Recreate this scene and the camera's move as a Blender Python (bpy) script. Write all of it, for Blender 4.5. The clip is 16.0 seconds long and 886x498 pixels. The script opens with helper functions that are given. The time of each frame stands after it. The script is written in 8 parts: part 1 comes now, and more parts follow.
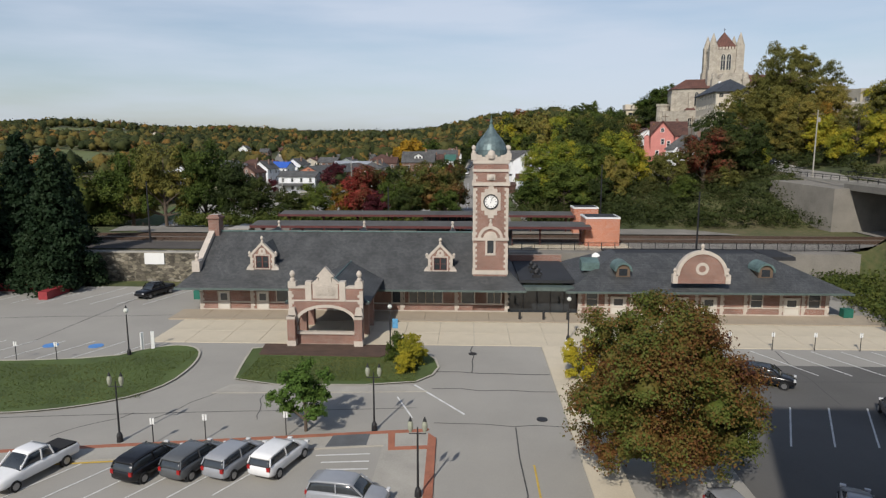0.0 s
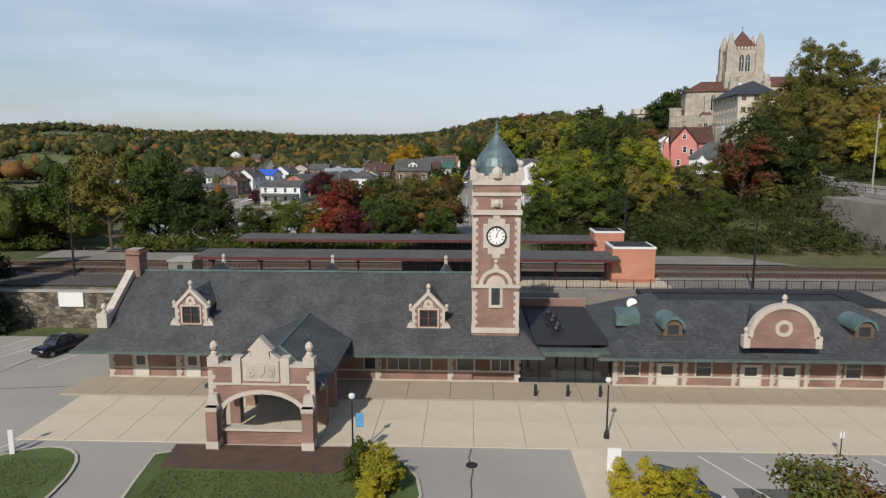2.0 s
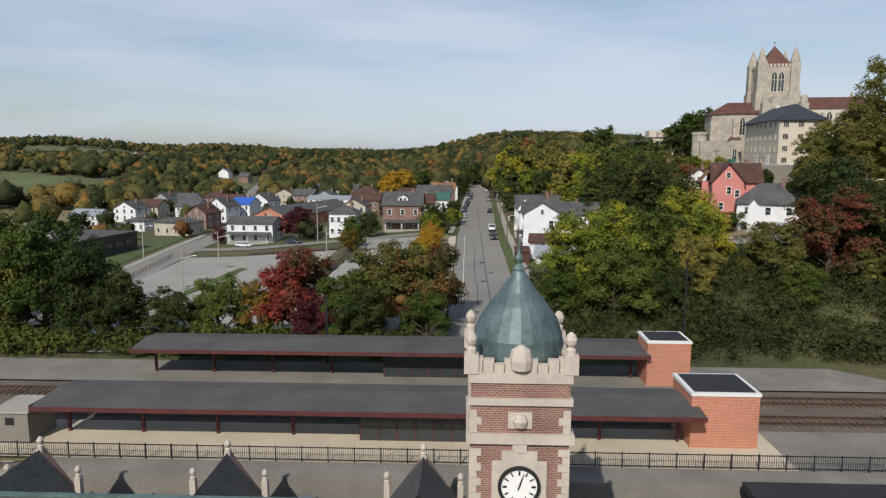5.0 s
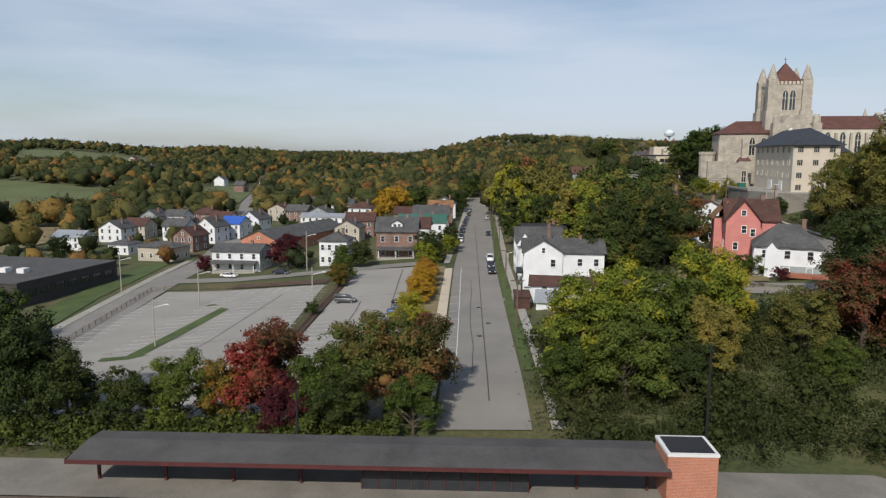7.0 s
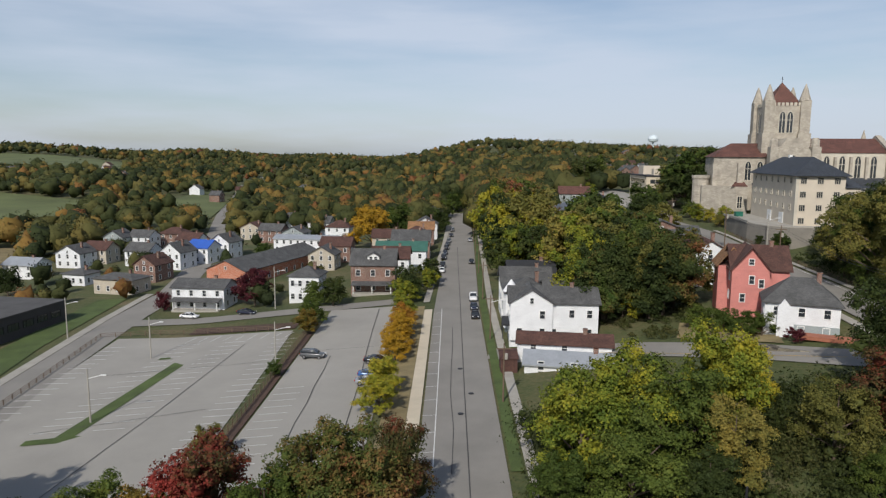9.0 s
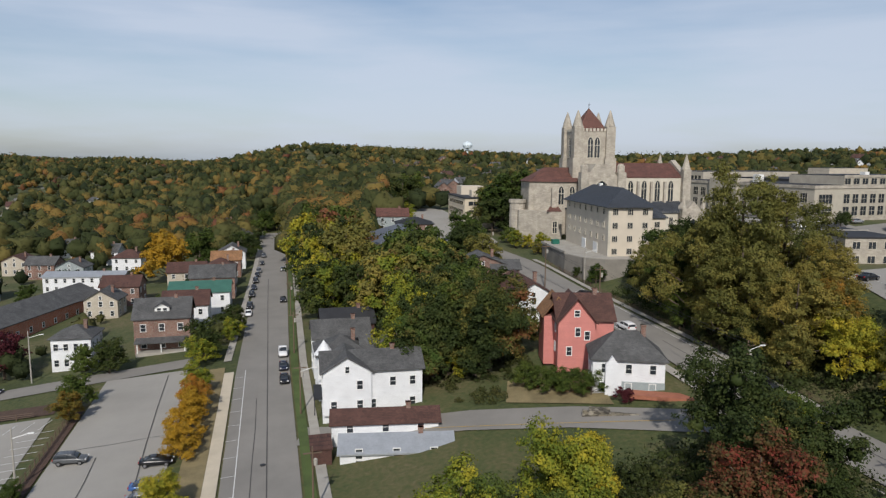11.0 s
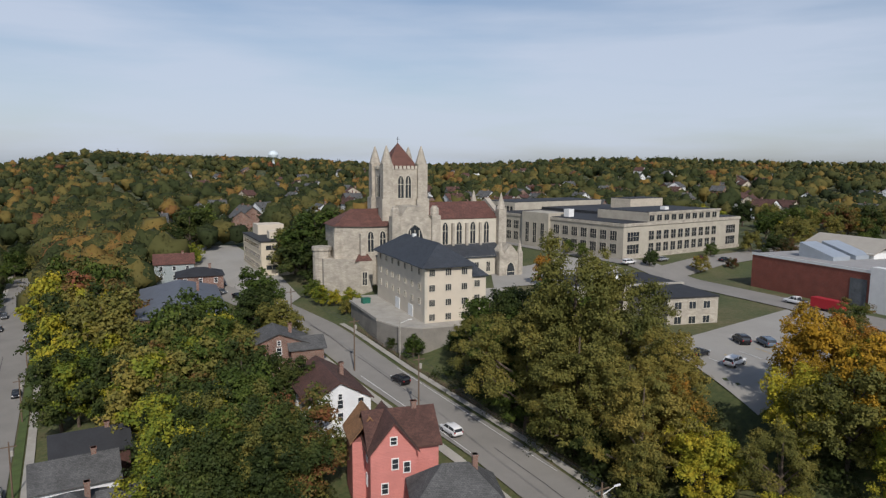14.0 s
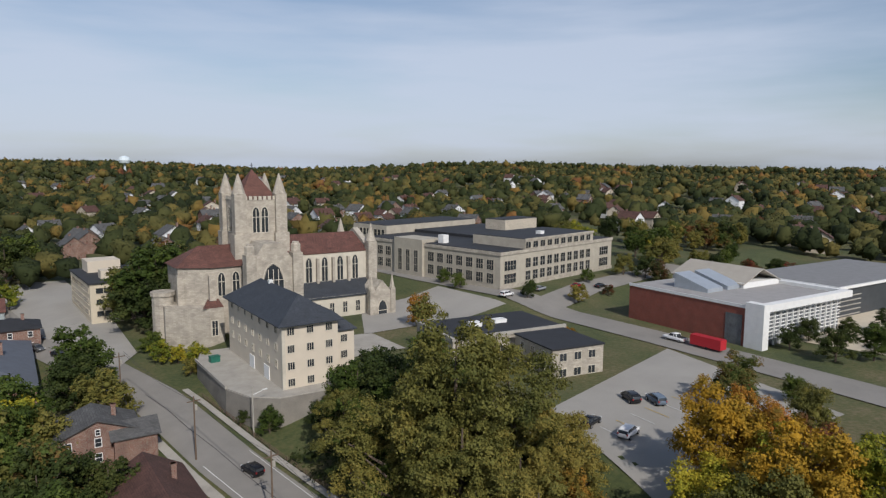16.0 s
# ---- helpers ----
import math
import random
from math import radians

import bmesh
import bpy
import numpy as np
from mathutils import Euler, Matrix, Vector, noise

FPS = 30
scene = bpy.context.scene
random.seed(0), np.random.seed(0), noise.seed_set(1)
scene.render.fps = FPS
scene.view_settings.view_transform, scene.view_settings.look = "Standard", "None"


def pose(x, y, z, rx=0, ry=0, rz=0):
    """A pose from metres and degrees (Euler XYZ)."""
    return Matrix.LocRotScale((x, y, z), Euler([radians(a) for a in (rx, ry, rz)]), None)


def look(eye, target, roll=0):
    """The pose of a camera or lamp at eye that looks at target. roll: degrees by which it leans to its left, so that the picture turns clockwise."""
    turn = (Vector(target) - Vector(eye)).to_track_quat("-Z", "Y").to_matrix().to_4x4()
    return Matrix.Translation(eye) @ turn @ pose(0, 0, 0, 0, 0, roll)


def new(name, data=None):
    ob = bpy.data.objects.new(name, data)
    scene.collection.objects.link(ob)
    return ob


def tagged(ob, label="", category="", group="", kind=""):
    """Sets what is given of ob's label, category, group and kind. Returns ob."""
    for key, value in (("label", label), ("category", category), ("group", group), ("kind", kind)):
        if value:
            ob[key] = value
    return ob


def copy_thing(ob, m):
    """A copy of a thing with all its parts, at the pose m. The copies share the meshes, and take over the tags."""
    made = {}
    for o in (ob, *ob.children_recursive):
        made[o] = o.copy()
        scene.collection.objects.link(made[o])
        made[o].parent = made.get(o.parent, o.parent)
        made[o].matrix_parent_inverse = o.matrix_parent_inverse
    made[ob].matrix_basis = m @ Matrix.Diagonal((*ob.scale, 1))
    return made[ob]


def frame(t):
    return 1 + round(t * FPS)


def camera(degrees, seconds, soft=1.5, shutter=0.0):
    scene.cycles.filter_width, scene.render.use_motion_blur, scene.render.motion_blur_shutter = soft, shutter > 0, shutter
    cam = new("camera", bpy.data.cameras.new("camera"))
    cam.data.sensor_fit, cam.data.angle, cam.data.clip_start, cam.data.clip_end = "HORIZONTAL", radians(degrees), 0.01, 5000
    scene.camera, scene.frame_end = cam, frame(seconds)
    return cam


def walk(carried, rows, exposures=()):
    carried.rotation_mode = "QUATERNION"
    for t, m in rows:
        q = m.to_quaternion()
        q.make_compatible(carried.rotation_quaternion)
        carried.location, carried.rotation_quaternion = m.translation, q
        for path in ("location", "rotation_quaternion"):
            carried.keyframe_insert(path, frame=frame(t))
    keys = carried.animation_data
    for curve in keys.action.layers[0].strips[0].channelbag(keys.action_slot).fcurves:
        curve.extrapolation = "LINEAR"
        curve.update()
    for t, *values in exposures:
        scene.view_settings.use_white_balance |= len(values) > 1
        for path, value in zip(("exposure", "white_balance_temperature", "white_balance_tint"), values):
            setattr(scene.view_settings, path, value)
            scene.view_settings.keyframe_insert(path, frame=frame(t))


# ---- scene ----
cam = camera(67.2, 16.0, 1.3)
METRES, EYE, TILT, LEAN, TURN = 150.0, 21.07, -9.3, 0.0, 2.2
ROWS = [
    (0.0, 0.0, 0.0, 0.0, 0.0, 0.0, 0.0),
    (0.5, 0.0016, 0.0326, 0.006, -0.02, 0.02, -0.0),
    (1.0, 0.0032, 0.067, 0.0126, -0.04, 0.05, -0.02),
    (1.5, 0.0047, 0.1018, 0.0196, -0.05, 0.11, -0.04),
    (2.0, 0.0061, 0.1369, 0.0273, -0.07, 0.38, -0.06),
    (2.5, 0.0078, 0.1726, 0.0346, -0.08, 1.2, -0.07),
    (3.0, 0.0092, 0.2085, 0.0458, -0.12, 1.21, -0.1),
    (3.5, 0.0111, 0.2435, 0.0582, -0.12, 1.26, -0.11),
    (4.0, 0.0124, 0.2784, 0.0708, -0.13, 1.32, -0.1),
    (4.5, 0.014, 0.3124, 0.0849, -0.14, 1.35, -0.12),
    (7.0, 0.0238, 0.4013, 0.1565, -0.15, 1.37, -0.22),
    (7.5, 0.0252, 0.4185, 0.1703, -0.14, 1.38, -0.25),
    (8.0, 0.0267, 0.4391, 0.187, -0.27, 1.39, -0.26),
    (8.5, 0.0281, 0.462, 0.2038, -0.5, 1.4, -0.25),
    (9.0, 0.0307, 0.4874, 0.2204, -1.56, 1.42, -0.13),
    (9.5, 0.0353, 0.5127, 0.2372, -6.16, 1.42, 0.58),
    (12.0, 0.0844, 0.6396, 0.3198, -21.48, 1.12, 3.07),
    (12.5, 0.0984, 0.6644, 0.3359, -24.24, 1.03, 3.49),
    (13.0, 0.1131, 0.6884, 0.3525, -27.03, 0.89, 3.88),
    (13.5, 0.1295, 0.7122, 0.3689, -29.75, 0.74, 4.25),
    (14.0, 0.147, 0.735, 0.3849, -32.47, 0.56, 4.64),
    (14.5, 0.1654, 0.7569, 0.401, -35.2, 0.35, 5.03),
    (15.0, 0.1849, 0.7773, 0.4169, -37.88, 0.14, 5.42),
    (15.5, 0.2057, 0.7972, 0.4329, -40.57, -0.1, 5.78),
    (16.0, 0.2272, 0.8159, 0.4489, -43.24, -0.39, 6.11),
]
walk(cam, [(t, pose(0, 0, EYE, TILT, LEAN, TURN) @ pose(METRES * x, METRES * y, METRES * z, 90 + pitch, roll, yaw)) for t, x, y, z, yaw, pitch, roll in ROWS],
     exposures=[(0.0, 0.02, 6500, 10), (7.0, -0.02, 6480, 10), (12.0, -0.1, 6380, 11), (16.0, -0.12, 6320, 12)])

# ---- world, sun ----
SUN_ELEV, SUN_AZ = 39.0, 198.0   # the sun stands behind the walk's start, a little to its left
world = bpy.data.worlds.new("world")
scene.world = world
world.use_nodes = True
wn, wl = world.node_tree.nodes, world.node_tree.links
wn.clear()
sky = wn.new("ShaderNodeTexSky")
sky.sky_type, sky.sun_disc = "NISHITA", False
sky.sun_elevation, sky.sun_rotation = radians(SUN_ELEV), radians(SUN_AZ)
sky.air_density, sky.dust_density, sky.ozone_density = 1.0, 1.2, 2.0
coord = wn.new("ShaderNodeTexCoord")
stretch = wn.new("ShaderNodeMapping")
stretch.inputs["Scale"].default_value = (1.0, 1.0, 7.0)
stretch.inputs["Rotation"].default_value = (0.05, 0.03, 0.4)
veil = wn.new("ShaderNodeTexNoise")
veil.inputs["Scale"].default_value, veil.inputs["Detail"].default_value, veil.inputs["Roughness"].default_value = 1.5, 6, 0.5
veil_ramp = wn.new("ShaderNodeValToRGB")
veil_ramp.color_ramp.elements[0].position, veil_ramp.color_ramp.elements[0].color = 0.36, (0.12, 0.12, 0.12, 1)
veil_ramp.color_ramp.elements[1].position, veil_ramp.color_ramp.elements[1].color = 0.62, (0.8, 0.8, 0.8, 1)
cloud = wn.new("ShaderNodeMix")
cloud.data_type = "RGBA"
cloud.inputs["B"].default_value = (6.2, 6.9, 8.1, 1)
back = wn.new("ShaderNodeBackground")
back.inputs["Strength"].default_value = 0.1
wout = wn.new("ShaderNodeOutputWorld")
wl.new(coord.outputs["Generated"], stretch.inputs["Vector"])
wl.new(stretch.outputs["Vector"], veil.inputs["Vector"])
wl.new(veil.outputs["Fac"], veil_ramp.inputs["Fac"])
rise = wn.new("ShaderNodeSeparateXYZ")
wl.new(coord.outputs["Generated"], rise.inputs[0])
thin = wn.new("ShaderNodeMapRange")
thin.interpolation_type = "SMOOTHSTEP"
thin.inputs["From Min"].default_value, thin.inputs["From Max"].default_value = 0.25, 0.75
thin.inputs["To Min"].default_value, thin.inputs["To Max"].default_value = 1.0, 0.1
cover = wn.new("ShaderNodeMath")
cover.operation = "MULTIPLY"
wl.new(rise.outputs["Z"], thin.inputs["Value"])
wl.new(veil_ramp.outputs["Color"], cover.inputs[0])
wl.new(thin.outputs["Result"], cover.inputs[1])
wl.new(cover.outputs[0], cloud.inputs["Factor"])
wl.new(sky.outputs["Color"], cloud.inputs["A"])
wl.new(cloud.outputs["Result"], back.inputs["Color"])
wl.new(back.outputs["Background"], wout.inputs["Surface"])

sun = new("sun", bpy.data.lights.new("sun", "SUN"))
sun.data.energy, sun.data.angle, sun.data.color = 3.7, radians(0.6), (1.0, 0.945, 0.86)
sun.matrix_world = look((0, 0, 300), Vector((0, 0, 300)) + Vector((math.sin(radians(18.0)), math.cos(radians(18.0)), -math.tan(radians(SUN_ELEV)))))

# ---- materials ----
MATS = {}


def nodes_of(name):
    m = bpy.data.materials.new(name)
    m.use_nodes = True
    n = m.node_tree.nodes
    return m, n, m.node_tree.links, n["Principled BSDF"]


def ramp_of(n, stops):
    r = n.new("ShaderNodeValToRGB")
    e = r.color_ramp.elements
    while len(e) < len(stops):
        e.new(0.5)
    for k, (p, c) in enumerate(stops):
        e[k].position, e[k].color = p, (*c, 1)
    return r


def shade(c, k):
    return tuple(min(1.0, v * k) for v in c)


def surface(name, colour, rough=0.7, metal=0.0, vary=0.25, grain=6.0, stain=0.35, bump=0.15, spec=0.5):
    """A plain surface with fine grain and large stains, at true size."""
    if name in MATS:
        return MATS[name]
    m, n, l, b = nodes_of(name)
    co = n.new("ShaderNodeTexCoord")
    fine, big = n.new("ShaderNodeTexNoise"), n.new("ShaderNodeTexNoise")
    fine.inputs["Scale"].default_value, fine.inputs["Detail"].default_value = grain, 6
    big.inputs["Scale"].default_value, big.inputs["Detail"].default_value, big.inputs["Roughness"].default_value = stain, 5, 0.6
    l.new(co.outputs["Object"], fine.inputs["Vector"])
    l.new(co.outputs["Object"], big.inputs["Vector"])
    add = n.new("ShaderNodeMath")
    add.operation = "MULTIPLY_ADD"
    l.new(big.outputs["Fac"], add.inputs[0])
    add.inputs[1].default_value = 0.65
    half = n.new("ShaderNodeMath")
    half.operation = "MULTIPLY"
    half.inputs[1].default_value = 0.35
    l.new(fine.outputs["Fac"], half.inputs[0])
    l.new(half.outputs[0], add.inputs[2])
    r = ramp_of(n, [(0.32, shade(colour, 1 - vary)), (0.5, colour), (0.7, shade(colour, 1 + vary))])
    l.new(add.outputs[0], r.inputs["Fac"])
    l.new(r.outputs["Color"], b.inputs["Base Color"])
    b.inputs["Roughness"].default_value, b.inputs["Metallic"].default_value = rough, metal
    b.inputs["Specular IOR Level"].default_value = spec
    if bump:
        bp = n.new("ShaderNodeBump")
        bp.inputs["Strength"].default_value, bp.inputs["Distance"].default_value = bump, 0.05
        l.new(fine.outputs["Fac"], bp.inputs["Height"])
        l.new(bp.outputs["Normal"], b.inputs["Normal"])
    MATS[name] = m
    return m


def masonry(name, c1, c2, mortar, w=0.22, h=0.075, gap=0.012, rough=0.85, bump=0.5, bias=0.0, upright=True, vary=0.3):
    """Laid courses: brick, block, slate, shingle or siding. upright: courses run up z; else up the slope."""
    if name in MATS:
        return MATS[name]
    m, n, l, b = nodes_of(name)
    geo = n.new("ShaderNodeNewGeometry")
    co = n.new("ShaderNodeTexCoord")
    sep, nsep, comb = n.new("ShaderNodeSeparateXYZ"), n.new("ShaderNodeSeparateXYZ"), n.new("ShaderNodeCombineXYZ")
    l.new(co.outputs["Object"], sep.inputs[0])
    l.new(co.outputs["Normal"], nsep.inputs[0])
    ax, ay = n.new("ShaderNodeMath"), n.new("ShaderNodeMath")
    ax.operation = ay.operation = "ABSOLUTE"
    l.new(nsep.outputs["X"], ax.inputs[0])
    l.new(nsep.outputs["Y"], ay.inputs[0])
    side = n.new("ShaderNodeMath")
    side.operation = "GREATER_THAN"
    l.new(ax.outputs[0], side.inputs[0])
    l.new(ay.outputs[0], side.inputs[1])
    pick = n.new("ShaderNodeMix")
    pick.data_type = "FLOAT"
    l.new(side.outputs[0], pick.inputs["Factor"])
    l.new(sep.outputs["X"], pick.inputs["A"])
    l.new(sep.outputs["Y"], pick.inputs["B"])
    l.new(pick.outputs["Result"], comb.inputs["X"])
    up = n.new("ShaderNodeMath")
    up.operation, up.inputs[1].default_value = "MULTIPLY", 1.0 if upright else 1.8
    l.new(sep.outputs["Z"], up.inputs[0])
    l.new(up.outputs[0], comb.inputs["Y"])
    br = n.new("ShaderNodeTexBrick")
    br.inputs["Scale"].default_value = 1.0
    br.inputs["Brick Width"].default_value, br.inputs["Row Height"].default_value = w, h
    br.inputs["Mortar Size"].default_value, br.inputs["Bias"].default_value = gap, bias
    br.inputs["Color1"].default_value, br.inputs["Color2"].default_value, br.inputs["Mortar"].default_value = (*c1, 1), (*c2, 1), (*mortar, 1)
    l.new(comb.outputs[0], br.inputs["Vector"])
    big = n.new("ShaderNodeTexNoise")
    big.inputs["Scale"].default_value, big.inputs["Detail"].default_value = 0.45, 6
    l.new(co.outputs["Object"], big.inputs["Vector"])
    r = ramp_of(n, [(0.3, (1 - vary,) * 3), (0.7, (1 + vary * 0.6,) * 3)])
    l.new(big.outputs["Fac"], r.inputs["Fac"])
    mul = n.new("ShaderNodeMix")
    mul.data_type, mul.blend_type = "RGBA", "MULTIPLY"
    mul.inputs["Factor"].default_value = 1
    l.new(br.outputs["Color"], mul.inputs["A"])
    l.new(r.outputs["Color"], mul.inputs["B"])
    l.new(mul.outputs["Result"], b.inputs["Base Color"])
    bp = n.new("ShaderNodeBump")
    bp.inputs["Strength"].default_value, bp.inputs["Distance"].default_value = bump, 0.02
    bp.invert = True
    l.new(br.outputs["Fac"], bp.inputs["Height"])
    l.new(bp.outputs["Normal"], b.inputs["Normal"])
    b.inputs["Roughness"].default_value = rough
    MATS[name] = m
    return m


def foliage(name, stops, spot=4.0):
    """Leaves: hue by leaf, by bough and by tree."""
    if name in MATS:
        return MATS[name]
    m, n, l, b = nodes_of(name)
    geo, info, co = n.new("ShaderNodeNewGeometry"), n.new("ShaderNodeObjectInfo"), n.new("ShaderNodeTexCoord")
    no = n.new("ShaderNodeTexNoise")
    no.inputs["Scale"].default_value, no.inputs["Detail"].default_value = spot, 4
    off = n.new("ShaderNodeVectorMath")
    off.operation = "MULTIPLY_ADD"
    off.inputs[1].default_value = (1, 1, 1)
    l.new(co.outputs["Object"], off.inputs[0])
    sc = n.new("ShaderNodeMath")
    sc.operation, sc.inputs[1].default_value = "MULTIPLY", 57.0
    l.new(info.outputs["Random"], sc.inputs[0])
    l.new(sc.outputs[0], off.inputs[2])
    l.new(off.outputs[0], no.inputs["Vector"])
    a = n.new("ShaderNodeMath")
    a.operation, a.inputs[1].default_value = "MULTIPLY_ADD", 0.22
    l.new(geo.outputs["Random Per Island"], a.inputs[0])
    shift = n.new("ShaderNodeMath")
    shift.operation, shift.inputs[1].default_value, shift.inputs[2].default_value = "MULTIPLY_ADD", 0.3, -0.26
    l.new(info.outputs["Random"], shift.inputs[0])
    l.new(shift.outputs[0], a.inputs[2])
    t = n.new("ShaderNodeMath")
    t.operation, t.inputs[1].default_value = "MULTIPLY_ADD", 1.0
    l.new(no.outputs["Fac"], t.inputs[0])
    l.new(a.outputs[0], t.inputs[2])
    r = ramp_of(n, stops)
    l.new(t.outputs[0], r.inputs["Fac"])
    l.new(r.outputs["Color"], b.inputs["Base Color"])
    b.inputs["Roughness"].default_value, b.inputs["Specular IOR Level"].default_value = 0.6, 0.1
    tr = n.new("ShaderNodeBsdfTranslucent")
    l.new(r.outputs["Color"], tr.inputs["Color"])
    mx = n.new("ShaderNodeMixShader")
    mx.inputs["Fac"].default_value = 0.12
    l.new(b.outputs["BSDF"], mx.inputs[1])
    l.new(tr.outputs["BSDF"], mx.inputs[2])
    l.new(mx.outputs[0], n["Material Output"].inputs["Surface"])
    MATS[name] = m
    return m


def glass(name, colour=(0.03, 0.035, 0.04), rough=0.08):
    return surface(name, colour, rough, 0.0, 0.3, 2.0, 0.6, 0.0, 0.8)


asphalt = surface("asphalt", (0.225, 0.212, 0.19), 0.9, 0, 0.16, 18, 0.12, 0.2)
asphalt_pale = surface("asphalt_pale", (0.3, 0.285, 0.255), 0.9, 0, 0.14, 16, 0.09, 0.2)
# darker than the lot's own grey: part of the block's shade is in this colour
asphalt_shade_dark = surface("asphalt_shade_dark", (0.1, 0.096, 0.09), 0.9, 0, 0.2, 14, 0.1, 0.2)
concrete = surface("concrete", (0.52, 0.455, 0.345), 0.85, 0, 0.14, 9, 0.3, 0.1)
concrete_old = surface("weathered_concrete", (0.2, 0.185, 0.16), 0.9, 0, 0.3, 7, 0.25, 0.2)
concrete_grey = surface("concrete_grey", (0.34, 0.32, 0.28), 0.88, 0, 0.2, 9, 0.35, 0.15)
paint_white = surface("road_paint", (0.6, 0.6, 0.58), 0.8, 0, 0.25, 8, 1.5, 0.0)
paint_red = surface("red_paving", (0.32, 0.12, 0.07), 0.85, 0, 0.25, 8, 0.8, 0.1)
paint_blue = surface("blue_paint", (0.08, 0.22, 0.5), 0.8, 0, 0.2, 8, 1.5, 0.0)
paint_yellow = surface("yellow_paint", (0.5, 0.34, 0.06), 0.8, 0, 0.2, 8, 1.5, 0.0)
brick_red = masonry("station_brick", (0.2, 0.075, 0.05), (0.27, 0.12, 0.085), (0.33, 0.28, 0.24), 0.24, 0.1, 0.014)
brick_orange = masonry("orange_brick", (0.42, 0.13, 0.06), (0.5, 0.17, 0.085), (0.5, 0.36, 0.3), 0.3, 0.13, 0.014, vary=0.12)
brick_house = masonry("house_brick", (0.17, 0.07, 0.05), (0.22, 0.1, 0.07), (0.28, 0.24, 0.2), 0.24, 0.09, 0.014)
brick_library = masonry("library_brick", (0.2, 0.055, 0.035), (0.25, 0.075, 0.05), (0.22, 0.1, 0.08), 0.3, 0.11, 0.01, vary=0.15)
trim_stone = surface("pale_terracotta", (0.48, 0.425, 0.365), 0.75, 0, 0.18, 7, 0.8, 0.25)
slate = masonry("roof_slate", (0.052, 0.054, 0.055), (0.09, 0.091, 0.091), (0.018, 0.02, 0.02), 0.3, 0.24, 0.014, 0.6, 0.7, 0, False, 0.3)
slate_dark = masonry("dark_slate", (0.03, 0.036, 0.045), (0.05, 0.057, 0.07), (0.015, 0.017, 0.02), 0.35, 0.28, 0.014, 0.6, 0.6, 0, False, 0.25)
shingle_grey = masonry("grey_shingle", (0.075, 0.075, 0.075), (0.11, 0.11, 0.108), (0.04, 0.04, 0.04), 0.35, 0.28, 0.015, 0.9, 0.5, 0, False)
shingle_brown = masonry("brown_shingle", (0.075, 0.035, 0.027), (0.11, 0.052, 0.04), (0.03, 0.02, 0.016), 0.35, 0.28, 0.015, 0.9, 0.5, 0, False)
shingle_tan = masonry("tan_shingle", (0.24, 0.12, 0.055), (0.32, 0.17, 0.08), (0.1, 0.06, 0.03), 0.35, 0.28, 0.015, 0.9, 0.5, 0, False)
tile_red = masonry("red_roof_tile", (0.11, 0.045, 0.035), (0.16, 0.07, 0.05), (0.05, 0.025, 0.02), 0.5, 0.4, 0.03, 0.8, 0.6, 0, False, 0.25)
copper = surface("verdigris_copper", (0.11, 0.17, 0.16), 0.55, 0.2, 0.4, 3, 0.7, 0.1)
limestone = masonry("church_stone", (0.35, 0.315, 0.26), (0.45, 0.405, 0.335), (0.33, 0.3, 0.25), 0.7, 0.34, 0.02, 0.9, 0.4, vary=0.25)
stone_pale = surface("pale_limestone", (0.5, 0.46, 0.38), 0.85, 0, 0.15, 6, 0.4, 0.2)
stucco = surface("cream_stucco", (0.55, 0.485, 0.39), 0.9, 0, 0.08, 10, 0.3, 0.1)
def rubble_wall():
    """Uneven stones of many sizes with dark joints."""
    m, n, l, b = nodes_of("rubble_stone")
    co, sc = n.new("ShaderNodeTexCoord"), n.new("ShaderNodeMapping")
    sc.inputs["Scale"].default_value = (1.5, 1.5, 2.6)
    v, e, no = n.new("ShaderNodeTexVoronoi"), n.new("ShaderNodeTexVoronoi"), n.new("ShaderNodeTexNoise")
    e.feature = "DISTANCE_TO_EDGE"
    no.inputs["Scale"].default_value, no.inputs["Detail"].default_value = 0.5, 6
    l.new(co.outputs["Object"], sc.inputs["Vector"])
    l.new(co.outputs["Object"], no.inputs["Vector"])
    for q in (v, e):
        q.inputs["Scale"].default_value = 1.0
        l.new(sc.outputs["Vector"], q.inputs["Vector"])
    sep = n.new("ShaderNodeSeparateColor")
    l.new(v.outputs["Color"], sep.inputs[0])
    r = ramp_of(n, [(0.0, (0.08, 0.07, 0.055)), (0.4, (0.17, 0.15, 0.115)), (0.8, (0.26, 0.23, 0.17)), (1.0, (0.34, 0.31, 0.25))])
    l.new(sep.outputs[0], r.inputs["Fac"])
    j = ramp_of(n, [(0.0, (0.35, 0.35, 0.35)), (0.06, (1, 1, 1))])
    l.new(e.outputs["Distance"], j.inputs["Fac"])
    k = ramp_of(n, [(0.3, (0.45, 0.45, 0.45)), (0.65, (1.1, 1.1, 1.1))])
    l.new(no.outputs["Fac"], k.inputs["Fac"])
    prev = r.outputs["Color"]
    for q in (j, k):
        mx = n.new("ShaderNodeMix")
        mx.data_type, mx.blend_type = "RGBA", "MULTIPLY"
        mx.inputs["Factor"].default_value = 1
        l.new(prev, mx.inputs["A"])
        l.new(q.outputs["Color"], mx.inputs["B"])
        prev = mx.outputs["Result"]
    l.new(prev, b.inputs["Base Color"])
    b.inputs["Roughness"].default_value = 0.95
    bp = n.new("ShaderNodeBump")
    bp.inputs["Strength"].default_value, bp.inputs["Distance"].default_value = 0.8, 0.08
    l.new(j.outputs["Color"], bp.inputs["Height"])
    l.new(bp.outputs["Normal"], b.inputs["Normal"])
    return m


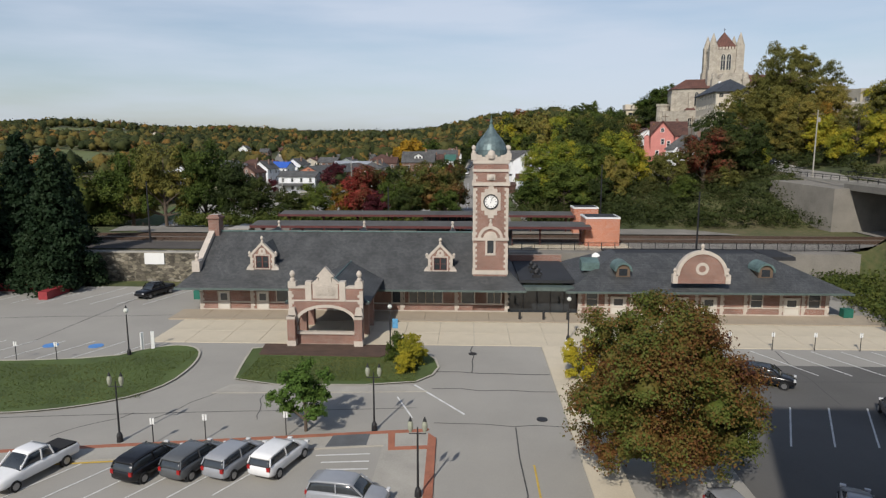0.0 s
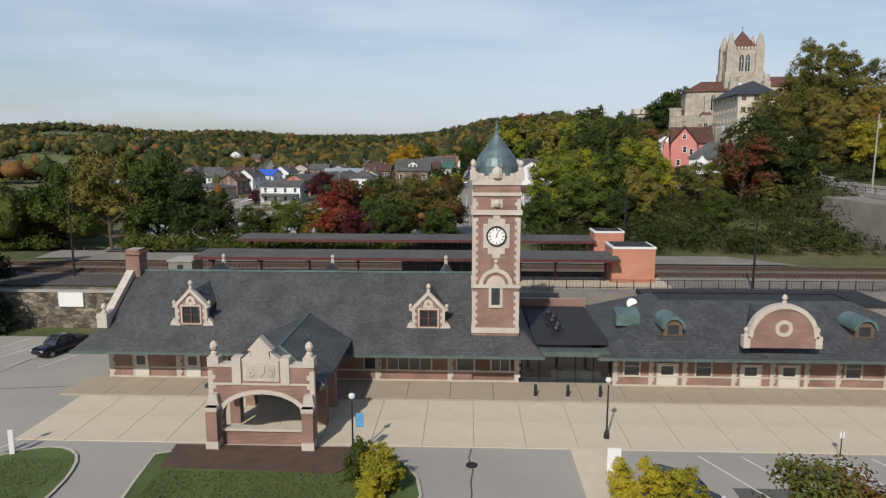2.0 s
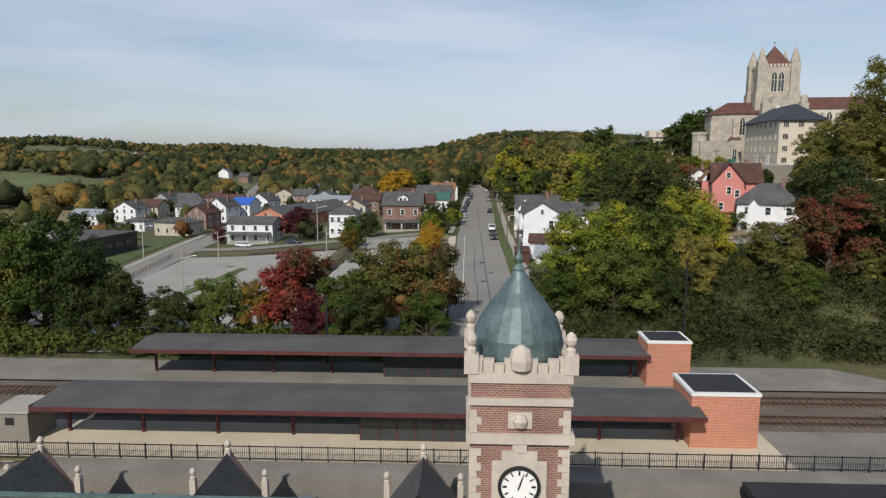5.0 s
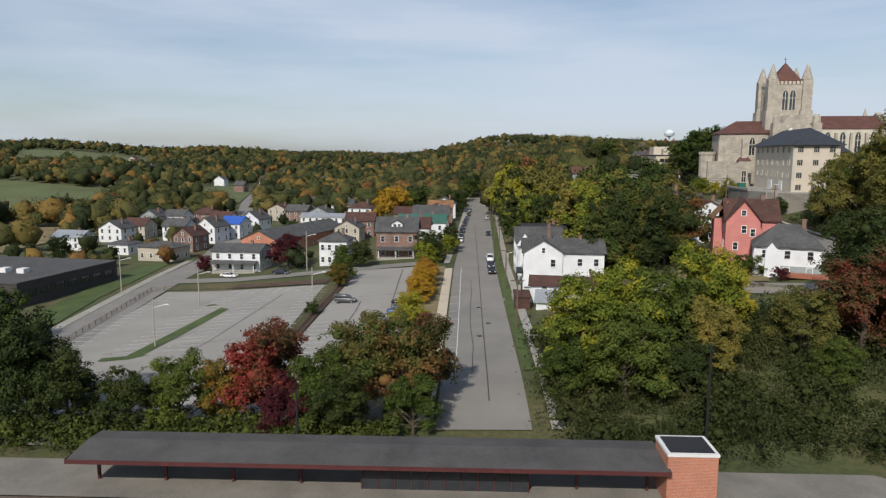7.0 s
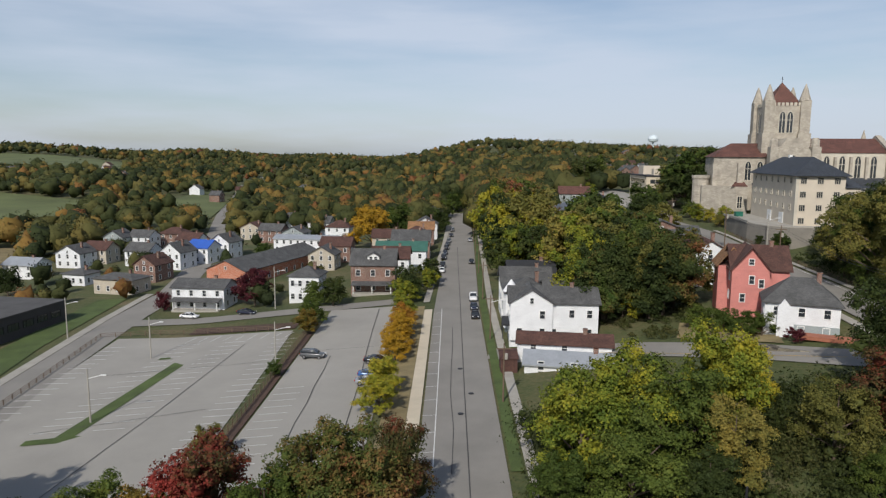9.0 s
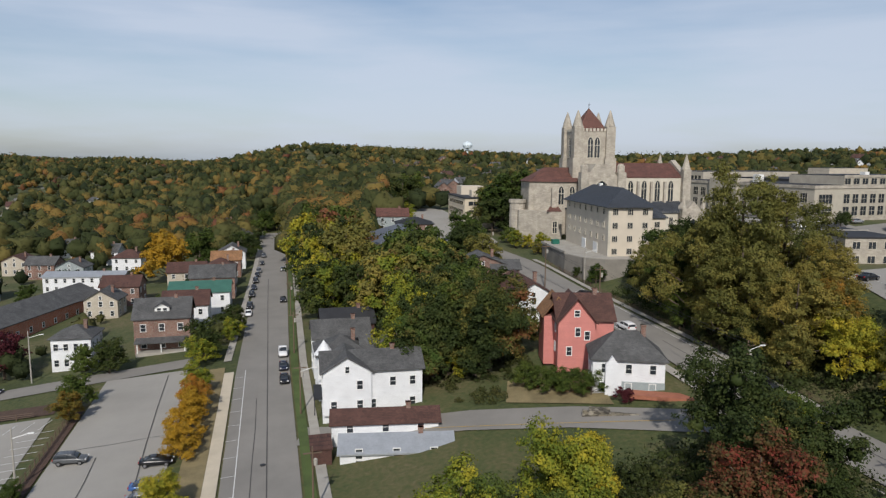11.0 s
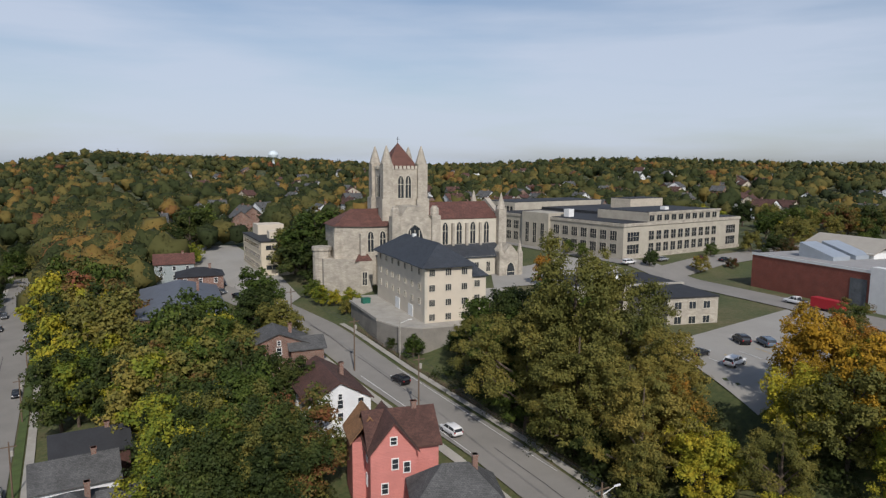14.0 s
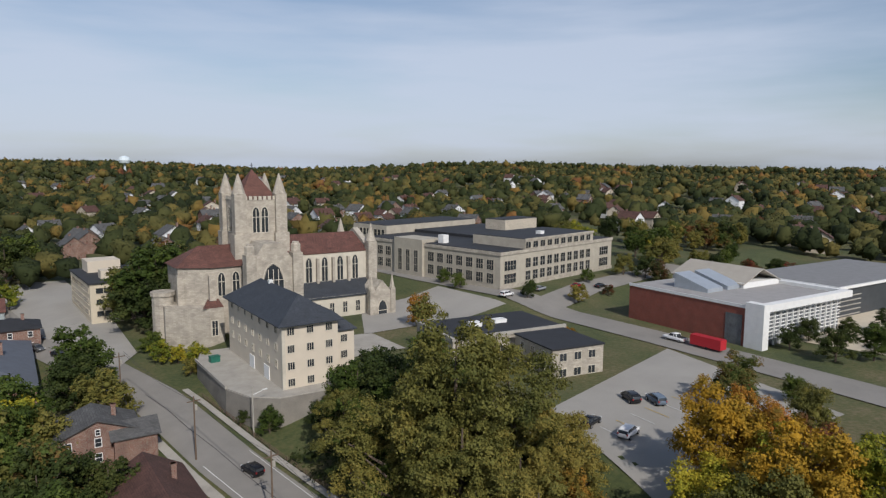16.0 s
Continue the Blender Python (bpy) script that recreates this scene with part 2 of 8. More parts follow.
rubble = rubble_wall()
siding_white = masonry("white_siding", (0.72, 0.73, 0.74), (0.75, 0.76, 0.77), (0.5, 0.5, 0.5), 8.0, 0.2, 0.012, 0.7, 0.4, vary=0.08)
siding_pink = masonry("pink_siding", (0.55, 0.2, 0.17), (0.58, 0.22, 0.19), (0.36, 0.14, 0.12), 8.0, 0.2, 0.012, 0.7, 0.4, vary=0.1)
siding_grey = masonry("grey_siding", (0.3, 0.34, 0.34), (0.33, 0.37, 0.37), (0.2, 0.22, 0.22), 8.0, 0.2, 0.012, 0.7, 0.4, vary=0.1)
siding_beige = masonry("beige_siding", (0.45, 0.4, 0.32), (0.5, 0.44, 0.35), (0.3, 0.27, 0.22), 8.0, 0.2, 0.012, 0.7, 0.4, vary=0.1)
membrane = surface("black_membrane_roof", (0.022, 0.023, 0.026), 0.75, 0, 0.35, 3, 0.3, 0.1)
canopy_roof = surface("canopy_felt", (0.075, 0.072, 0.07), 0.9, 0, 0.35, 4, 0.3, 0.15)
steel_dark = surface("dark_steel", (0.03, 0.03, 0.032), 0.5, 0.4, 0.2, 5, 1.0, 0)
steel_red = surface("maroon_steel", (0.1, 0.03, 0.028), 0.6, 0.2, 0.25, 5, 1.0, 0)
white_paint = surface("white_paint", (0.72, 0.72, 0.7), 0.6, 0, 0.08, 6, 0.8, 0.05)
door_paint = surface("cream_door", (0.55, 0.52, 0.46), 0.6, 0, 0.1, 5, 0.8, 0.05)
pane = glass("window_glass")
pane_pale = glass("pale_window_glass", (0.12, 0.13, 0.14), 0.15)
timber = surface("timber", (0.13, 0.09, 0.06), 0.85, 0, 0.3, 12, 0.8, 0.2)
bark = surface("bark", (0.1, 0.075, 0.055), 0.95, 0, 0.35, 8, 1.2, 0.5)
grass_mat = surface("mown_grass", (0.065, 0.095, 0.024), 0.95, 0, 0.4, 14, 0.22, 0.5)
mulch = surface("mulch", (0.075, 0.045, 0.032), 0.95, 0, 0.35, 14, 1.0, 0.5)
ballast = surface("ballast", (0.13, 0.105, 0.085), 0.95, 0, 0.35, 20, 0.25, 0.6)
rail_steel = surface("rail_steel", (0.12, 0.08, 0.06), 0.5, 0.6, 0.3, 6, 0.8, 0)

FOL = {
    "bank": foliage("leaf_bank", [(0.1, (0.022, 0.034, 0.009)), (0.45, (0.049, 0.069, 0.016)), (0.8, (0.098, 0.107, 0.024)), (1.0, (0.196, 0.138, 0.024))], 0.22),
    "green": foliage("leaf_green", [(0.1, (0.026, 0.042, 0.011)), (0.45, (0.052, 0.078, 0.016)), (0.8, (0.111, 0.137, 0.027)), (1.0, (0.241, 0.182, 0.027))]),
    "dark": foliage("leaf_dark", [(0.1, (0.019, 0.028, 0.010)), (0.5, (0.037, 0.053, 0.015)), (0.95, (0.082, 0.089, 0.023))]),
    "yellow": foliage("leaf_yellow", [(0.08, (0.044, 0.078, 0.015)), (0.36, (0.135, 0.165, 0.022)), (0.6, (0.288, 0.263, 0.027)), (1.0, (0.475, 0.338, 0.031))]),
    "olive": foliage("leaf_olive", [(0.1, (0.058, 0.069, 0.019)), (0.5, (0.146, 0.138, 0.035)), (0.95, (0.293, 0.216, 0.047))]),
    "red": foliage("leaf_red", [(0.1, (0.035, 0.048, 0.016)), (0.42, (0.06, 0.062, 0.021)), (0.58, (0.11, 0.048, 0.023)), (0.72, (0.18, 0.036, 0.026)), (1.0, (0.27, 0.038, 0.03))], 3.0),
    "orange": foliage("leaf_orange", [(0.1, (0.060, 0.072, 0.017)), (0.45, (0.168, 0.120, 0.024)), (0.7, (0.360, 0.156, 0.024)), (1.0, (0.456, 0.132, 0.024))]),
    "russet": foliage("leaf_russet", [(0.1, (0.045, 0.085, 0.018)), (0.4, (0.08, 0.1, 0.025)), (0.58, (0.15, 0.1, 0.032)), (0.74, (0.2, 0.075, 0.035)), (0.9, (0.13, 0.045, 0.04)), (1.0, (0.09, 0.03, 0.035))], 3.0),
    "brush": foliage("leaf_brush", [(0.05, (0.019, 0.026, 0.008)), (0.4, (0.037, 0.049, 0.014)), (0.65, (0.066, 0.066, 0.021)), (0.95, (0.118, 0.079, 0.042))], 0.12),
    "gold": foliage("leaf_gold", [(0.1, (0.132, 0.110, 0.017)), (0.5, (0.330, 0.198, 0.022)), (1.0, (0.495, 0.275, 0.022))]),
    "spruce": foliage("leaf_spruce", [(0.1, (0.007, 0.017, 0.009)), (0.5, (0.017, 0.033, 0.014)), (0.95, (0.036, 0.054, 0.022))]),
    "maroon": foliage("leaf_maroon", [(0.1, (0.030, 0.010, 0.012)), (0.5, (0.072, 0.017, 0.022)), (1.0, (0.120, 0.030, 0.036))]),
}


def wood_floor():
    """Far woods: each tree has a hue of its own, stands share a leaning, leaves vary a little."""
    m, n, l, b = nodes_of("far_woods")
    co, geo = n.new("ShaderNodeTexCoord"), n.new("ShaderNodeNewGeometry")
    own = n.new("ShaderNodeAttribute")
    own.attribute_name = "tree_hue"
    no = n.new("ShaderNodeTexNoise")
    no.inputs["Scale"].default_value, no.inputs["Detail"].default_value = 0.014, 3
    l.new(co.outputs["Object"], no.inputs["Vector"])
    prev = None
    for src, k, base in ((own.outputs["Fac"], 0.74, -0.35), (no.outputs["Fac"], 0.85, None), (geo.outputs["Random Per Island"], 0.1, None)):
        a = n.new("ShaderNodeMath")
        a.operation, a.inputs[1].default_value = "MULTIPLY_ADD", k
        l.new(src, a.inputs[0])
        if prev is None:
            a.inputs[2].default_value = base
        else:
            l.new(prev, a.inputs[2])
        prev = a.outputs[0]
    r = ramp_of(n, [(0.05, (0.018, 0.025, 0.011)), (0.3, (0.032, 0.041, 0.015)), (0.48, (0.051, 0.057, 0.02)), (0.64, (0.078, 0.076, 0.026)), (0.76, (0.125, 0.1, 0.03)), (0.86, (0.18, 0.11, 0.03)), (0.94, (0.15, 0.065, 0.028)), (1.0, (0.1, 0.042, 0.028))])
    l.new(prev, r.inputs["Fac"])
    l.new(r.outputs["Color"], b.inputs["Base Color"])
    b.inputs["Roughness"].default_value, b.inputs["Specular IOR Level"].default_value = 0.8, 0.1
    return m


far_woods_mat = wood_floor()


def ground_mat():
    """Rough grass, brush and bare soil, with pale pasture on the far slopes."""
    m, n, l, b = nodes_of("ground_cover")
    co = n.new("ShaderNodeTexCoord")
    fine, mid = n.new("ShaderNodeTexNoise"), n.new("ShaderNodeTexNoise")
    fine.inputs["Scale"].default_value, fine.inputs["Detail"].default_value = 1.3, 8
    mid.inputs["Scale"].default_value, mid.inputs["Detail"].default_value = 0.06, 5
    for q in (fine, mid):
        l.new(co.outputs["Object"], q.inputs["Vector"])
    mix = n.new("ShaderNodeMath")
    mix.operation, mix.inputs[1].default_value = "MULTIPLY_ADD", 0.4
    l.new(fine.outputs["Fac"], mix.inputs[0])
    half = n.new("ShaderNodeMath")
    half.operation, half.inputs[1].default_value = "MULTIPLY", 0.6
    l.new(mid.outputs["Fac"], half.inputs[0])
    l.new(half.outputs[0], mix.inputs[2])
    r = ramp_of(n, [(0.3, (0.03, 0.042, 0.014)), (0.45, (0.06, 0.075, 0.022)), (0.56, (0.095, 0.09, 0.035)), (0.7, (0.16, 0.125, 0.07))])
    l.new(mix.outputs[0], r.inputs["Fac"])
    l.new(r.outputs["Color"], b.inputs["Base Color"])
    b.inputs["Roughness"].default_value = 0.95
    bp = n.new("ShaderNodeBump")
    bp.inputs["Strength"].default_value, bp.inputs["Distance"].default_value = 0.6, 0.3
    l.new(fine.outputs["Fac"], bp.inputs["Height"])
    l.new(bp.outputs["Normal"], b.inputs["Normal"])
    return m


ground_cover = ground_mat()


# ---- mesh helpers ----
class Geo:
    """Collects the faces of one mesh."""

    def __init__(self):
        self.v, self.f = [], []

    def add(self, verts, faces):
        k = len(self.v)
        self.v += [tuple(p) for p in verts]
        self.f += [tuple(i + k for i in f) for f in faces]
        return self

    def box(self, x0, y0, z0, x1, y1, z1):
        return self.add([(x0, y0, z0), (x1, y0, z0), (x1, y1, z0), (x0, y1, z0), (x0, y0, z1), (x1, y0, z1), (x1, y1, z1), (x0, y1, z1)],
                        [(0, 3, 2, 1), (4, 5, 6, 7), (0, 1, 5, 4), (1, 2, 6, 5), (2, 3, 7, 6), (3, 0, 4, 7)])

    def prism(self, pts, y0, y1):
        """The outline pts (x, z), counter-clockwise seen from -y, pulled from y0 to y1."""
        n = len(pts)
        return self.add([(x, y0, z) for x, z in pts] + [(x, y1, z) for x, z in pts],
                        [tuple(range(n)), tuple(range(2 * n - 1, n - 1, -1))] + [((i + 1) % n, i, n + i, n + (i + 1) % n) for i in range(n)])

    def prism_x(self, pts, x0, x1):
        """The outline pts (y, z) pulled from x0 to x1."""
        n = len(pts)
        return self.add([(x0, y, z) for y, z in pts] + [(x1, y, z) for y, z in pts],
                        [tuple(range(n - 1, -1, -1)), tuple(range(n, 2 * n))] + [(i, (i + 1) % n, n + (i + 1) % n, n + i) for i in range(n)])

    def slab(self, pts, z0, z1):
        """The outline pts (x, y), counter-clockwise from above, pulled from z0 to z1."""
        n = len(pts)
        return self.add([(x, y, z0) for x, y in pts] + [(x, y, z1) for x, y in pts],
                        [tuple(range(n - 1, -1, -1)), tuple(range(n, 2 * n))] + [(i, (i + 1) % n, n + (i + 1) % n, n + i) for i in range(n)])

    def lathe(self, prof, cx=0, cy=0, n=10, turn=0.0):
        """The profile (radius, z) turned round the upright through (cx, cy)."""
        k = len(prof)
        vs = [(cx + r * math.cos(turn + 2 * math.pi * j / n), cy + r * math.sin(turn + 2 * math.pi * j / n), z) for r, z in prof for j in range(n)]
        fs = [(i * n + j, i * n + (j + 1) % n, (i + 1) * n + (j + 1) % n, (i + 1) * n + j) for i in range(k - 1) for j in range(n)]
        fs += [tuple(range(n - 1, -1, -1)), tuple(range((k - 1) * n, k * n))]
        return self.add(vs, fs)

    def ring(self, cx, cz, r0, r1, y0, y1, a0=0.0, a1=360.0, n=20):
        """An arch or ring in the x-z plane, between two radii."""
        full = a1 - a0 >= 359.9
        an = [radians(a0 + (a1 - a0) * i / n) for i in range(n + 1)]
        vs = [(cx + r * math.cos(a), y, cz + r * math.sin(a)) for a in an for r, y in ((r0, y0), (r1, y0), (r1, y1), (r0, y1))]
        fs = [(4 * i + j, 4 * i + (j + 1) % 4, 4 * i + 4 + (j + 1) % 4, 4 * i + 4 + j) for i in range(n) for j in range(4)]
        if not full:
            fs += [(3, 2, 1, 0), tuple(4 * n + j for j in range(4))]
        return self.add(vs, fs)

    def tube(self, p, q, r0, r1=None, n=6):
        p, q = Vector(p), Vector(q)
        r1 = r0 if r1 is None else r1
        d = (q - p).normalized()
        u = d.orthogonal().normalized()
        w = d.cross(u)
        vs = [c + (u * math.cos(2 * math.pi * j / n) + w * math.sin(2 * math.pi * j / n)) * r for c, r in ((p, r0), (q, r1)) for j in range(n)]
        return self.add(vs, [(j, (j + 1) % n, n + (j + 1) % n, n + j) for j in range(n)] + [tuple(range(n - 1, -1, -1)), tuple(range(n, 2 * n))])

    def ball(self, c, r, n=8, k=6):
        return self.lathe([(max(0.01, r * math.sin(math.pi * i / k)), c[2] - r * math.cos(math.pi * i / k)) for i in range(k + 1)], c[0], c[1], n)

    def mesh(self, name, mat, smooth=False):
        me = bpy.data.meshes.new(name)
        me.from_pydata(self.v, [], self.f)
        me.materials.append(mat)
        if smooth:
            me.polygons.foreach_set("use_smooth", [True] * len(me.polygons))
        me.update()
        return me


def part(name, geo, mat, parent=None, label="", m=None, smooth=False):
    """Links a Geo or a mesh as ONE mesh object under a thing or a part."""
    me = geo.mesh(name, mat, smooth) if isinstance(geo, Geo) else geo
    ob = new(name, me)
    if parent is not None:
        ob.parent = parent
    if m is not None:
        ob.matrix_basis = m
    if label:
        ob["label"] = label
    return ob


def thing(name, m, label, category, group="", kind=""):
    ob = new(name)
    ob.empty_display_size = 0.5
    ob.matrix_basis = m
    return tagged(ob, label, category, group, kind)


def single(name, geo, mat, label, category, group="", kind="", m=None, smooth=False):
    return tagged(part(name, geo, mat, None, "", m, smooth), label, category, group, kind)


# ---- lie of the land ----
def ss(a, b, x):
    t = np.clip((np.asarray(x, float) - a) / (b - a), 0, 1)
    return t * t * (3 - 2 * t)


def hill_road_z(y):
    return np.interp(y, [-200, 60, 120, 140, 170, 200, 260, 330, 400, 800], [6, 11, 13.2, 13.6, 14.2, 16.3, 21, 24, 26, 30])


def land(x, y):
    """Height of the ground."""
    x, y = np.asarray(x, float), np.asarray(y, float)
    road = hill_road_z(y)
    low = np.interp(x, [-160, -100, -60, -25, 0, 14], [-1, 0, 1, 3.6, 5.5, 6.3]) + np.clip(y - 180, 0, 300) * 0.012
    k = np.clip((x - 14) / 56, 0, 1)
    mid = low + (road - low) * k
    high = np.maximum(road, road + (27.5 - road) * ss(80, 110, x))
    town = np.where(x < 70, mid, high) + 3.0 * ss(243, 264, y) * ss(148, 168, x) * (1 - ss(300, 420, x))
    r = np.hypot(x, y - 100)
    town = town + (30 - town) * ss(260, 700, r) * ss(-150, 150, x)
    bank = 4.4 + (town - 4.4) * ss(125, 148, y)
    south = 4.4 * ss(97.1, 99.9, y) + (road - 0.3) * ss(57, 70, x) * (1 - ss(97, 103, y)) * ss(40, 75, y)
    z = np.where(y > 118, bank, np.maximum(south, 0))
    roll = 9 * np.sin(x / 160 + 1.3) * np.cos(y / 210) + 6 * np.sin(x / 75 + y / 110)
    far = (27 - 7 * ss(0, 400, x)) * ss(420, 1500, r) + 0.7 * roll * ss(350, 800, r) + 7 * ss(-60, -700, x) * ss(500, 1100, r) * ss(0, 300, y) + 7 * np.sin(np.arctan2(x, y - 100) * 9) * ss(900, 1700, r)
    return z + far - 40 * ss(1800, 4500, r)


def axis(lo, a, b, hi, step):
    out = list(np.arange(a, b + 0.1, step))
    s, p = step, b
    while p < hi:
        s *= 1.12
        p += s
        out.append(p)
    s, p = step, a
    while p > lo:
        s *= 1.12
        p -= s
        out.insert(0, p)
    return np.array(out)


def sheet(name, xs, ys, fn, mat):
    gx, gy = np.meshgrid(xs, ys)
    co = np.stack([gx, gy, fn(gx, gy)], -1).reshape(-1, 3)
    nx = len(xs)
    i = (np.arange(len(ys) - 1)[:, None] * nx + np.arange(nx - 1)).ravel()
    me = bpy.data.meshes.new(name)
    me.from_pydata(co.tolist(), [], np.stack([i, i + 1, i + 1 + nx, i + nx], -1).tolist())
    me.materials.append(mat)
    me.polygons.foreach_set("use_smooth", [True] * len(me.polygons))
    return new(name, me)


ground = tagged(sheet("ground", axis(-4600, -130, 250, 4600, 3.0), axis(-900, -20, 340, 4700, 3.0), lambda x, y: land(x, y) - 0.06, ground_cover),
                "rough grass, brush and soil over rolling ground", "ground", kind="structure")


def drape(name, centre, widths, mat, label, category, lift=0.06, step=3.0, side=0.0, kind="structure"):
    """A strip laid over the ground along a line of (x, y); side shifts it to its right."""
    pts = [Vector(p) for p in centre]
    line = []
    for a, b in zip(pts, pts[1:]):
        k = max(1, int((b - a).length / step))
        line += [a + (b - a) * i / k for i in range(k)]
    line.append(pts[-1])
    tot = len(line) - 1
    g = Geo()
    cols = 4
    vs, fs = [], []
    for i, p in enumerate(line):
        d = (line[min(i + 1, tot)] - line[max(i - 1, 0)]).normalized()
        rgt = Vector((d.y, -d.x))
        w = widths if isinstance(widths, (int, float)) else widths[0] + (widths[1] - widths[0]) * i / tot
        for j in range(cols + 1):
            q = p + rgt * (side + w * (j / cols - 0.5))
            vs.append((q.x, q.y, float(land(q.x, q.y)) + lift))
    for i in range(tot):
        for j in range(cols):
            a = i * (cols + 1) + j
            fs.append((a, a + 1, a + cols + 2, a + cols + 1))
    g.add(vs, fs)
    return single(name, g, mat, label, category, kind=kind, smooth=True)


def lot(name, corners, mat, label, category, lift=0.05, step=4.0, kind="structure"):
    """A four-cornered area laid over the ground."""
    a, b, c, d = [Vector(p) for p in corners]
    nu = max(1, int(max((b - a).length, (c - d).length) / step))
    nv = max(1, int(max((d - a).length, (c - b).length) / step))
    vs, fs = [], []
    for j in range(nv + 1):
        for i in range(nu + 1):
            u, v = i / nu, j / nv
            q = (a * (1 - u) + b * u) * (1 - v) + (d * (1 - u) + c * u) * v
            vs.append((q.x, q.y, float(land(q.x, q.y)) + lift))
    for j in range(nv):
        for i in range(nu):
            k = j * (nu + 1) + i
            fs.append((k, k + 1, k + nu + 2, k + nu + 1))
    return single(name, Geo().add(vs, fs), mat, label, category, kind=kind, smooth=True)

cinder = surface("cinder", (0.075, 0.066, 0.058), 0.95, 0, 0.3, 12, 0.2, 0.4)
pasture = surface("pasture_grass", (0.1, 0.12, 0.04), 0.95, 0, 0.35, 0.8, 0.02, 0.3)


dry_grass = surface("dry_grass", (0.2, 0.16, 0.08), 0.95, 0, 0.4, 6, 0.3, 0.4)
# ---- roads, lots, paving ----
lot("forecourt", [(-75, -40), (57, -40), (57, 93), (-75, 93)], asphalt_pale, "worn pale asphalt forecourt with cracks", "pavement", lift=0.02, step=6)
drape("road", [(3.2, 133), (3.2, 230), (5.5, 340), (7.2, 452)], 10.6, asphalt, "straight grey town street with parked cars", "road", 0.1)
drape("road", [(75, -60), (75.2, 170), (75, 200), (72, 235), (71, 268), (62, 330), (60, 420), (70, 620)], 9.5, asphalt, "grey hill road climbing past the church", "road", 0.12)
drape("road", [(9, 196), (20, 192.5), (34, 188), (48, 181), (62, 172), (73, 165)], 6.5, asphalt, "narrow curving grey side road", "road", 0.14, step=1.5)
drape("road", [(-62, 120), (-74, 190), (-79, 240), (-80, 270), (-95, 340), (-150, 520), (-240, 860), (-250, 980)], 8.5, asphalt, "grey road leading out to the hills", "road", 0.1)
drape("road", [(150, 90), (163.5, 172), (169, 214), (172, 246), (170.5, 300), (172, 460)], 11, asphalt, "grey town street between school, library and church", "road", 0.14, step=2)
drape("road", [(168, 251), (200, 258), (262, 262)], 9, asphalt, "grey drive beside the school lawn", "road", 0.16, step=2)
drape("road", [(-78, 234), (-56, 236), (-32, 240), (-12, 243)], 6, asphalt, "grey lane between the car park and the houses", "road", 0.12, step=2)
# base colour lowered over the whole lot to deepen the shade falling on it
lot("parking_lot", [(17.2, 12), (56.8, 12), (56.8, 61.5), (17.2, 61.5)], asphalt_shade_dark, "dark patched asphalt parking lot with white bay lines, shade put into its colour", "parking lot", lift=0.026, step=6)
lot("dry_bank", [(41, 190.5), (55, 181.5), (57, 191), (44, 198)], dry_grass, "dry tan weeds on the bank below the pink house", "bank", 0.16, 2)
lot("junction", [(70, 289), (77, 298), (81.5, 337), (63.5, 330)], asphalt_pale, "wide pale asphalt junction of the hill road", "road", 0.17, 3)
lot("junction", [(63.5, 330), (81.5, 337), (83, 398), (61, 405)], asphalt_pale, "pale asphalt yard before the white offices", "road", 0.17, 3)
lot("church_yard", [(118, 262), (163, 258), (164, 288), (136, 290)], asphalt_pale, "pale asphalt yard before the church", "parking lot", 0.1)
lot("church_walk", [(100, 250), (118, 246), (120, 262), (103, 266)], concrete_grey, "pale concrete yard beside the rectory", "pavement", 0.1)
lot("library_plaza", [(196, 150), (250, 160), (244, 196), (191, 194)], concrete, "buff paved library plaza", "plaza", 0.1)
lot("parking_lot", [(-66, 128), (-29, 128), (-33, 221), (-72, 221)], asphalt_pale, "pale asphalt parking lot with white bay lines", "parking lot", 0.08)
lot("parking_lot", [(-27.5, 135), (-8.5, 135), (-11, 238), (-27.5, 238)], asphalt_pale, "empty pale asphalt parking lot", "parking lot", 0.08)
lot("parking_lot", [(102, 174), (148, 168), (162, 208), (112, 201)], asphalt_pale, "asphalt parking lot with a few cars", "parking lot", 0.1)
lot("rail_bed", [(-400, 107), (300, 107), (300, 117.5), (-400, 117.5)], ballast, "brown ballast under the railway tracks", "ballast", 0.05, 6)
lot("platform", [(-38, 100), (25, 100), (25, 107.2), (-38, 107.2)], concrete, "worn buff concrete station platform", "platform", 0.25, 5)
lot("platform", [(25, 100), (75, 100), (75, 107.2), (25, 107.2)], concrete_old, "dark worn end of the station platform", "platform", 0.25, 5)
FIELDS = [[(-300, 378), (-200, 405), (-262, 575), (-410, 630)], [(-500, 765), (-380, 850), (-560, 1240), (-760, 1190)],
          [(-222, 585), (-143, 470), (-180, 620), (-240, 745)], [(-225, 350), (-186, 362), (-160, 318), (-160, 280)]]
lot("pasture", FIELDS[0], pasture, "open green pasture on the hillside", "field", 0.4, 12)
lot("pasture", FIELDS[1], pasture, "open green pasture on the far slope", "field", 0.4, 12)
lot("pasture", FIELDS[2], pasture, "small green pasture beside the far road", "field", 0.4, 8)
lot("stubble_field", FIELDS[3], dry_grass, "tan mown field behind the town", "field", 0.4, 8)
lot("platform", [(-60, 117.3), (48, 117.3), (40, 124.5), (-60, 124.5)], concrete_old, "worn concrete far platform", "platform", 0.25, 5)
lot("yard", [(-130, 100), (-38, 100), (-38, 107.2), (-130, 107.2)], cinder, "dark gravel yard beside the tracks", "yard", 0.08, 5)

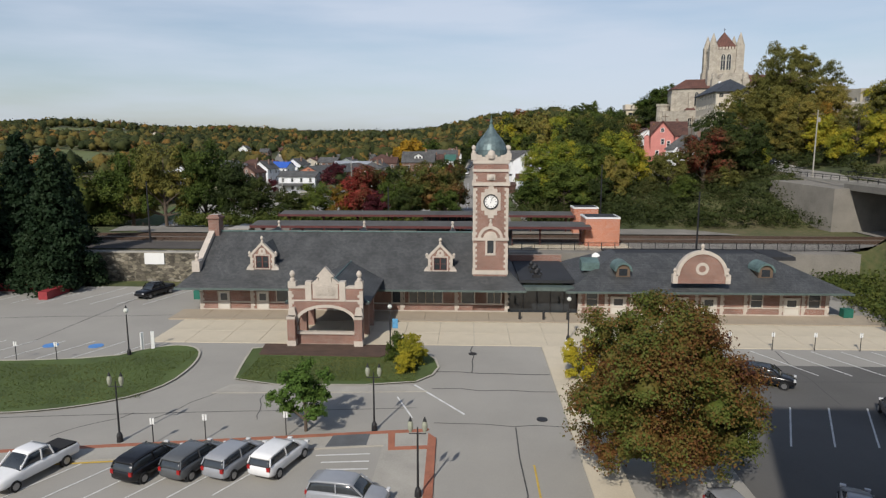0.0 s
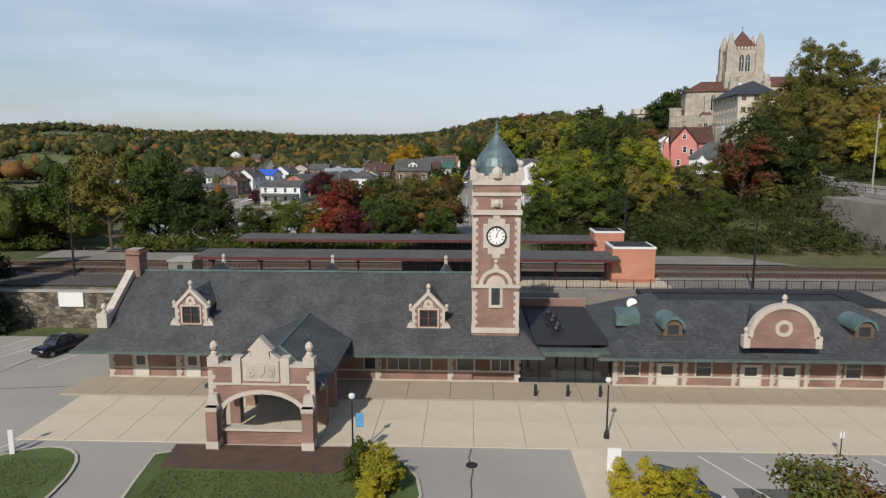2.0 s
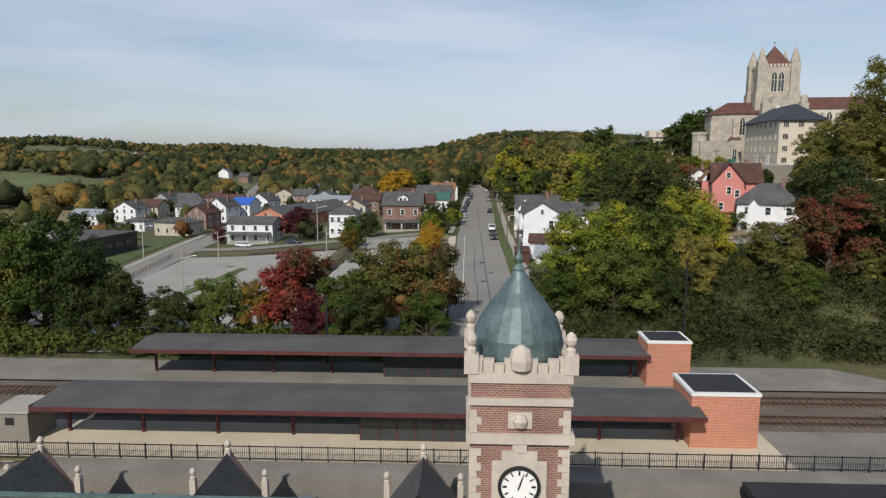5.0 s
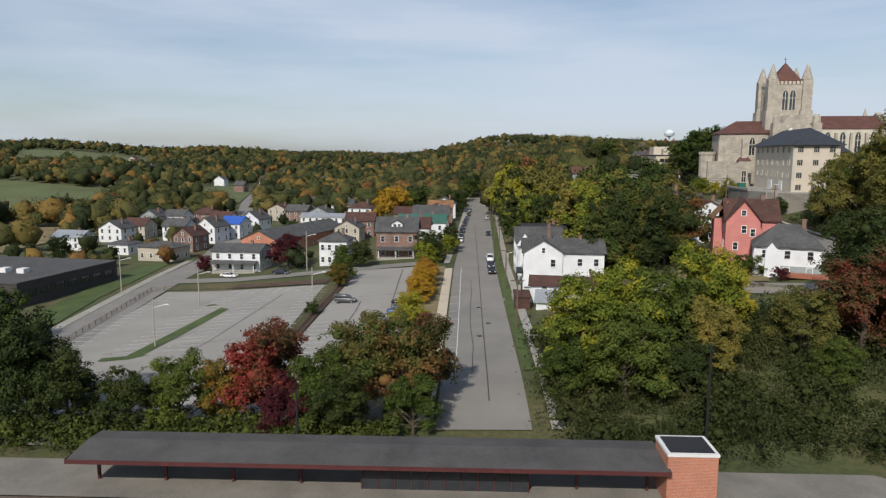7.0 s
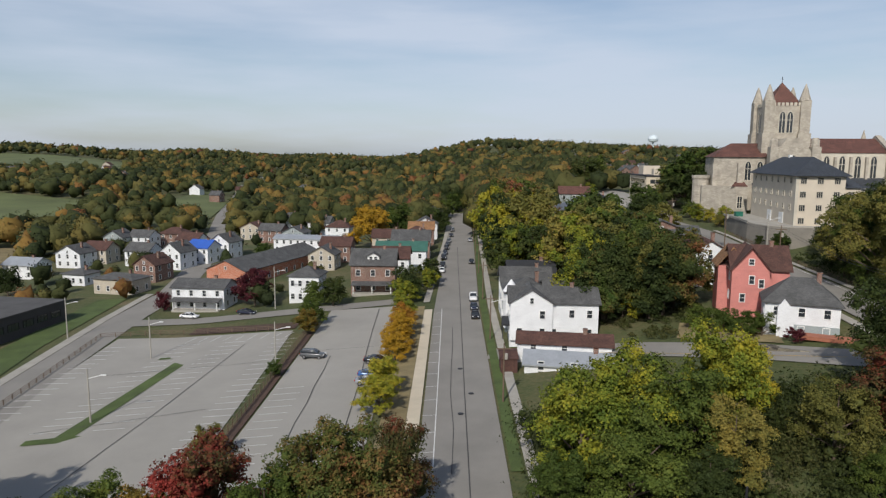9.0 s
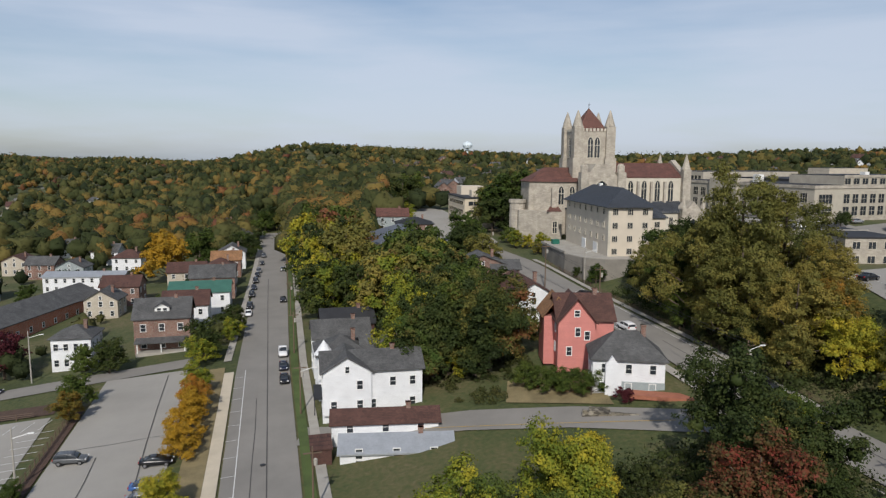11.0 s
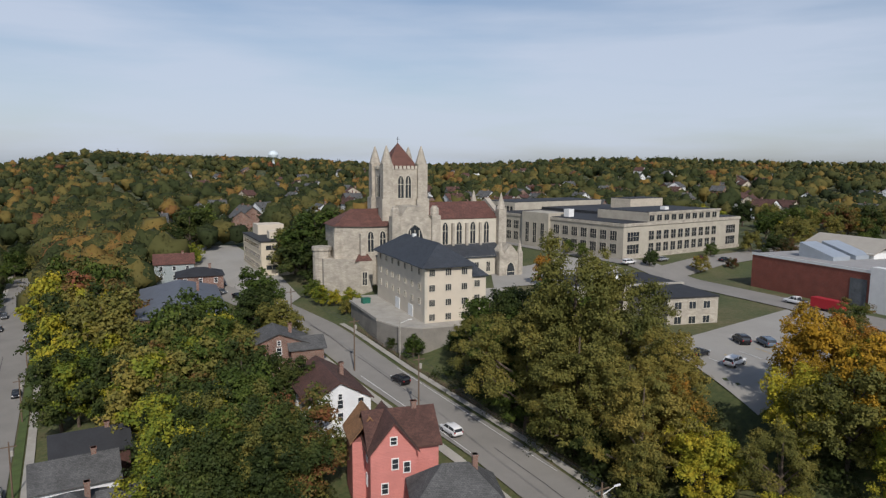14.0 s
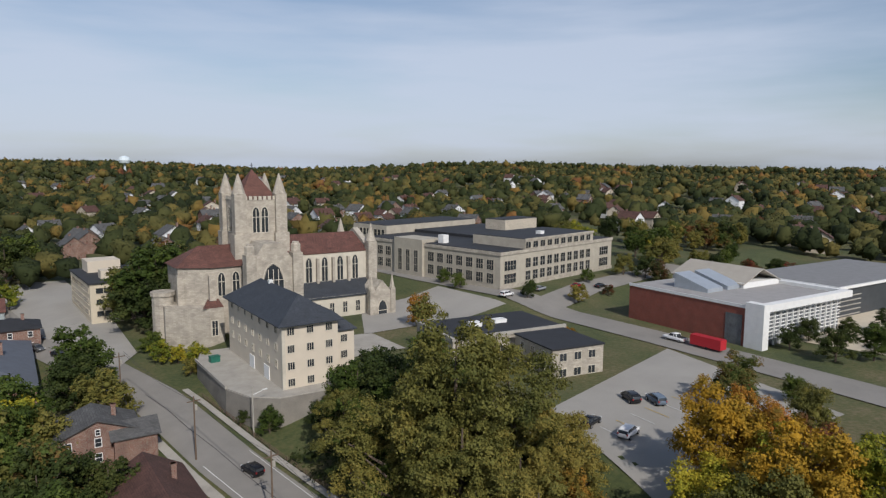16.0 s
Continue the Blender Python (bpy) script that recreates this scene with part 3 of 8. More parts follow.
# concrete apron before the station, slab by slab
apron = thing("apron", pose(0, 0, 0), "pale concrete apron of square slabs before the station", "pavement", kind="structure")
slab_mesh = Geo().box(0, 0, 0, 3.76, 4.36, 0.1).mesh("slab", concrete)
for i in range(21):
    for j in range(2):
        part("slab", slab_mesh, None, apron, m=pose(-33.5 + 3.8 * i, 66.6 + 4.4 * j, -0.02))
walkway = thing("walkway", pose(0, 0, 0), "raised buff concrete walk along the station front", "pavement", kind="structure")
walk_mesh = Geo().box(0, 0, 0, 3.76, 4.4, 0.2).mesh("slab", surface("buff_concrete", (0.36, 0.3, 0.225), 0.85, 0, 0.15, 9, 0.3, 0.1))
for i in range(22):
    part("slab", walk_mesh, None, walkway, m=pose(-35.5 + 3.8 * i, 75.45, -0.02))

# ---- the station ----
G0, G1 = 80.0, 92.5      # front and back wall of the main block
EAVE, RIDGE = 3.45, 9.2


def window_meshes(w, h, frame_mat, mull=1, bars=1, fr=0.11, deep=0.12):
    key = (round(w, 2), round(h, 2), frame_mat.name, mull, bars, fr)
    if key not in WINDOWS:
        g = Geo()
        g.box(-w / 2 - fr, -deep, -fr, -w / 2, 0.04, h + fr).box(w / 2, -deep, -fr, w / 2 + fr, 0.04, h + fr)
        g.box(-w / 2, -deep, -fr, w / 2, 0.04, 0).box(-w / 2, -deep, h, w / 2, 0.04, h + fr)
        for i in range(mull):
            x = -w / 2 + w * (i + 1) / (mull + 1)
            g.box(x - fr * 0.3, -deep * 0.6, 0, x + fr * 0.3, 0.04, h)
        for i in range(bars):
            z = h * (i + 1) / (bars + 1)
            g.box(-w / 2, -deep * 0.55, z - fr * 0.25, w / 2, 0.03, z + fr * 0.25)
        WINDOWS[key] = (g.mesh("window", frame_mat), Geo().box(-w / 2, -0.03, 0, w / 2, 0.02, h).mesh("pane", pane))
    return WINDOWS[key]


WINDOWS = {}


def window(parent, m, w, h, frame_mat, mull=0, bars=1, fr=0.11):
    a, b = window_meshes(w, h, frame_mat, mull, bars, fr)
    f = part("window", a, None, parent, m=m)
    part("pane", b, None, f)
    return f


def door(parent, m, w, h, mat, frame_mat):
    f = part("door", Geo().box(-w / 2 - 0.12, -0.12, 0, -w / 2, 0.04, h + 0.12).box(w / 2, -0.12, 0, w / 2 + 0.12, 0.04, h + 0.12).box(-w / 2, -0.12, h, w / 2, 0.04, h + 0.12), frame_mat, parent, m=m)
    part("leaf", Geo().box(-w / 2, -0.05, 0, w / 2, 0.02, h * 0.55).box(-w / 2, -0.05, h * 0.92, w / 2, 0.02, h).box(-w / 2, -0.05, h * 0.55, -w * 0.32, 0.02, h * 0.92).box(w * 0.32, -0.05, h * 0.55, w / 2, 0.02, h * 0.92), mat, f)
    part("pane", Geo().box(-w * 0.32, -0.02, h * 0.55, w * 0.32, 0.02, h * 0.92), pane, f)
    return f


def quoins(g, x, y, z0, z1, dx=1, size=(0.34, 0.5), h=0.34, proud=0.05):
    """Alternate corner stones up a front edge."""
    z, k = z0, 0
    while z + h <= z1:
        w = size[k % 2]
        a, b = (x - proud, x + w) if dx > 0 else (x - w, x + proud)
        g.box(a, y - proud, z, b, y + 0.3, z + h * 0.96)
        z += h
        k += 1


def finial(g, x, y, z, s=1.0):
    g.lathe([(0.2 * s, z), (0.2 * s, z + 0.2 * s), (0.1 * s, z + 0.28 * s), (0.2 * s, z + 0.42 * s), (0.24 * s, z + 0.58 * s), (0.16 * s, z + 0.76 * s), (0.04 * s, z + 0.86 * s)], x, y, 8)


station = thing("station", pose(0, 0, 0), "long red brick railway station with slate roof and pale stone trim", "station building")
XL, XR = -33.4, 4.9
part("wall", Geo().box(XL, G0, -0.3, 0.6, G1, EAVE).box(0.6, G0 + 0.4, -0.3, XR, G1, EAVE), brick_red, station)
base = Geo().box(XL - 0.08, G0 - 0.1, 0, XR + 0.02, G0 + 0.1, 0.28)
base.box(XL - 0.04, G0 - 0.07, 1.05, XR + 0.02, G0 + 0.05, 1.2)
for x in (XL, -27.0, -20.5, -8.3, -1.6, XR - 0.35):
    quoins(base, x, G0, 0.25, EAVE - 0.2, 1)
part("stone_trim", base, trim_stone, station)
# roof: front and back slope, skirt round the left gable
eL, eF, eB, eR = -35.4, 77.3, 94.6, 6.9
roof = Geo()
roof.add([(XL, eF, EAVE), (eR, eF, EAVE), (0.9, 86.0, RIDGE), (XL, 86.0, RIDGE), (XL, eB, EAVE), (eR, eB, EAVE)],
         [(0, 1, 2, 3), (3, 2, 5, 4), (1, 5, 2)])
roof.add([(eL, eF, EAVE), (XL, eF, EAVE), (XL, 80.4, 5.45), (eL, eB, EAVE), (XL, eB, EAVE), (XL, 91.5, 5.45)], [(0, 1, 2), (0, 2, 5, 3), (3, 5, 4)])
part("roof", roof, slate, station)
part("eave", Geo().box(eL, eF - 0.12, EAVE - 0.22, eR, eF + 0.1, EAVE + 0.02).box(eL - 0.1, eF, EAVE - 0.22, eL + 0.1, eB, EAVE + 0.02).box(eL, eF, EAVE - 0.24, eR, G0 - 0.02, EAVE - 0.2), surface("green_gutter", (0.1, 0.13, 0.12), 0.6, 0.3, 0.3, 5, 1, 0), station)
part("ridge_cap", Geo().box(XL, 85.85, RIDGE - 0.03, 0.9, 86.15, RIDGE + 0.1), copper, station)
gable = Geo().prism_x([(80.2, 5.2), (86.0, 8.9), (91.8, 5.2)], XL - 0.35, XL + 0.05)
part("gable_wall", gable, brick_red, station)
cop = Geo()
for s in (-1, 1):
    y0, y1 = 86 + s * 0.2, 86 + s * 6.2
    cop.add([(XL - 0.5, y0, 9.75), (XL + 0.25, y0, 9.75), (XL + 0.25, y1, 5.75), (XL - 0.5, y1, 5.75), (XL - 0.5, y0, 9.1), (XL + 0.25, y0, 9.1), (XL + 0.25, y1, 5.1), (XL - 0.5, y1, 5.1)],
            [(0, 1, 2, 3), (7, 6, 5, 4), (1, 5, 6, 2), (0, 3, 7, 4), (3, 2, 6, 7), (0, 4, 5, 1)])
cop.box(XL - 0.6, 79.4, 5.0, XL + 0.35, 80.3, 6.3)
finial(cop, XL - 0.1, 79.9, 6.3, 1.1)
part("coping", cop, trim_stone, station)
ch = Geo().box(XL - 0.55, 85.2, 8.6, XL + 0.85, 86.8, 10.9).box(XL - 0.7, 85.05, 10.9, XL + 1.0, 86.95, 11.15).box(XL - 0.5, 85.25, 11.15, XL + 0.8, 86.75, 11.4)
part("chimney", ch, brick_red, station)
for x, w, mull in ((-5.2, 4.0, 3), (0.0, 1.5, 0), (3.2, 1.6, 1), (-22.2, 3.0, 1), (-8.6, 1.4, 0)):
    window(station, pose(x, G0, 1.25), w, 1.75, trim_stone, mull, 0, 0.14)
for x in (-30.4, -25.5):
    door(station, pose(x, G0, 0.05), 1.3, 2.35, door_paint, trim_stone)


def dormer(parent, x, y, z, s=1.0):
    d = part("dormer", Geo().prism([(-1.75, 0), (1.75, 0), (1.75, 0.35), (1.35, 0.5), (1.35, 2.0), (0, 3.35), (-1.35, 2.0), (-1.35, 0.5), (-1.75, 0.35)], 0, 0.4), brick_red, parent, m=pose(x, y, z))
    g = Geo().box(-2.05, -0.12, -0.12, 2.05, 0.5, 0.12)
    for k in (-1, 1):
        for j, zz in enumerate(np.arange(0.15, 2.0, 0.32)):
            w = (0.42, 0.28)[j % 2]
            a, b = sorted((k * 1.5, k * (1.5 - w)))
            g.box(a, -0.08, zz, b, 0.42, zz + 0.3)
        g.add([(k * 1.75, -0.1, 1.95), (k * 1.75, 0.5, 1.95), (0, 0.5, 3.75), (0, -0.1, 3.75), (k * 1.45, -0.1, 1.85), (k * 1.45, 0.5, 1.85), (0, 0.5, 3.35), (0, -0.1, 3.35)],
              [(0, 1, 2, 3), (4, 7, 6, 5), (0, 3, 7, 4), (1, 5, 6, 2), (0, 4, 5, 1)])
        g.prism([(k * 1.35 - 0.0, 0.1), (k * 2.05, 0.1), (k * 1.95, 0.5), (k * 1.6, 0.95)] if k > 0 else [(-2.05, 0.1), (-1.35, 0.1), (-1.6, 0.95), (-1.95, 0.5)], -0.06, 0.4)
        finial(g, k * 1.65, 0.15, 1.9, 0.75)
    g.ring(0, 2.55, 0.14, 0.42, -0.1, 0.1, n=12)
    g.box(-0.5, -0.09, 2.2, 0.5, 0.1, 2.42)
    finial(g, 0, 0.15, 3.65, 0.9)
    part("stone_trim", g, trim_stone, d)
    w = window_meshes(0.66, 1.4, surface("oxblood_paint", (0.12, 0.04, 0.03), 0.6, 0, 0.2, 6, 1, 0), 0, 1, 0.09)
    for k in (-0.4, 0.4):
        q = part("window", w[0], None, d, m=pose(k, 0, 0.52))
    part("pane", Geo().box(-0.76, -0.03, 0.5, 0.76, 0.02, 1.95), pane, d)
    part("window_frame", Geo().box(-0.95, -0.1, 0.3, 0.95, 0.05, 0.48).box(-0.95, -0.1, 1.98, 0.95, 0.05, 2.15).box(-0.95, -0.1, 0.48, -0.8, 0.05, 1.98).box(0.8, -0.1, 0.48, 0.95, 0.05, 1.98), trim_stone, d)
    part("roof", Geo().add([(-1.5, 0.3, 1.85), (1.5, 0.3, 1.85), (0, 0.3, 3.4), (-1.5, 2.4, 1.85), (1.5, 2.4, 1.85), (0, 5.2, 3.4)], [(0, 2, 5, 3), (2, 1, 4, 5)]), slate, d)
    for k in (-1.35, 1.35):
        part("cheek", Geo().prism_x([(0.3, 0), (3.2, 1.95), (0.3, 1.95)], k - 0.06, k + 0.06), slate, d)
    return d


dormer(station, -25.35, 80.0, 5.0)
dormer(station, -3.4, 80.0, 4.9)
for x in (-26.5, -14.5, -2.2):
    b = part("back_gable", Geo().prism([(-2.2, 7.0), (2.2, 7.0), (0, 10.1)], 0, 0.5), brick_red, station, m=pose(x, 91.6, -0.9))
    part("roof", Geo().add([(-2.4, 0, 7.0), (2.4, 0, 7.0), (0, 0, 10.05), (0, -4.6, 10.05), (-2.4, -2.5, 7.0), (2.4, -2.5, 7.0)], [(0, 2, 3, 4), (1, 5, 3, 2), (4, 3, 5)]), slate, b)
    for k in (-2.3, 0, 2.3):
        g = Geo().box(k - 0.18, 0.0, 7.0, k + 0.18, 0.4, 10.1 if k == 0 else 8.2)
        finial(g, k, 0.2, 10.1 if k == 0 else 8.2, 0.9)
        part("finial", g, trim_stone, b)

# the clock tower
tower = thing("clock_tower", pose(2.65, 79.3, 0), "square red brick clock tower with pale quoins and copper dome", "clock tower")
TW = 2.05
part("shaft", Geo().box(-TW, 0, 3.9, TW, 4.1, 18.3), brick_red, tower)
g = Geo()
for z, p, h in ((9.15, 0.14, 0.32), (15.7, 0.2, 0.42), (17.35, 0.12, 0.3)):
    g.box(-TW - p, -p, z, TW + p, 4.1 + p, z + h)
g.box(-TW - 0.1, -0.1, 5.0, TW + 0.1, 4.2, 5.5)
for z0, z1 in ((5.5, 9.1), (9.5, 15.6), (16.15, 17.3)):
    for sx in (1, -1):
        quoins(g, -sx * TW, 0, z0, z1, sx, (0.26, 0.44), 0.33)
        quoins(g, -sx * TW, 3.85, z0, z1, sx, (0.26, 0.44), 0.33)
part("stone_trim", g, trim_stone, tower)
g = Geo().box(-TW - 0.1, -0.1, 18.3, TW + 0.1, 4.2, 18.75)
for sx in (-1, 1):
    for y in (0.15, 3.95):
        g.box(sx * TW - 0.3, y - 0.3, 18.7, sx * TW + 0.3, y + 0.3, 19.5)
        finial(g, sx * TW, y, 19.5, 1.1)
for k in range(9):
    x = -TW + 0.25 + k * (2 * TW - 0.5) / 8
    h = 0.35 + 0.3 * abs(math.cos(k * math.pi / 4))
    g.box(x - 0.24, -0.05, 18.7, x + 0.24, 0.22, 18.75 + h).box(x - 0.24, 3.88, 18.7, x + 0.24, 4.15, 18.75 + h)
    g.box(-TW - 0.05, x - 0.24 + TW, 18.7, -TW + 0.2, x + 0.24 + TW, 18.75 + h).box(TW - 0.2, x - 0.24 + TW, 18.7, TW + 0.05, x + 0.24 + TW, 18.75 + h)
g.lathe([(0.45, 18.9), (0.5, 19.3), (0.4, 19.7), (0.1, 19.9)], 0, 0.05, 10)
part("parapet", g, trim_stone, tower)
prof = [(1.86, 18.4), (1.97, 19.2), (1.95, 19.9), (1.7, 20.6), (1.25, 21.25), (0.8, 21.8), (0.42, 22.35), (0.16, 22.8)]
dome_mat = surface("streaked_copper", (0.11, 0.155, 0.16), 0.5, 0.35, 0.45, 4, 0.9, 0.1)
part("dome", Geo().lathe(prof, 0, 2.05, 24), dome_mat, tower)
part("dome_finial", Geo().lathe([(0.2, 22.5), (0.28, 22.75), (0.1, 22.95), (0.2, 23.2), (0.06, 23.5), (0.03, 24.1)], 0, 2.05, 8), copper, tower)
g = Geo()
g.box(-1.15, -0.1, 12.75, 1.15, 0.05, 14.9).box(-0.75, -0.1, 12.2, 0.75, 0.05, 12.75).box(-0.75, -0.1, 14.9, 0.75, 0.05, 15.35).box(-0.35, -0.12, 11.85, 0.35, 0.05, 12.2).box(-0.3, -0.14, 15.3, 0.3, 0.05, 15.7)
part("crest", Geo().box(-0.5, -0.1, 16.35, 0.5, 0.05, 17.05).lathe([(0.28, 16.45), (0.36, 16.7), (0.2, 16.98)], 0, -0.05, 8), trim_stone, tower)
part("clock_surround", g, trim_stone, tower)
face = part("clock_face", Geo().ring(0, 13.82, 0.0, 0.78, -0.16, -0.1, n=28), surface("clock_white", (0.8, 0.8, 0.78), 0.4, 0, 0.03, 5, 1, 0), tower, "white round clock face")
g = Geo().ring(0, 13.82, 0.76, 0.9, -0.22, -0.1, n=28)
for k in range(12):
    a = radians(30 * k)
    c, s = math.sin(a), math.cos(a)
    p0, p1 = Vector((c * 0.52, -0.17, 13.82 + s * 0.52)), Vector((c * 0.7, -0.17, 13.82 + s * 0.7))
    g.tube(p0, p1, 0.035 if k % 3 else 0.05, n=4)
g.tube((0, -0.19, 13.82), (0.2, -0.19, 14.4), 0.03, 0.02, 4).tube((0, -0.19, 13.82), (0.12, -0.19, 14.18), 0.045, 0.03, 4).tube((0, -0.19, 13.82), (-0.05, -0.19, 13.68), 0.04, 0.03, 4)
part("clock_hand", g, steel_dark, face, "dark hands, hour marks and rim")
g = Geo().box(-0.62, -0.14, 7.35, 0.62, 0.1, 7.6).box(-0.62, -0.1, 7.6, -0.38, 0.1, 9.2).box(0.38, -0.1, 7.6, 0.62, 0.1, 9.2).box(-0.62, -0.1, 9.2, 0.62, 0.1, 9.45)
g.ring(0, 9.4, 1.15, 1.5, -0.12, 0.1, 0, 180, 14).ring(0, 9.4, 0.0, 0.85, -0.1, 0.05, 0, 180, 12).box(-0.22, -0.16, 10.6, 0.22, 0.1, 11.15)
finial(g, 0, -0.02, 11.1, 0.8)
part("window_surround", g, trim_stone, tower)
part("pane", Geo().box(-0.38, -0.05, 7.6, 0.38, 0.02, 9.2), pane, tower)

# porte-cochere
porch = thing("porch", pose(-14.6, 66.2, 0), "brick carriage porch with broad arch and stepped stone parapet", "porch")
PW = 3.8
g = Geo().prism([(-PW, 0), (-2.95, 0), (-2.95, 2.4)] + [(2.95 * math.cos(math.pi - a), 2.4 + 1.65 * math.sin(a)) for a in np.linspace(0, math.pi, 15)[1:-1]] + [(2.95, 2.4), (2.95, 0), (PW, 0), (PW, 6.1), (2.0, 6.1), (2.0, 6.5), (-2.0, 6.5), (-2.0, 6.1), (-PW, 6.1)], 0, 0.7)
g.box(-2.95, 0.1, 0, 2.95, 0.6, 1.25)
part("wall", g, brick_red, porch)
for sx in (-1, 1):
    part("buttress", Geo().box(sx * 3.45 - 0.4, -0.9, 0, sx * 3.45 + 0.4, 0, 3.3), brick_red, porch)
    for y in (3.8, 7.4):
        part("pier", Geo().box(sx * 3.4 - 0.4, y, 0, sx * 3.4 + 0.4, y + 0.8, 4.5), brick_red, porch)
g = Geo()
for k in range(14):
    a0, a1 = math.pi * k / 14, math.pi * (k + 1) / 14
    pts = [(2.95 * math.cos(a0), 2.4 + 1.65 * math.sin(a0)), (3.3 * math.cos(a0), 2.4 + 1.95 * math.sin(a0)), (3.3 * math.cos(a1), 2.4 + 1.95 * math.sin(a1)), (2.95 * math.cos(a1), 2.4 + 1.65 * math.sin(a1))]
    g.prism(pts, -0.1, 0.3)
for sx in (-1, 1):
    quoins(g, sx * -3.28, -0.02, 1.3, 2.4, sx, (0.3, 0.36), 0.36, 0.06)
    g.box(sx * 3.45 - 0.45, -0.95, 0, sx * 3.45 + 0.45, 0.0, 0.75).box(sx * 3.45 - 0.45, -0.95, 3.0, sx * 3.45 + 0.45, 0.0, 3.3)
    g.prism([(sx * 3.45 - 0.42, 3.3), (sx * 3.45 + 0.42, 3.3), (sx * 3.45 + 0.3, 4.1), (sx * 3.45 - 0.3, 4.1)], -0.45, 0.05)
    quoins(g, sx * -PW, 0, 3.4, 6.0, sx, (0.3, 0.5), 0.34)
    g.box(sx * 3.45 - 0.4, -0.08, 6.05, sx * 3.45 + 0.4, 0.78, 6.75)
    finial(g, sx * 3.45, 0.35, 6.75, 1.3)
    g.box(sx * 1.75 - 0.32, -0.1, 4.75, sx * 1.75 + 0.32, 0.75, 6.75)
    g.prism([(0.7, 6.5), (1.5, 6.5), (0.7, 7.2)] if sx > 0 else [(-1.5, 6.5), (-0.7, 6.5), (-0.7, 7.2)], 0, 0.6)
    a, b = sorted((sx * 2.05, sx * 3.05))
    g.box(a, -0.05, 6.05, b, 0.75, 6.25)
g.box(-3.1, -0.06, 1.2, 3.1, 0.65, 1.4).box(-PW, -0.06, 4.7, PW, 0.5, 4.85)
g.prism([(-1.3, 5.0), (1.3, 5.0), (1.3, 6.45), (0.7, 6.6), (0.62, 7.2), (0.9, 7.3), (0, 8.3), (-0.9, 7.3), (-0.62, 7.2), (-0.7, 6.6), (-1.3, 6.45)], -0.06, 0.65)
part("stone_trim", g, trim_stone, porch)
# shield between two scrolls on a raised ground, all in one carved block
g = Geo().prism([(-1.0, 5.3), (1.0, 5.3), (1.0, 6.2), (0.55, 6.28), (0, 6.36), (-0.55, 6.28), (-1.0, 6.2)], -0.1, -0.055)
g.prism([(-0.3, 5.65), (0, 5.38), (0.3, 5.65), (0.32, 6.15), (-0.32, 6.15)], -0.18, -0.095)
for sx in (-1, 1):
    g.ring(sx * 0.66, 5.62, 0.1, 0.24, -0.16, -0.095, n=12).ring(sx * 0.64, 6.02, 0.06, 0.16, -0.15, -0.095, n=10)
    g.ring(sx * 0.66, 5.72, 0.26, 0.34, -0.14, -0.095, 40, 220, 10)
part("relief", g, surface("carved_stone", (0.44, 0.39, 0.335), 0.8, 0, 0.2, 7, 0.8, 0.2), porch, "carved stone relief panel")
part("roof", Geo().add([(-4.4, 0.7, 4.4), (4.4, 0.7, 4.4), (4.4, 15.5, 4.4), (-4.4, 15.5, 4.4), (0, 4.8, 6.1), (0, 17.0, 6.1)], [(0, 1, 4), (1, 2, 5, 4), (0, 4, 5, 3)]).box(-4.4, 0.6, 4.2, 4.4, 11, 4.4), slate, porch)
part("ridge_cap", Geo().tube((0, 4.8, 6.13), (0, 17, 6.13), 0.09).tube((-4.4, 0.7, 4.43), (0, 4.8, 6.13), 0.08).tube((4.4, 0.7, 4.43), (0, 4.8, 6.13), 0.08), copper, porch)

# glazed link and baggage wing
link = thing("entrance_link", pose(0, 0, 0), "glazed entrance link with flat black roof and parapet", "entrance hall")
part("roof", Geo().box(6.2, 79.2, 4.0, 12.8, 92.5, 4.35), membrane, link)
part("fascia", Geo().box(6.4, 77.9, 3.3, 12.6, 79.2, 3.75), surface("green_gutter", (0.1, 0.13, 0.12)), link)
part("parapet", Geo().box(4.8, 92.3, 4.0, 13.0, 92.7, 5.2), brick_red, link)
part("pane", Geo().box(5.0, 80.4, 0, 13.6, 80.5, 3.4), pane, link)
for i in range(6):
    part("mullion", Geo().box(5.1 + i * 1.66, 80.3, 0, 5.2 + i * 1.66, 80.42, 3.4), steel_dark, link)
random.seed(5)
for k in range(5):
    s = 0.35 + 0.2 * random.random()
    single("roof_unit", Geo().box(-s, -s, 0, s, s, 0.35).lathe([(s * 0.6, 0.35), (s * 0.7, 0.6), (s * 0.35, 0.85)], 0, 0, 8), steel_dark, "black covered fan on the flat roof", "roof fan", "roof fans", m=pose(8.4 + 0.35 * (k % 2), 81.2 + k * 1.5, 4.35))

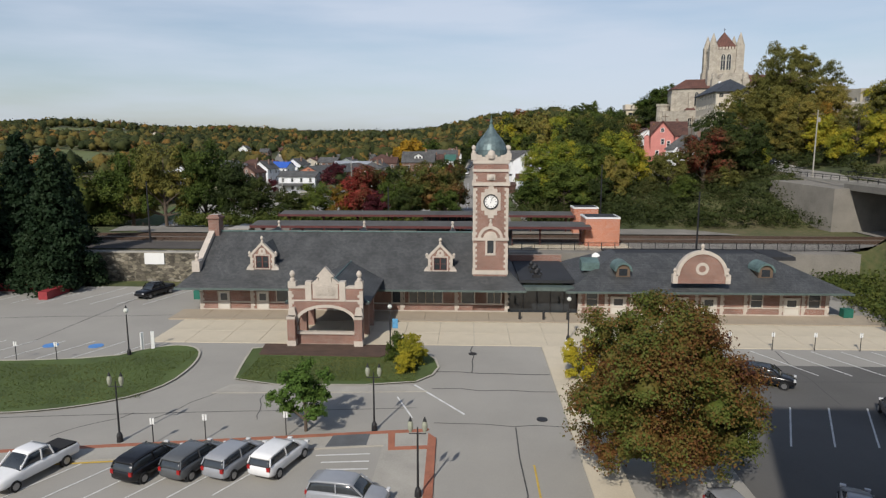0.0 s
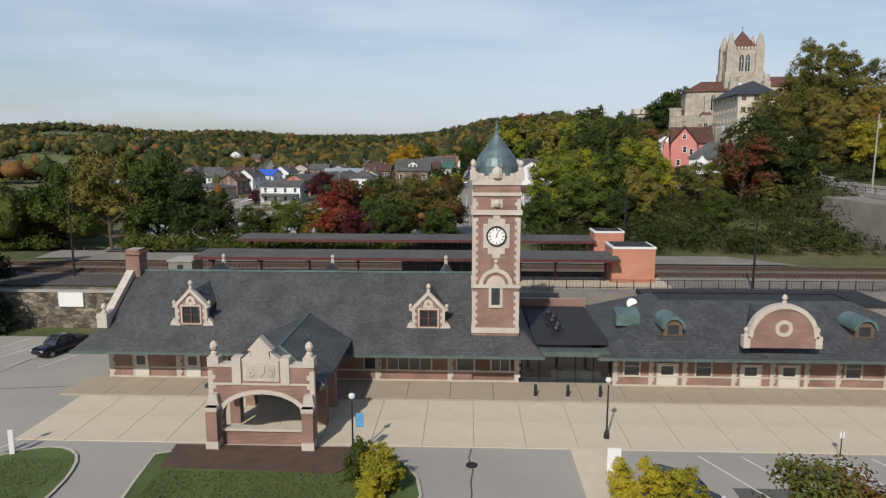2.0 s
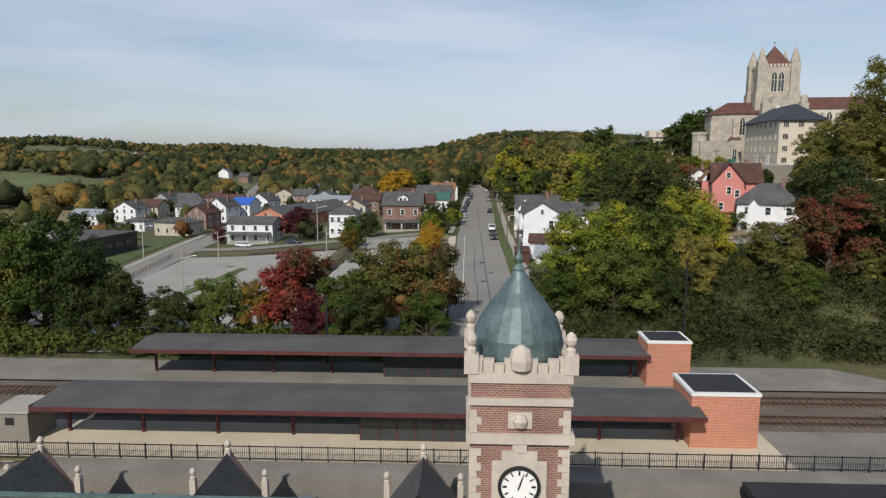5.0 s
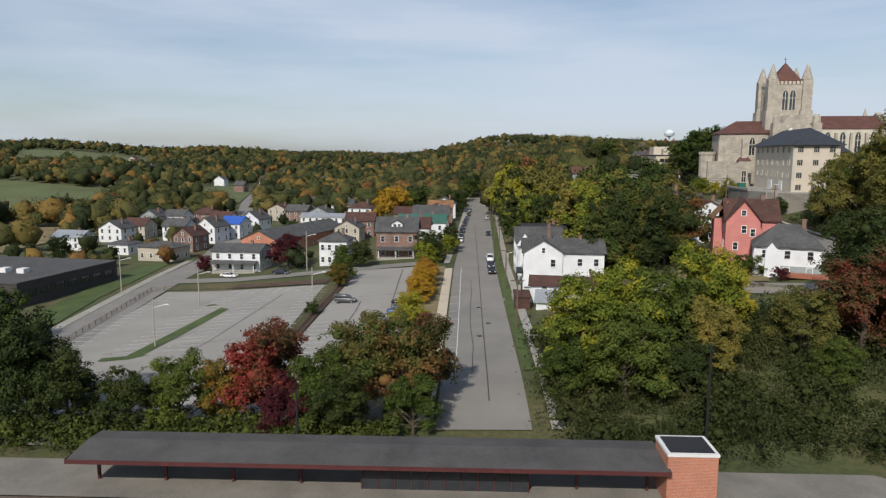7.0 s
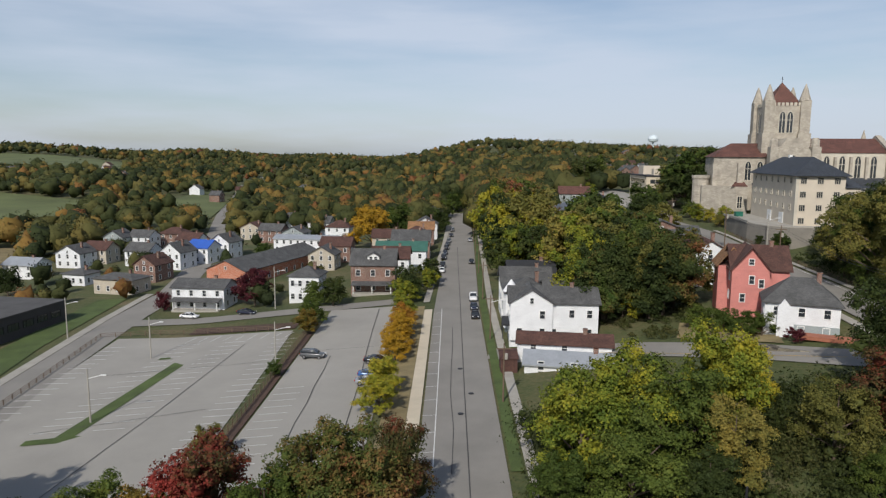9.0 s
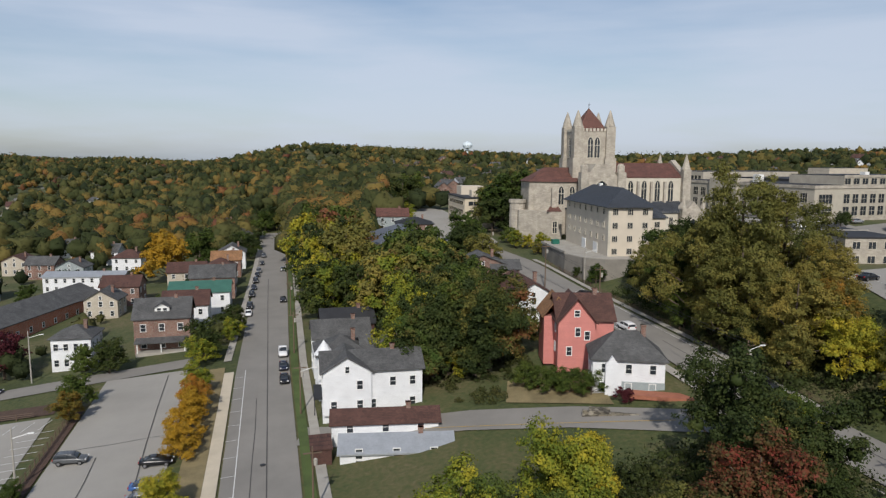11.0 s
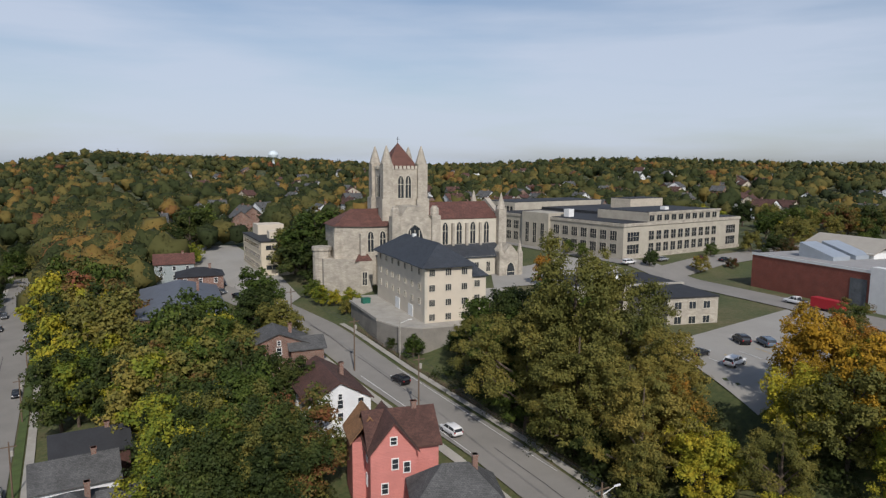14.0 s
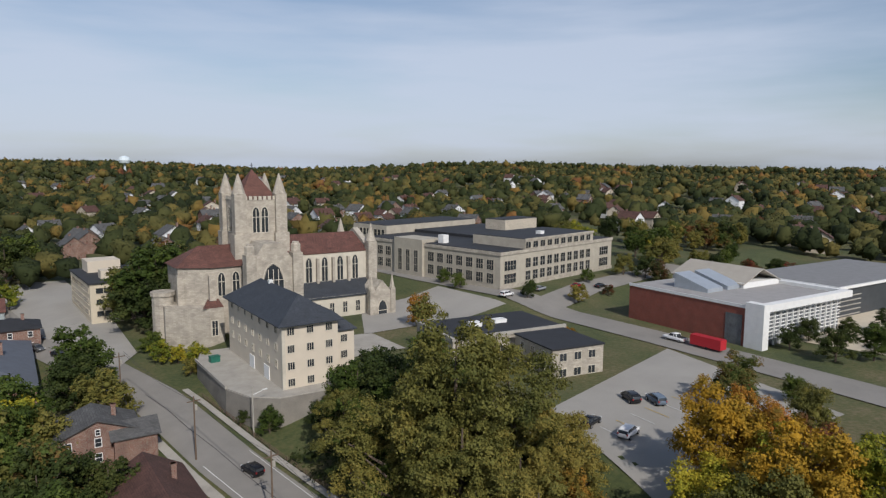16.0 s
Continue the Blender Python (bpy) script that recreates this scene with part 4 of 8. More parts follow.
wing = thing("baggage_wing", pose(0, 0, 0), "single-storey red brick station wing with hipped slate roof", "station building")
WL, WR = 13.4, 43.2
part("wall", Geo().box(WL, 79.4, -0.3, WR, 93, 3.4), brick_red, wing)
g = Geo().box(WL - 0.06, 79.3, 0, WR + 0.06, 79.5, 0.3).box(WL - 0.04, 79.34, 1.0, WR + 0.04, 79.45, 1.15)
for x in (WL, 16.6, 19.6, 24.0, 27.4, 30.4, 33.2, 37.4, 40.0, WR - 0.4):
    quoins(g, x, 79.4, 0.3, 3.2, 1, (0.3, 0.42))
part("stone_trim", g, trim_stone, wing)
part("roof", Geo().add([(11.7, 77.4, 3.4), (44.8, 77.4, 3.4), (44.8, 95, 3.4), (11.7, 95, 3.4), (19.3, 86.7, 6.5), (38.0, 86.7, 6.5), (38.0, 90, 6.5), (19.3, 90, 6.5)],
                       [(0, 1, 5, 4), (1, 2, 6, 5), (2, 3, 7, 6), (3, 0, 4, 7)]), slate, wing)
part("flat_roof", Geo().box(19.3, 86.8, 6.2, 38, 90, 6.44), membrane, wing)
part("eave", Geo().box(11.6, 77.28, 3.2, 44.9, 77.5, 3.42).box(11.6, 77.3, 3.16, 44.9, 79.38, 3.2).box(44.7, 77.3, 3.2, 44.9, 95, 3.42), MATS["green_gutter"], wing)
for x in (15.0, 21.4, 34.6, 41.4):
    window(wing, pose(x, 79.4, 1.2), 1.3, 1.7, trim_stone, 0, 1, 0.14)
for x, w in ((18.2, 1.7), (25.6, 1.7), (29.0, 1.7), (38.8, 1.7)):
    door(wing, pose(x, 79.4, 0.05), w, 2.2, door_paint, trim_stone)
ag = part("arched_gable", Geo().prism([(-3.0, 0)] + [(3.0, 0)] + [(2.7 * math.cos(a), 0.9 + 2.6 * math.sin(a)) for a in np.linspace(0, math.pi, 18)], 0, 0.5), brick_red, wing, m=pose(27.3, 77.5, 4.45))
g = Geo().ring(0, 0.9, 2.6, 3.0, -0.1, 0.6, 0, 180, 18).ring(0, 1.75, 0.42, 0.75, -0.1, 0.1, n=14)
for sx in (-1, 1):
    g.box(sx * 3.05 - 0.28, -0.1, 0, sx * 3.05 + 0.28, 0.6, 1.05)
    finial(g, sx * 3.05, 0.25, 1.05, 0.9)
finial(g, 0, 0.25, 3.85, 1.0)
part("stone_trim", g, trim_stone, ag)
part("roof", Geo().add([(2.9 * math.cos(a), 0.5, 0.9 + 2.5 * math.sin(a)) for a in np.linspace(0, math.pi, 9)] + [(0, 7.0, 2.3)], [(i + 1, i, 9) for i in range(8)]), slate, ag)
for x in (18.9, 36.0):
    d = part("dormer", Geo().box(-0.85, 0, 0, 0.85, 2.0, 0.75).ring(0, 0.75, 0, 0.85, 0, 2.4, 0, 180, 10), timber, wing, "eyebrow dormer", m=pose(x, 80.6, 4.55))
    part("roof", Geo().ring(0, 0.72, 0.85, 1.08, -0.25, 2.8, 0, 180, 10), copper, d)
    part("pane", Geo().box(-0.5, -0.04, 0.15, 0.5, 0.02, 1.0), pane, d)
part("hatch", Geo().prism_x([(82.6, 4.9), (84.4, 4.9), (84.4, 6.3), (82.6, 5.9)], 14.2, 16.4), copper, wing, "green copper roof hatch")


# ---- platform canopies ----
def canopy(x0, x1, y0, y1, z, label):
    c = thing("platform_canopy", pose(0, 0, 0), label, "canopy", "platform canopies")
    ym = y0 + (y1 - y0) * 0.62
    part("roof", Geo().prism_x([(y0, z), (ym, z + 0.35), (y1, z + 0.1), (y1, z - 0.12), (y0, z - 0.25)], x0, x1), canopy_roof, c)
    part("fascia", Geo().box(x0 - 0.05, y0 - 0.08, z - 0.35, x1, y0, z + 0.03).box(x0 - 0.08, y0, z - 0.3, x0, y1, z + 0.1), steel_red, c)
    post = Geo().box(-0.12, -0.12, 0, 0.12, 0.12, z - 4.7).add([(-0.08, -2.4, z - 4.9), (0.08, -2.4, z - 4.9), (0.08, 2.4, z - 4.9), (-0.08, 2.4, z - 4.9), (-0.08, -0.1, z - 5.9), (0.08, -0.1, z - 5.9), (0.08, 0.1, z - 5.9), (-0.08, 0.1, z - 5.9)], [(0, 1, 2, 3), (4, 7, 6, 5), (0, 4, 5, 1), (1, 5, 6, 2), (2, 6, 7, 3), (3, 7, 4, 0)]).mesh("post", steel_red)
    x = x0 + 1.2
    while x < x1 - 1:
        part("post", post, None, c, m=pose(x, (y0 + y1) / 2, 4.62))
        x += 6.3
    sh = part("shelter", Geo().box(x1 - 27, y0 + 2.2, 4.65, x1 - 12, y0 + 2.35, 7.2).box(x1 - 27, y1 - 1.5, 4.65, x1 - 12, y1 - 1.4, 7.2), pane, c, "dark glazed waiting shelter")
    for i in range(11):
        part("mullion", Geo().box(x1 - 27 + i * 1.5, y0 + 2.12, 4.65, x1 - 26.9 + i * 1.5, y0 + 2.3, 7.3), steel_red, sh)
    return c


canopy(-34, 18.8, 101.8, 108.0, 7.9, "long dark platform canopy on maroon posts")
canopy(-34, 18.8, 117.6, 123.7, 7.9, "long dark canopy over the far platform")
for x0, x1, y0, y1, z in ((18.2, 23.5, 103.7, 108.5, 9.2), (18.6, 22.9, 118.2, 122, 9.3)):
    b = thing("stair_house", pose(0, 0, 0), "plain orange brick stair house with flat roof", "stair house", "stair houses")
    part("wall", Geo().box(x0, y0, 4.4, x1, y1, z - 0.25), brick_orange, b)
    part("coping", Geo().box(x0 - 0.08, y0 - 0.08, z - 0.25, x1 + 0.08, y1 + 0.08, z), white_paint, b)
    part("roof", Geo().box(x0 + 0.25, y0 + 0.25, z, x1 - 0.25, y1 - 0.25, z + 0.05), membrane, b)
hut = thing("equipment_hut", pose(-36, 102.2, 4.6), "small grey metal equipment hut on the platform", "hut")
part("wall", Geo().box(-1.5, 0, 0, 1.5, 3.5, 2.6), concrete_old, hut)
part("roof", Geo().box(-1.65, -0.15, 2.6, 1.65, 3.65, 2.75), concrete_grey, hut)
part("vent", Geo().box(-0.35, -0.05, 1.6, 0.35, 0, 2.2), steel_dark, hut)

# stone retaining wall left of the station
wall = thing("retaining_wall", pose(0, 0, 0), "old rubble stone retaining wall with a pale coping", "retaining wall", kind="structure")
part("wall", Geo().box(-110, 97.0, -0.5, -33, 100.1, 4.3), rubble, wall)
part("coping", Geo().box(-110, 96.9, 4.3, -33, 97.8, 4.5), concrete_grey, wall)
bw = thing("platform_wall", pose(0, 0, 0), "plain concrete wall behind the station carrying the platform", "retaining wall", kind="structure")
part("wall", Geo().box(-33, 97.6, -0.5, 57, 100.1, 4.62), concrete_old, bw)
single("sign_board", Geo().box(-48.6, 96.8, 2.6, -45.6, 96.96, 4.3), white_paint, "blank white board sign on the stone wall", "sign")
# tracks
for yc in (109.8, 114.6):
    tr = thing("railway_track", pose(0, 0, 4.46), "railway track with worn steel rails on ties", "railway track", "tracks", "structure")
    for s in (-0.72, 0.72):
        part("rail", Geo().box(-300, yc + s - 0.05, 0.1, 250, yc + s + 0.05, 0.26), rail_steel, tr)
    g = Geo()
    for i in range(700):
        g.box(-230 + i * 0.62, yc - 1.3, -0.02, -230 + i * 0.62 + 0.24, yc + 1.3, 0.1)
    tagged(part("ties", g, timber, tr), kind="stuff")


# ---- houses ----
def gable_roof(g, w, d, z, rh, along, over=0.45, t=0.18):
    a, b = (w, d) if along == "y" else (d, w)
    k = rh / (a / 2)
    e = a / 2 + over
    prof = [(-e, z - k * over), (0, z + rh), (e, z - k * over), (e, z - k * over + t * 1.3), (0, z + rh + t * 1.3), (-e, z - k * over + t * 1.3)]
    for s in (0, 1):
        half = [prof[0], prof[1], prof[4], prof[5]] if s == 0 else [prof[1], prof[2], prof[3], prof[4]]
        if along == "y":
            g.prism(half, -b / 2 - over, b / 2 + over)
        else:
            g.prism_x(half, -b / 2 - over, b / 2 + over)


def hip_roof(g, w, d, z, rh, over=0.5):
    x, y = w / 2 + over, d / 2 + over
    k = max(0.0, (w - d) / 2)
    j = max(0.0, (d - w) / 2)
    g.add([(-x, -y, z), (x, -y, z), (x, y, z), (-x, y, z), (-k, -j, z + rh), (k, -j if k else -j, z + rh), (k, j, z + rh), (-k, j, z + rh)],
          [(0, 1, 5, 4), (1, 2, 6, 5), (2, 3, 7, 6), (3, 0, 4, 7), (4, 5, 6, 7), (3, 2, 1, 0)])
    g.box(-x, -y, z - 0.18, x, y, z)


def house(x, y, w, d, h, rh, form, wall, roof, label, yaw=0.0, z=None, rows=2, cols=3, side=2, chimney=True, porch=0.0, group="", trim=white_paint, win=(0.9, 1.4), category="house", skip=()):
    zb = float(land(x, y)) if z is None else z
    ob = thing("house", pose(x, y, zb, 0, 0, yaw), label, category, group)
    g = Geo()
    if form == "hip" or form == "flat":
        g.box(-w / 2, -d / 2, -2.5, w / 2, d / 2, h)
    elif form == "y":
        g.prism([(-w / 2, -2.5), (w / 2, -2.5), (w / 2, h), (0, h + rh), (-w / 2, h)], -d / 2, d / 2)
    else:
        g.prism_x([(-d / 2, -2.5), (d / 2, -2.5), (d / 2, h), (0, h + rh), (-d / 2, h)], -w / 2, w / 2)
    part("wall", g, wall, ob)
    g = Geo()
    if form == "hip":
        hip_roof(g, w, d, h, rh)
    elif form == "flat":
        g.box(-w / 2 - 0.1, -d / 2 - 0.1, h, w / 2 + 0.1, d / 2 + 0.1, h + 0.15)
    else:
        gable_roof(g, w, d, h, rh, form)
    part("roof", g, roof, ob)
    step = h / rows
    for r in range(rows):
        zz = r * step + 0.85
        for c in range(cols):
            if ("s", r, c) not in skip:
                window(ob, pose(-w / 2 + w * (c + 0.5) / cols, -d / 2, zz), *win, trim)
        for c in range(side):
            yy = -d / 2 + d * (c + 0.5) / side
            window(ob, pose(-w / 2, yy, zz, 0, 0, -90), *win, trim)
            window(ob, pose(w / 2, yy, zz, 0, 0, 90), *win, trim)
    if form == "y" and rh > 1.8:
        window(ob, pose(0, -d / 2, h + 0.2), 0.6, 0.9, trim)
    if chimney:
        part("chimney", Geo().box(w * 0.2, -0.35, h, w * 0.2 + 0.7, 0.35, h + rh + 1.0).box(w * 0.2 - 0.08, -0.43, h + rh + 0.8, w * 0.2 + 0.78, 0.43, h + rh + 1.0), brick_house, ob)
    if porch:
        p = part("porch", Geo().box(-w * 0.45, -d / 2 - porch, -1, w * 0.45, -d / 2, 0.35), concrete_grey, ob)
        part("roof", Geo().prism_x([(-d / 2 - porch - 0.3, 2.7), (-d / 2, 3.3), (-d / 2, 3.1), (-d / 2 - porch - 0.3, 2.5)], -w * 0.47, w * 0.47), roof, p)
        for k in range(3):
            xx = -w * 0.42 + k * w * 0.42
            part("post", Geo().box(xx - 0.1, -d / 2 - porch + 0.05, 0.35, xx + 0.1, -d / 2 - porch + 0.25, 2.6), trim, p)
    return ob


# white house on the street corner, with its neighbours
h = house(21.3, 203.5, 16.4, 8.2, 7.2, 2.2, "x", siding_white, shingle_grey, "large white clapboard house with grey shingle roof", -3, rows=2, cols=5, side=2, skip=(("s", 0, 1), ("s", 1, 2), ("s", 0, 3)))
part("front_gable", Geo().prism([(-3.9, 0), (3.9, 0), (3.9, 7.2), (0, 9.6), (-3.9, 7.2)], -0.5, 0.3), siding_white, h, m=pose(-4.2, -4.2, 0))
g = Geo()
gable_roof(g, 7.8, 8.0, 7.2, 2.4, "y", 0.4)
part("cross_roof", g, shingle_grey, h, m=pose(-4.2, -0.6, 0))
window(h, pose(-4.2, -4.72, 7.1), 0.6, 1.0, white_paint)
for xx, zz in ((-6.4, 1.0), (-2.2, 1.0), (-2.2, 4.3)):
    window(h, pose(xx, -4.72, zz), 0.9, 1.4, white_paint)
part("side_porch", Geo().box(-9.6, -4.0, 2.6, -8.2, 3.0, 2.85).box(-9.55, -3.9, 0, -9.4, -3.75, 2.6).box(-9.55, 2.8, 0, -9.4, 2.95, 2.6), membrane, h)
house(17.5, 214.5, 9, 9, 7.4, 2.6, "hip", siding_grey, shingle_grey, "grey sided house with a hipped grey roof", 0, cols=3)
part("turret", Geo().lathe([(1.6, 0), (1.6, 7.5), (1.8, 7.5), (0.05, 10.0)], -3.4, -3.4, 8), siding_white, bpy.data.objects["house.001"])
house(25.5, 214, 9, 8, 5.6, 2.2, "x", siding_beige, shingle_grey, "grey-roofed rear wing of weathered siding", 0, cols=2)
house(18.5, 226, 11, 8, 7.0, 2.6, "x", siding_white, shingle_grey, "white house with a wide grey roof and gable", 0, cols=3)
house(21, 237, 11, 8, 6.2, 2.4, "x", shingle_brown, membrane, "dark brown shingled house with black roof and dormers", 0, cols=2, trim=surface("grey_trim", (0.4, 0.4, 0.4)))
# house below the yellow tree
h = house(22.5, 186.2, 16, 6, 3.4, 1.5, "x", siding_white, surface("metal_roof", (0.4, 0.42, 0.44), 0.45, 0.4, 0.15, 4, 0.5, 0.05), "white house with pale metal roof behind the trees", -10, cols=3, z=4.6)
house(21.8, 191.8, 16, 4.5, 4.6, 1.3, "x", siding_white, shingle_brown, "white house with brown shingle roof on the corner", -8, cols=3, z=5.4)
single("shed", Geo().box(-1.4, -1.8, -1, 1.4, 1.8, 2.4).prism_x([(-2.0, 2.3), (2.0, 2.9), (2.0, 3.1), (-2.0, 2.5)], -1.6, 1.6), shingle_brown, "small brown-roofed lean-to beside the house", "shed", m=pose(11.6, 187, float(land(11.6, 187))))
# pink and white-green houses by the hill road
pk = house(58.0, 199.5, 9.5, 8.5, 6.8, 3.6, "x", siding_pink, shingle_brown, "tall salmon pink house with brown shingle roof", -14, z=15.7, rows=2, cols=1, side=2, chimney=True, win=(0.85, 1.5))
part("front_gable", Geo().prism([(-3.1, -2), (3.1, -2), (3.1, 6.8), (0, 10.6), (-3.1, 6.8)], -1.2, 0.2), siding_pink, pk, m=pose(-1.8, -4.2, 0))
g = Geo()
gable_roof(g, 6.2, 8.0, 6.8, 3.8, "y", 0.4)
part("cross_roof", g, shingle_brown, pk, m=pose(-1.8, -1.6, 0))
for xx, zz in ((-3.0, 0.9), (-1.6, 4.2), (0.0, 3.6), (-1.8, 7.6)):
    window(pk, pose(xx, -5.42, zz), 0.8, 1.4 if zz < 7 else 1.0, white_paint)
g = Geo()
gable_roof(g, 5.0, 6.5, 6.7, 3.2, "y", 0.3)
part("tan_roof", g, shingle_tan, pk, m=pose(-4.2, 2.2, 0))
part("side_wall", Geo().box(-6.6, -1, -2, -4.7, 4.2, 6.6), siding_pink, pk)
wh = house(60.3, 187.8, 11, 7.6, 6.0, 3.8, "hip", siding_white, shingle_grey, "white two-storey house with hipped grey roof", -22, z=12.6, rows=2, cols=3, side=3)
part("lower_wall", Geo().box(-1.0, -3.88, -2, 5.56, 3.9, 2.5), siding_grey, wh)
part("entry", Geo().prism([(-3.6, -2), (-1.6, -2), (-1.6, 5.4), (-2.6, 6.6), (-3.6, 5.4)], -4.6, -3.5), siding_white, wh)
single("patio_wall", Geo().box(-6, -1, -1.5, 6, -0.5, 0.3).box(-5, -0.4, 0, -2, 1.2, 0.25), rubble, "low stone terrace wall below the white house", "garden wall", m=pose(55, 178.5, float(land(55, 178.5)), 0, 0, -26))
single("red_bed", Geo().slab([(-5, -1.4), (5, -1.4), (4.6, 1.2), (-4.6, 1.2)], -0.4, 0.18), paint_red, "raised bed with red mulch on the terrace", "flower bed", m=pose(62, 180.5, float(land(62, 180.5)) + 0.25, 0, 0, -26))
# brick houses along the left side of the street
br = house(-19.3, 260.5, 12, 10, 7.8, 3.6, "x", brick_house, shingle_grey, "two-storey brick house with grey roof and white dormer", 0, rows=2, cols=3, side=2, porch=2.6, win=(1.1, 1.6))
d = part("dormer", Geo().prism([(-1.6, 0), (1.6, 0), (1.6, 1.5), (0, 2.4), (-1.6, 1.5)], 0, 2.5), white_paint, br, m=pose(0, -3.6, 8.4))
g = Geo()
gable_roof(g, 3.2, 2.8, 1.5, 0.95, "y", 0.25)
part("roof", g, shingle_grey, d, m=pose(0, 1.3, 0))
for k in (-0.65, 0.65):
    window(d, pose(k, 0, 0.25), 0.8, 1.1, white_paint)
house(-36.5, 253.5, 8, 8, 7.0, 2.2, "hip", siding_white, shingle_grey, "white two-storey house with banded windows", -4, rows=2, cols=4, side=3)
house(-63.8, 252, 14, 9, 5.8, 1.6, "x", siding_white, shingle_grey, "white-over-brick duplex with long porch", -4, rows=2, cols=4, porch=2.2)
part("lower_wall", Geo().box(-7.04, -4.54, -2, 7.04, 4.54, 2.7), brick_house, bpy.data.objects["house.012"]) if "house.012" in bpy.data.objects else None
lb = house(-60, 300, 14, 46, 4.6, 3.0, "y", brick_orange, shingle_grey, "long low brick building with grey gabled roof", -18, rows=1, cols=0, side=9, chimney=False, category="building")
house(-96.5, 273, 13.5, 8, 4.4, 1.4, "hip", siding_beige, shingle_grey, "low beige bungalow with grey hipped roof", -14, rows=1, cols=4)
house(-95, 291, 8, 9, 5.6, 2.8, "y", brick_house, shingle_brown, "brick house with white gable", -14)
house(-96, 313.5, 8.5, 9, 6.2, 3.2, "y", siding_white, shingle_grey, "white house with a steep front gable", -16)
house(-91, 325, 9, 8, 6.0, 2.4, "x", siding_white, surface("blue_tarp_roof", (0.03, 0.1, 0.42), 0.6, 0, 0.15, 3, 0.6, 0.05), "white house with bright blue roof", -16)
house(-86, 335, 8.5, 9, 6.6, 3.0, "y", siding_white, shingle_grey, "white gabled house with grey roof", -16)
house(-112, 321, 10, 8, 5.6, 2.6, "x", siding_white, shingle_grey, "white house with broad grey roof", -12)
house(-116, 286, 8, 7, 3.6, 1.4, "hip", siding_white, shingle_grey, "small white bungalow with hipped roof", -12, rows=1)
house(-136, 319, 10, 9, 5.2, 2.8, "y", siding_white, shingle_grey, "white house with grey gable roof", -10)
house(-131, 327, 10, 8, 5.4, 2.6, "x", siding_beige, shingle_brown, "tan house with brown roof", -10)
house(-141, 298, 12, 8, 4.6, 2.0, "x", siding_white, surface("metal_roof", (0.4, 0.42, 0.44)), "white workshop with pale roof", -10)
house(-139, 357, 9, 8, 6.0, 2.8, "y", siding_grey, shingle_grey, "grey gabled house with steep roof", -10)
house(-130, 361, 10, 8, 5.8, 2.4, "x", siding_white, shingle_grey, "white house with grey roof", -10)
house(-120, 370, 11, 8, 5.8, 2.6, "hip", brick_house, shingle_brown, "brick house with brown hipped roof", -10)
house(-41, 301, 9, 8, 5.4, 2.6, "y", siding_beige, shingle_grey, "beige house with grey gable roof", -6)
house(-39, 316, 11, 9, 6.2, 2.6, "x", brick_house, shingle_brown, "brick house with brown roof", -4)
house(-56, 345, 26, 8, 5.6, 1.2, "x", siding_white, surface("metal_roof", (0.4, 0.42, 0.44)), "row of white flats with pale roof", -8, cols=9)
house(-16, 276, 11, 10, 6.8, 2.8, "x", siding_white, shingle_brown, "white house with brown roof", 0)
house(-14, 292, 16, 11, 6.6, 2.2, "x", siding_white, surface("green_metal_roof", (0.06, 0.16, 0.12), 0.5, 0.2, 0.2, 4, 0.5, 0.05), "white house with a green metal roof", 0, cols=4)
house(-12, 310, 13, 10, 7.2, 3.0, "x", brick_house, shingle_grey, "brick house with grey roof by the street", 0)
house(-11, 328, 10, 9, 6.6, 3.0, "hip", siding_beige, shingle_brown, "tan house with brown hipped roof", 0)
house(-10, 345, 10, 9, 6.6, 2.6, "x", brick_house, shingle_tan, "brick house with tan roof", 0)
house(-9, 362, 10, 9, 6.6, 2.8, "y", siding_white, shingle_grey, "white gabled house by the street", 0)
house(-8, 412, 11, 9, 7.0, 3.4, "hip", siding_grey, shingle_grey, "large grey house with hipped roof", 0)
house(-22, 333, 12, 10, 5.8, 2.6, "x", siding_beige, shingle_brown, "tan house with brown roof", 0)
house(-16, 450, 10, 10, 7, 3, "y", siding_white, shingle_grey, "tall white gabled house", 0)
house(-84, 432, 12, 9, 5.6, 2.4, "x", siding_white, shingle_grey, "white house with grey roof", -10)
house(-91, 390, 10, 8, 5.6, 2.4, "y", siding_beige, shingle_brown, "tan gabled house with brown roof", -12)
house(-79, 379, 11, 8, 5.6, 2.6, "x", brick_house, shingle_grey, "brick house with grey roof", -12)
house(-49, 381, 11, 9, 5.8, 2.8, "hip", siding_white, shingle_brown, "white house with brown roof", -8)
house(-66, 368, 10, 8, 5.6, 2.6, "y", siding_grey, shingle_grey, "grey house with gable", -10)
house(-62, 405, 11, 9, 5.8, 2.8, "x", siding_white, shingle_grey, "white house with grey roof", -10)
house(-105, 350, 10, 8, 5.6, 2.6, "x", siding_white, shingle_brown, "white house with brown roof", -14)
# low dark building by the lower road
dk = thing("workshop", pose(-118, 225, 0.3, 0, 0, -8), "low dark brick workshop with flat roof", "building")
part("wall", Geo().box(-22, -17, -1, 22, 17, 5.6), surface("dark_panel", (0.05, 0.045, 0.045), 0.8, 0, 0.2, 5, 0.4, 0.1), dk)
part("roof", Geo().box(-22.2, -17.2, 5.6, 22.2, 17.2, 5.9), canopy_roof, dk)
for i in range(7):
    window(dk, pose(22, -13 + i * 4.4, 2.2, 0, 0, 90), 3.0, 1.6, steel_dark, 2, 0)
for i in range(3):
    part("roof_unit", Geo().box(2 + i * 5, -6, 5.9, 4 + i * 5, -4, 7.0), white_paint, dk)
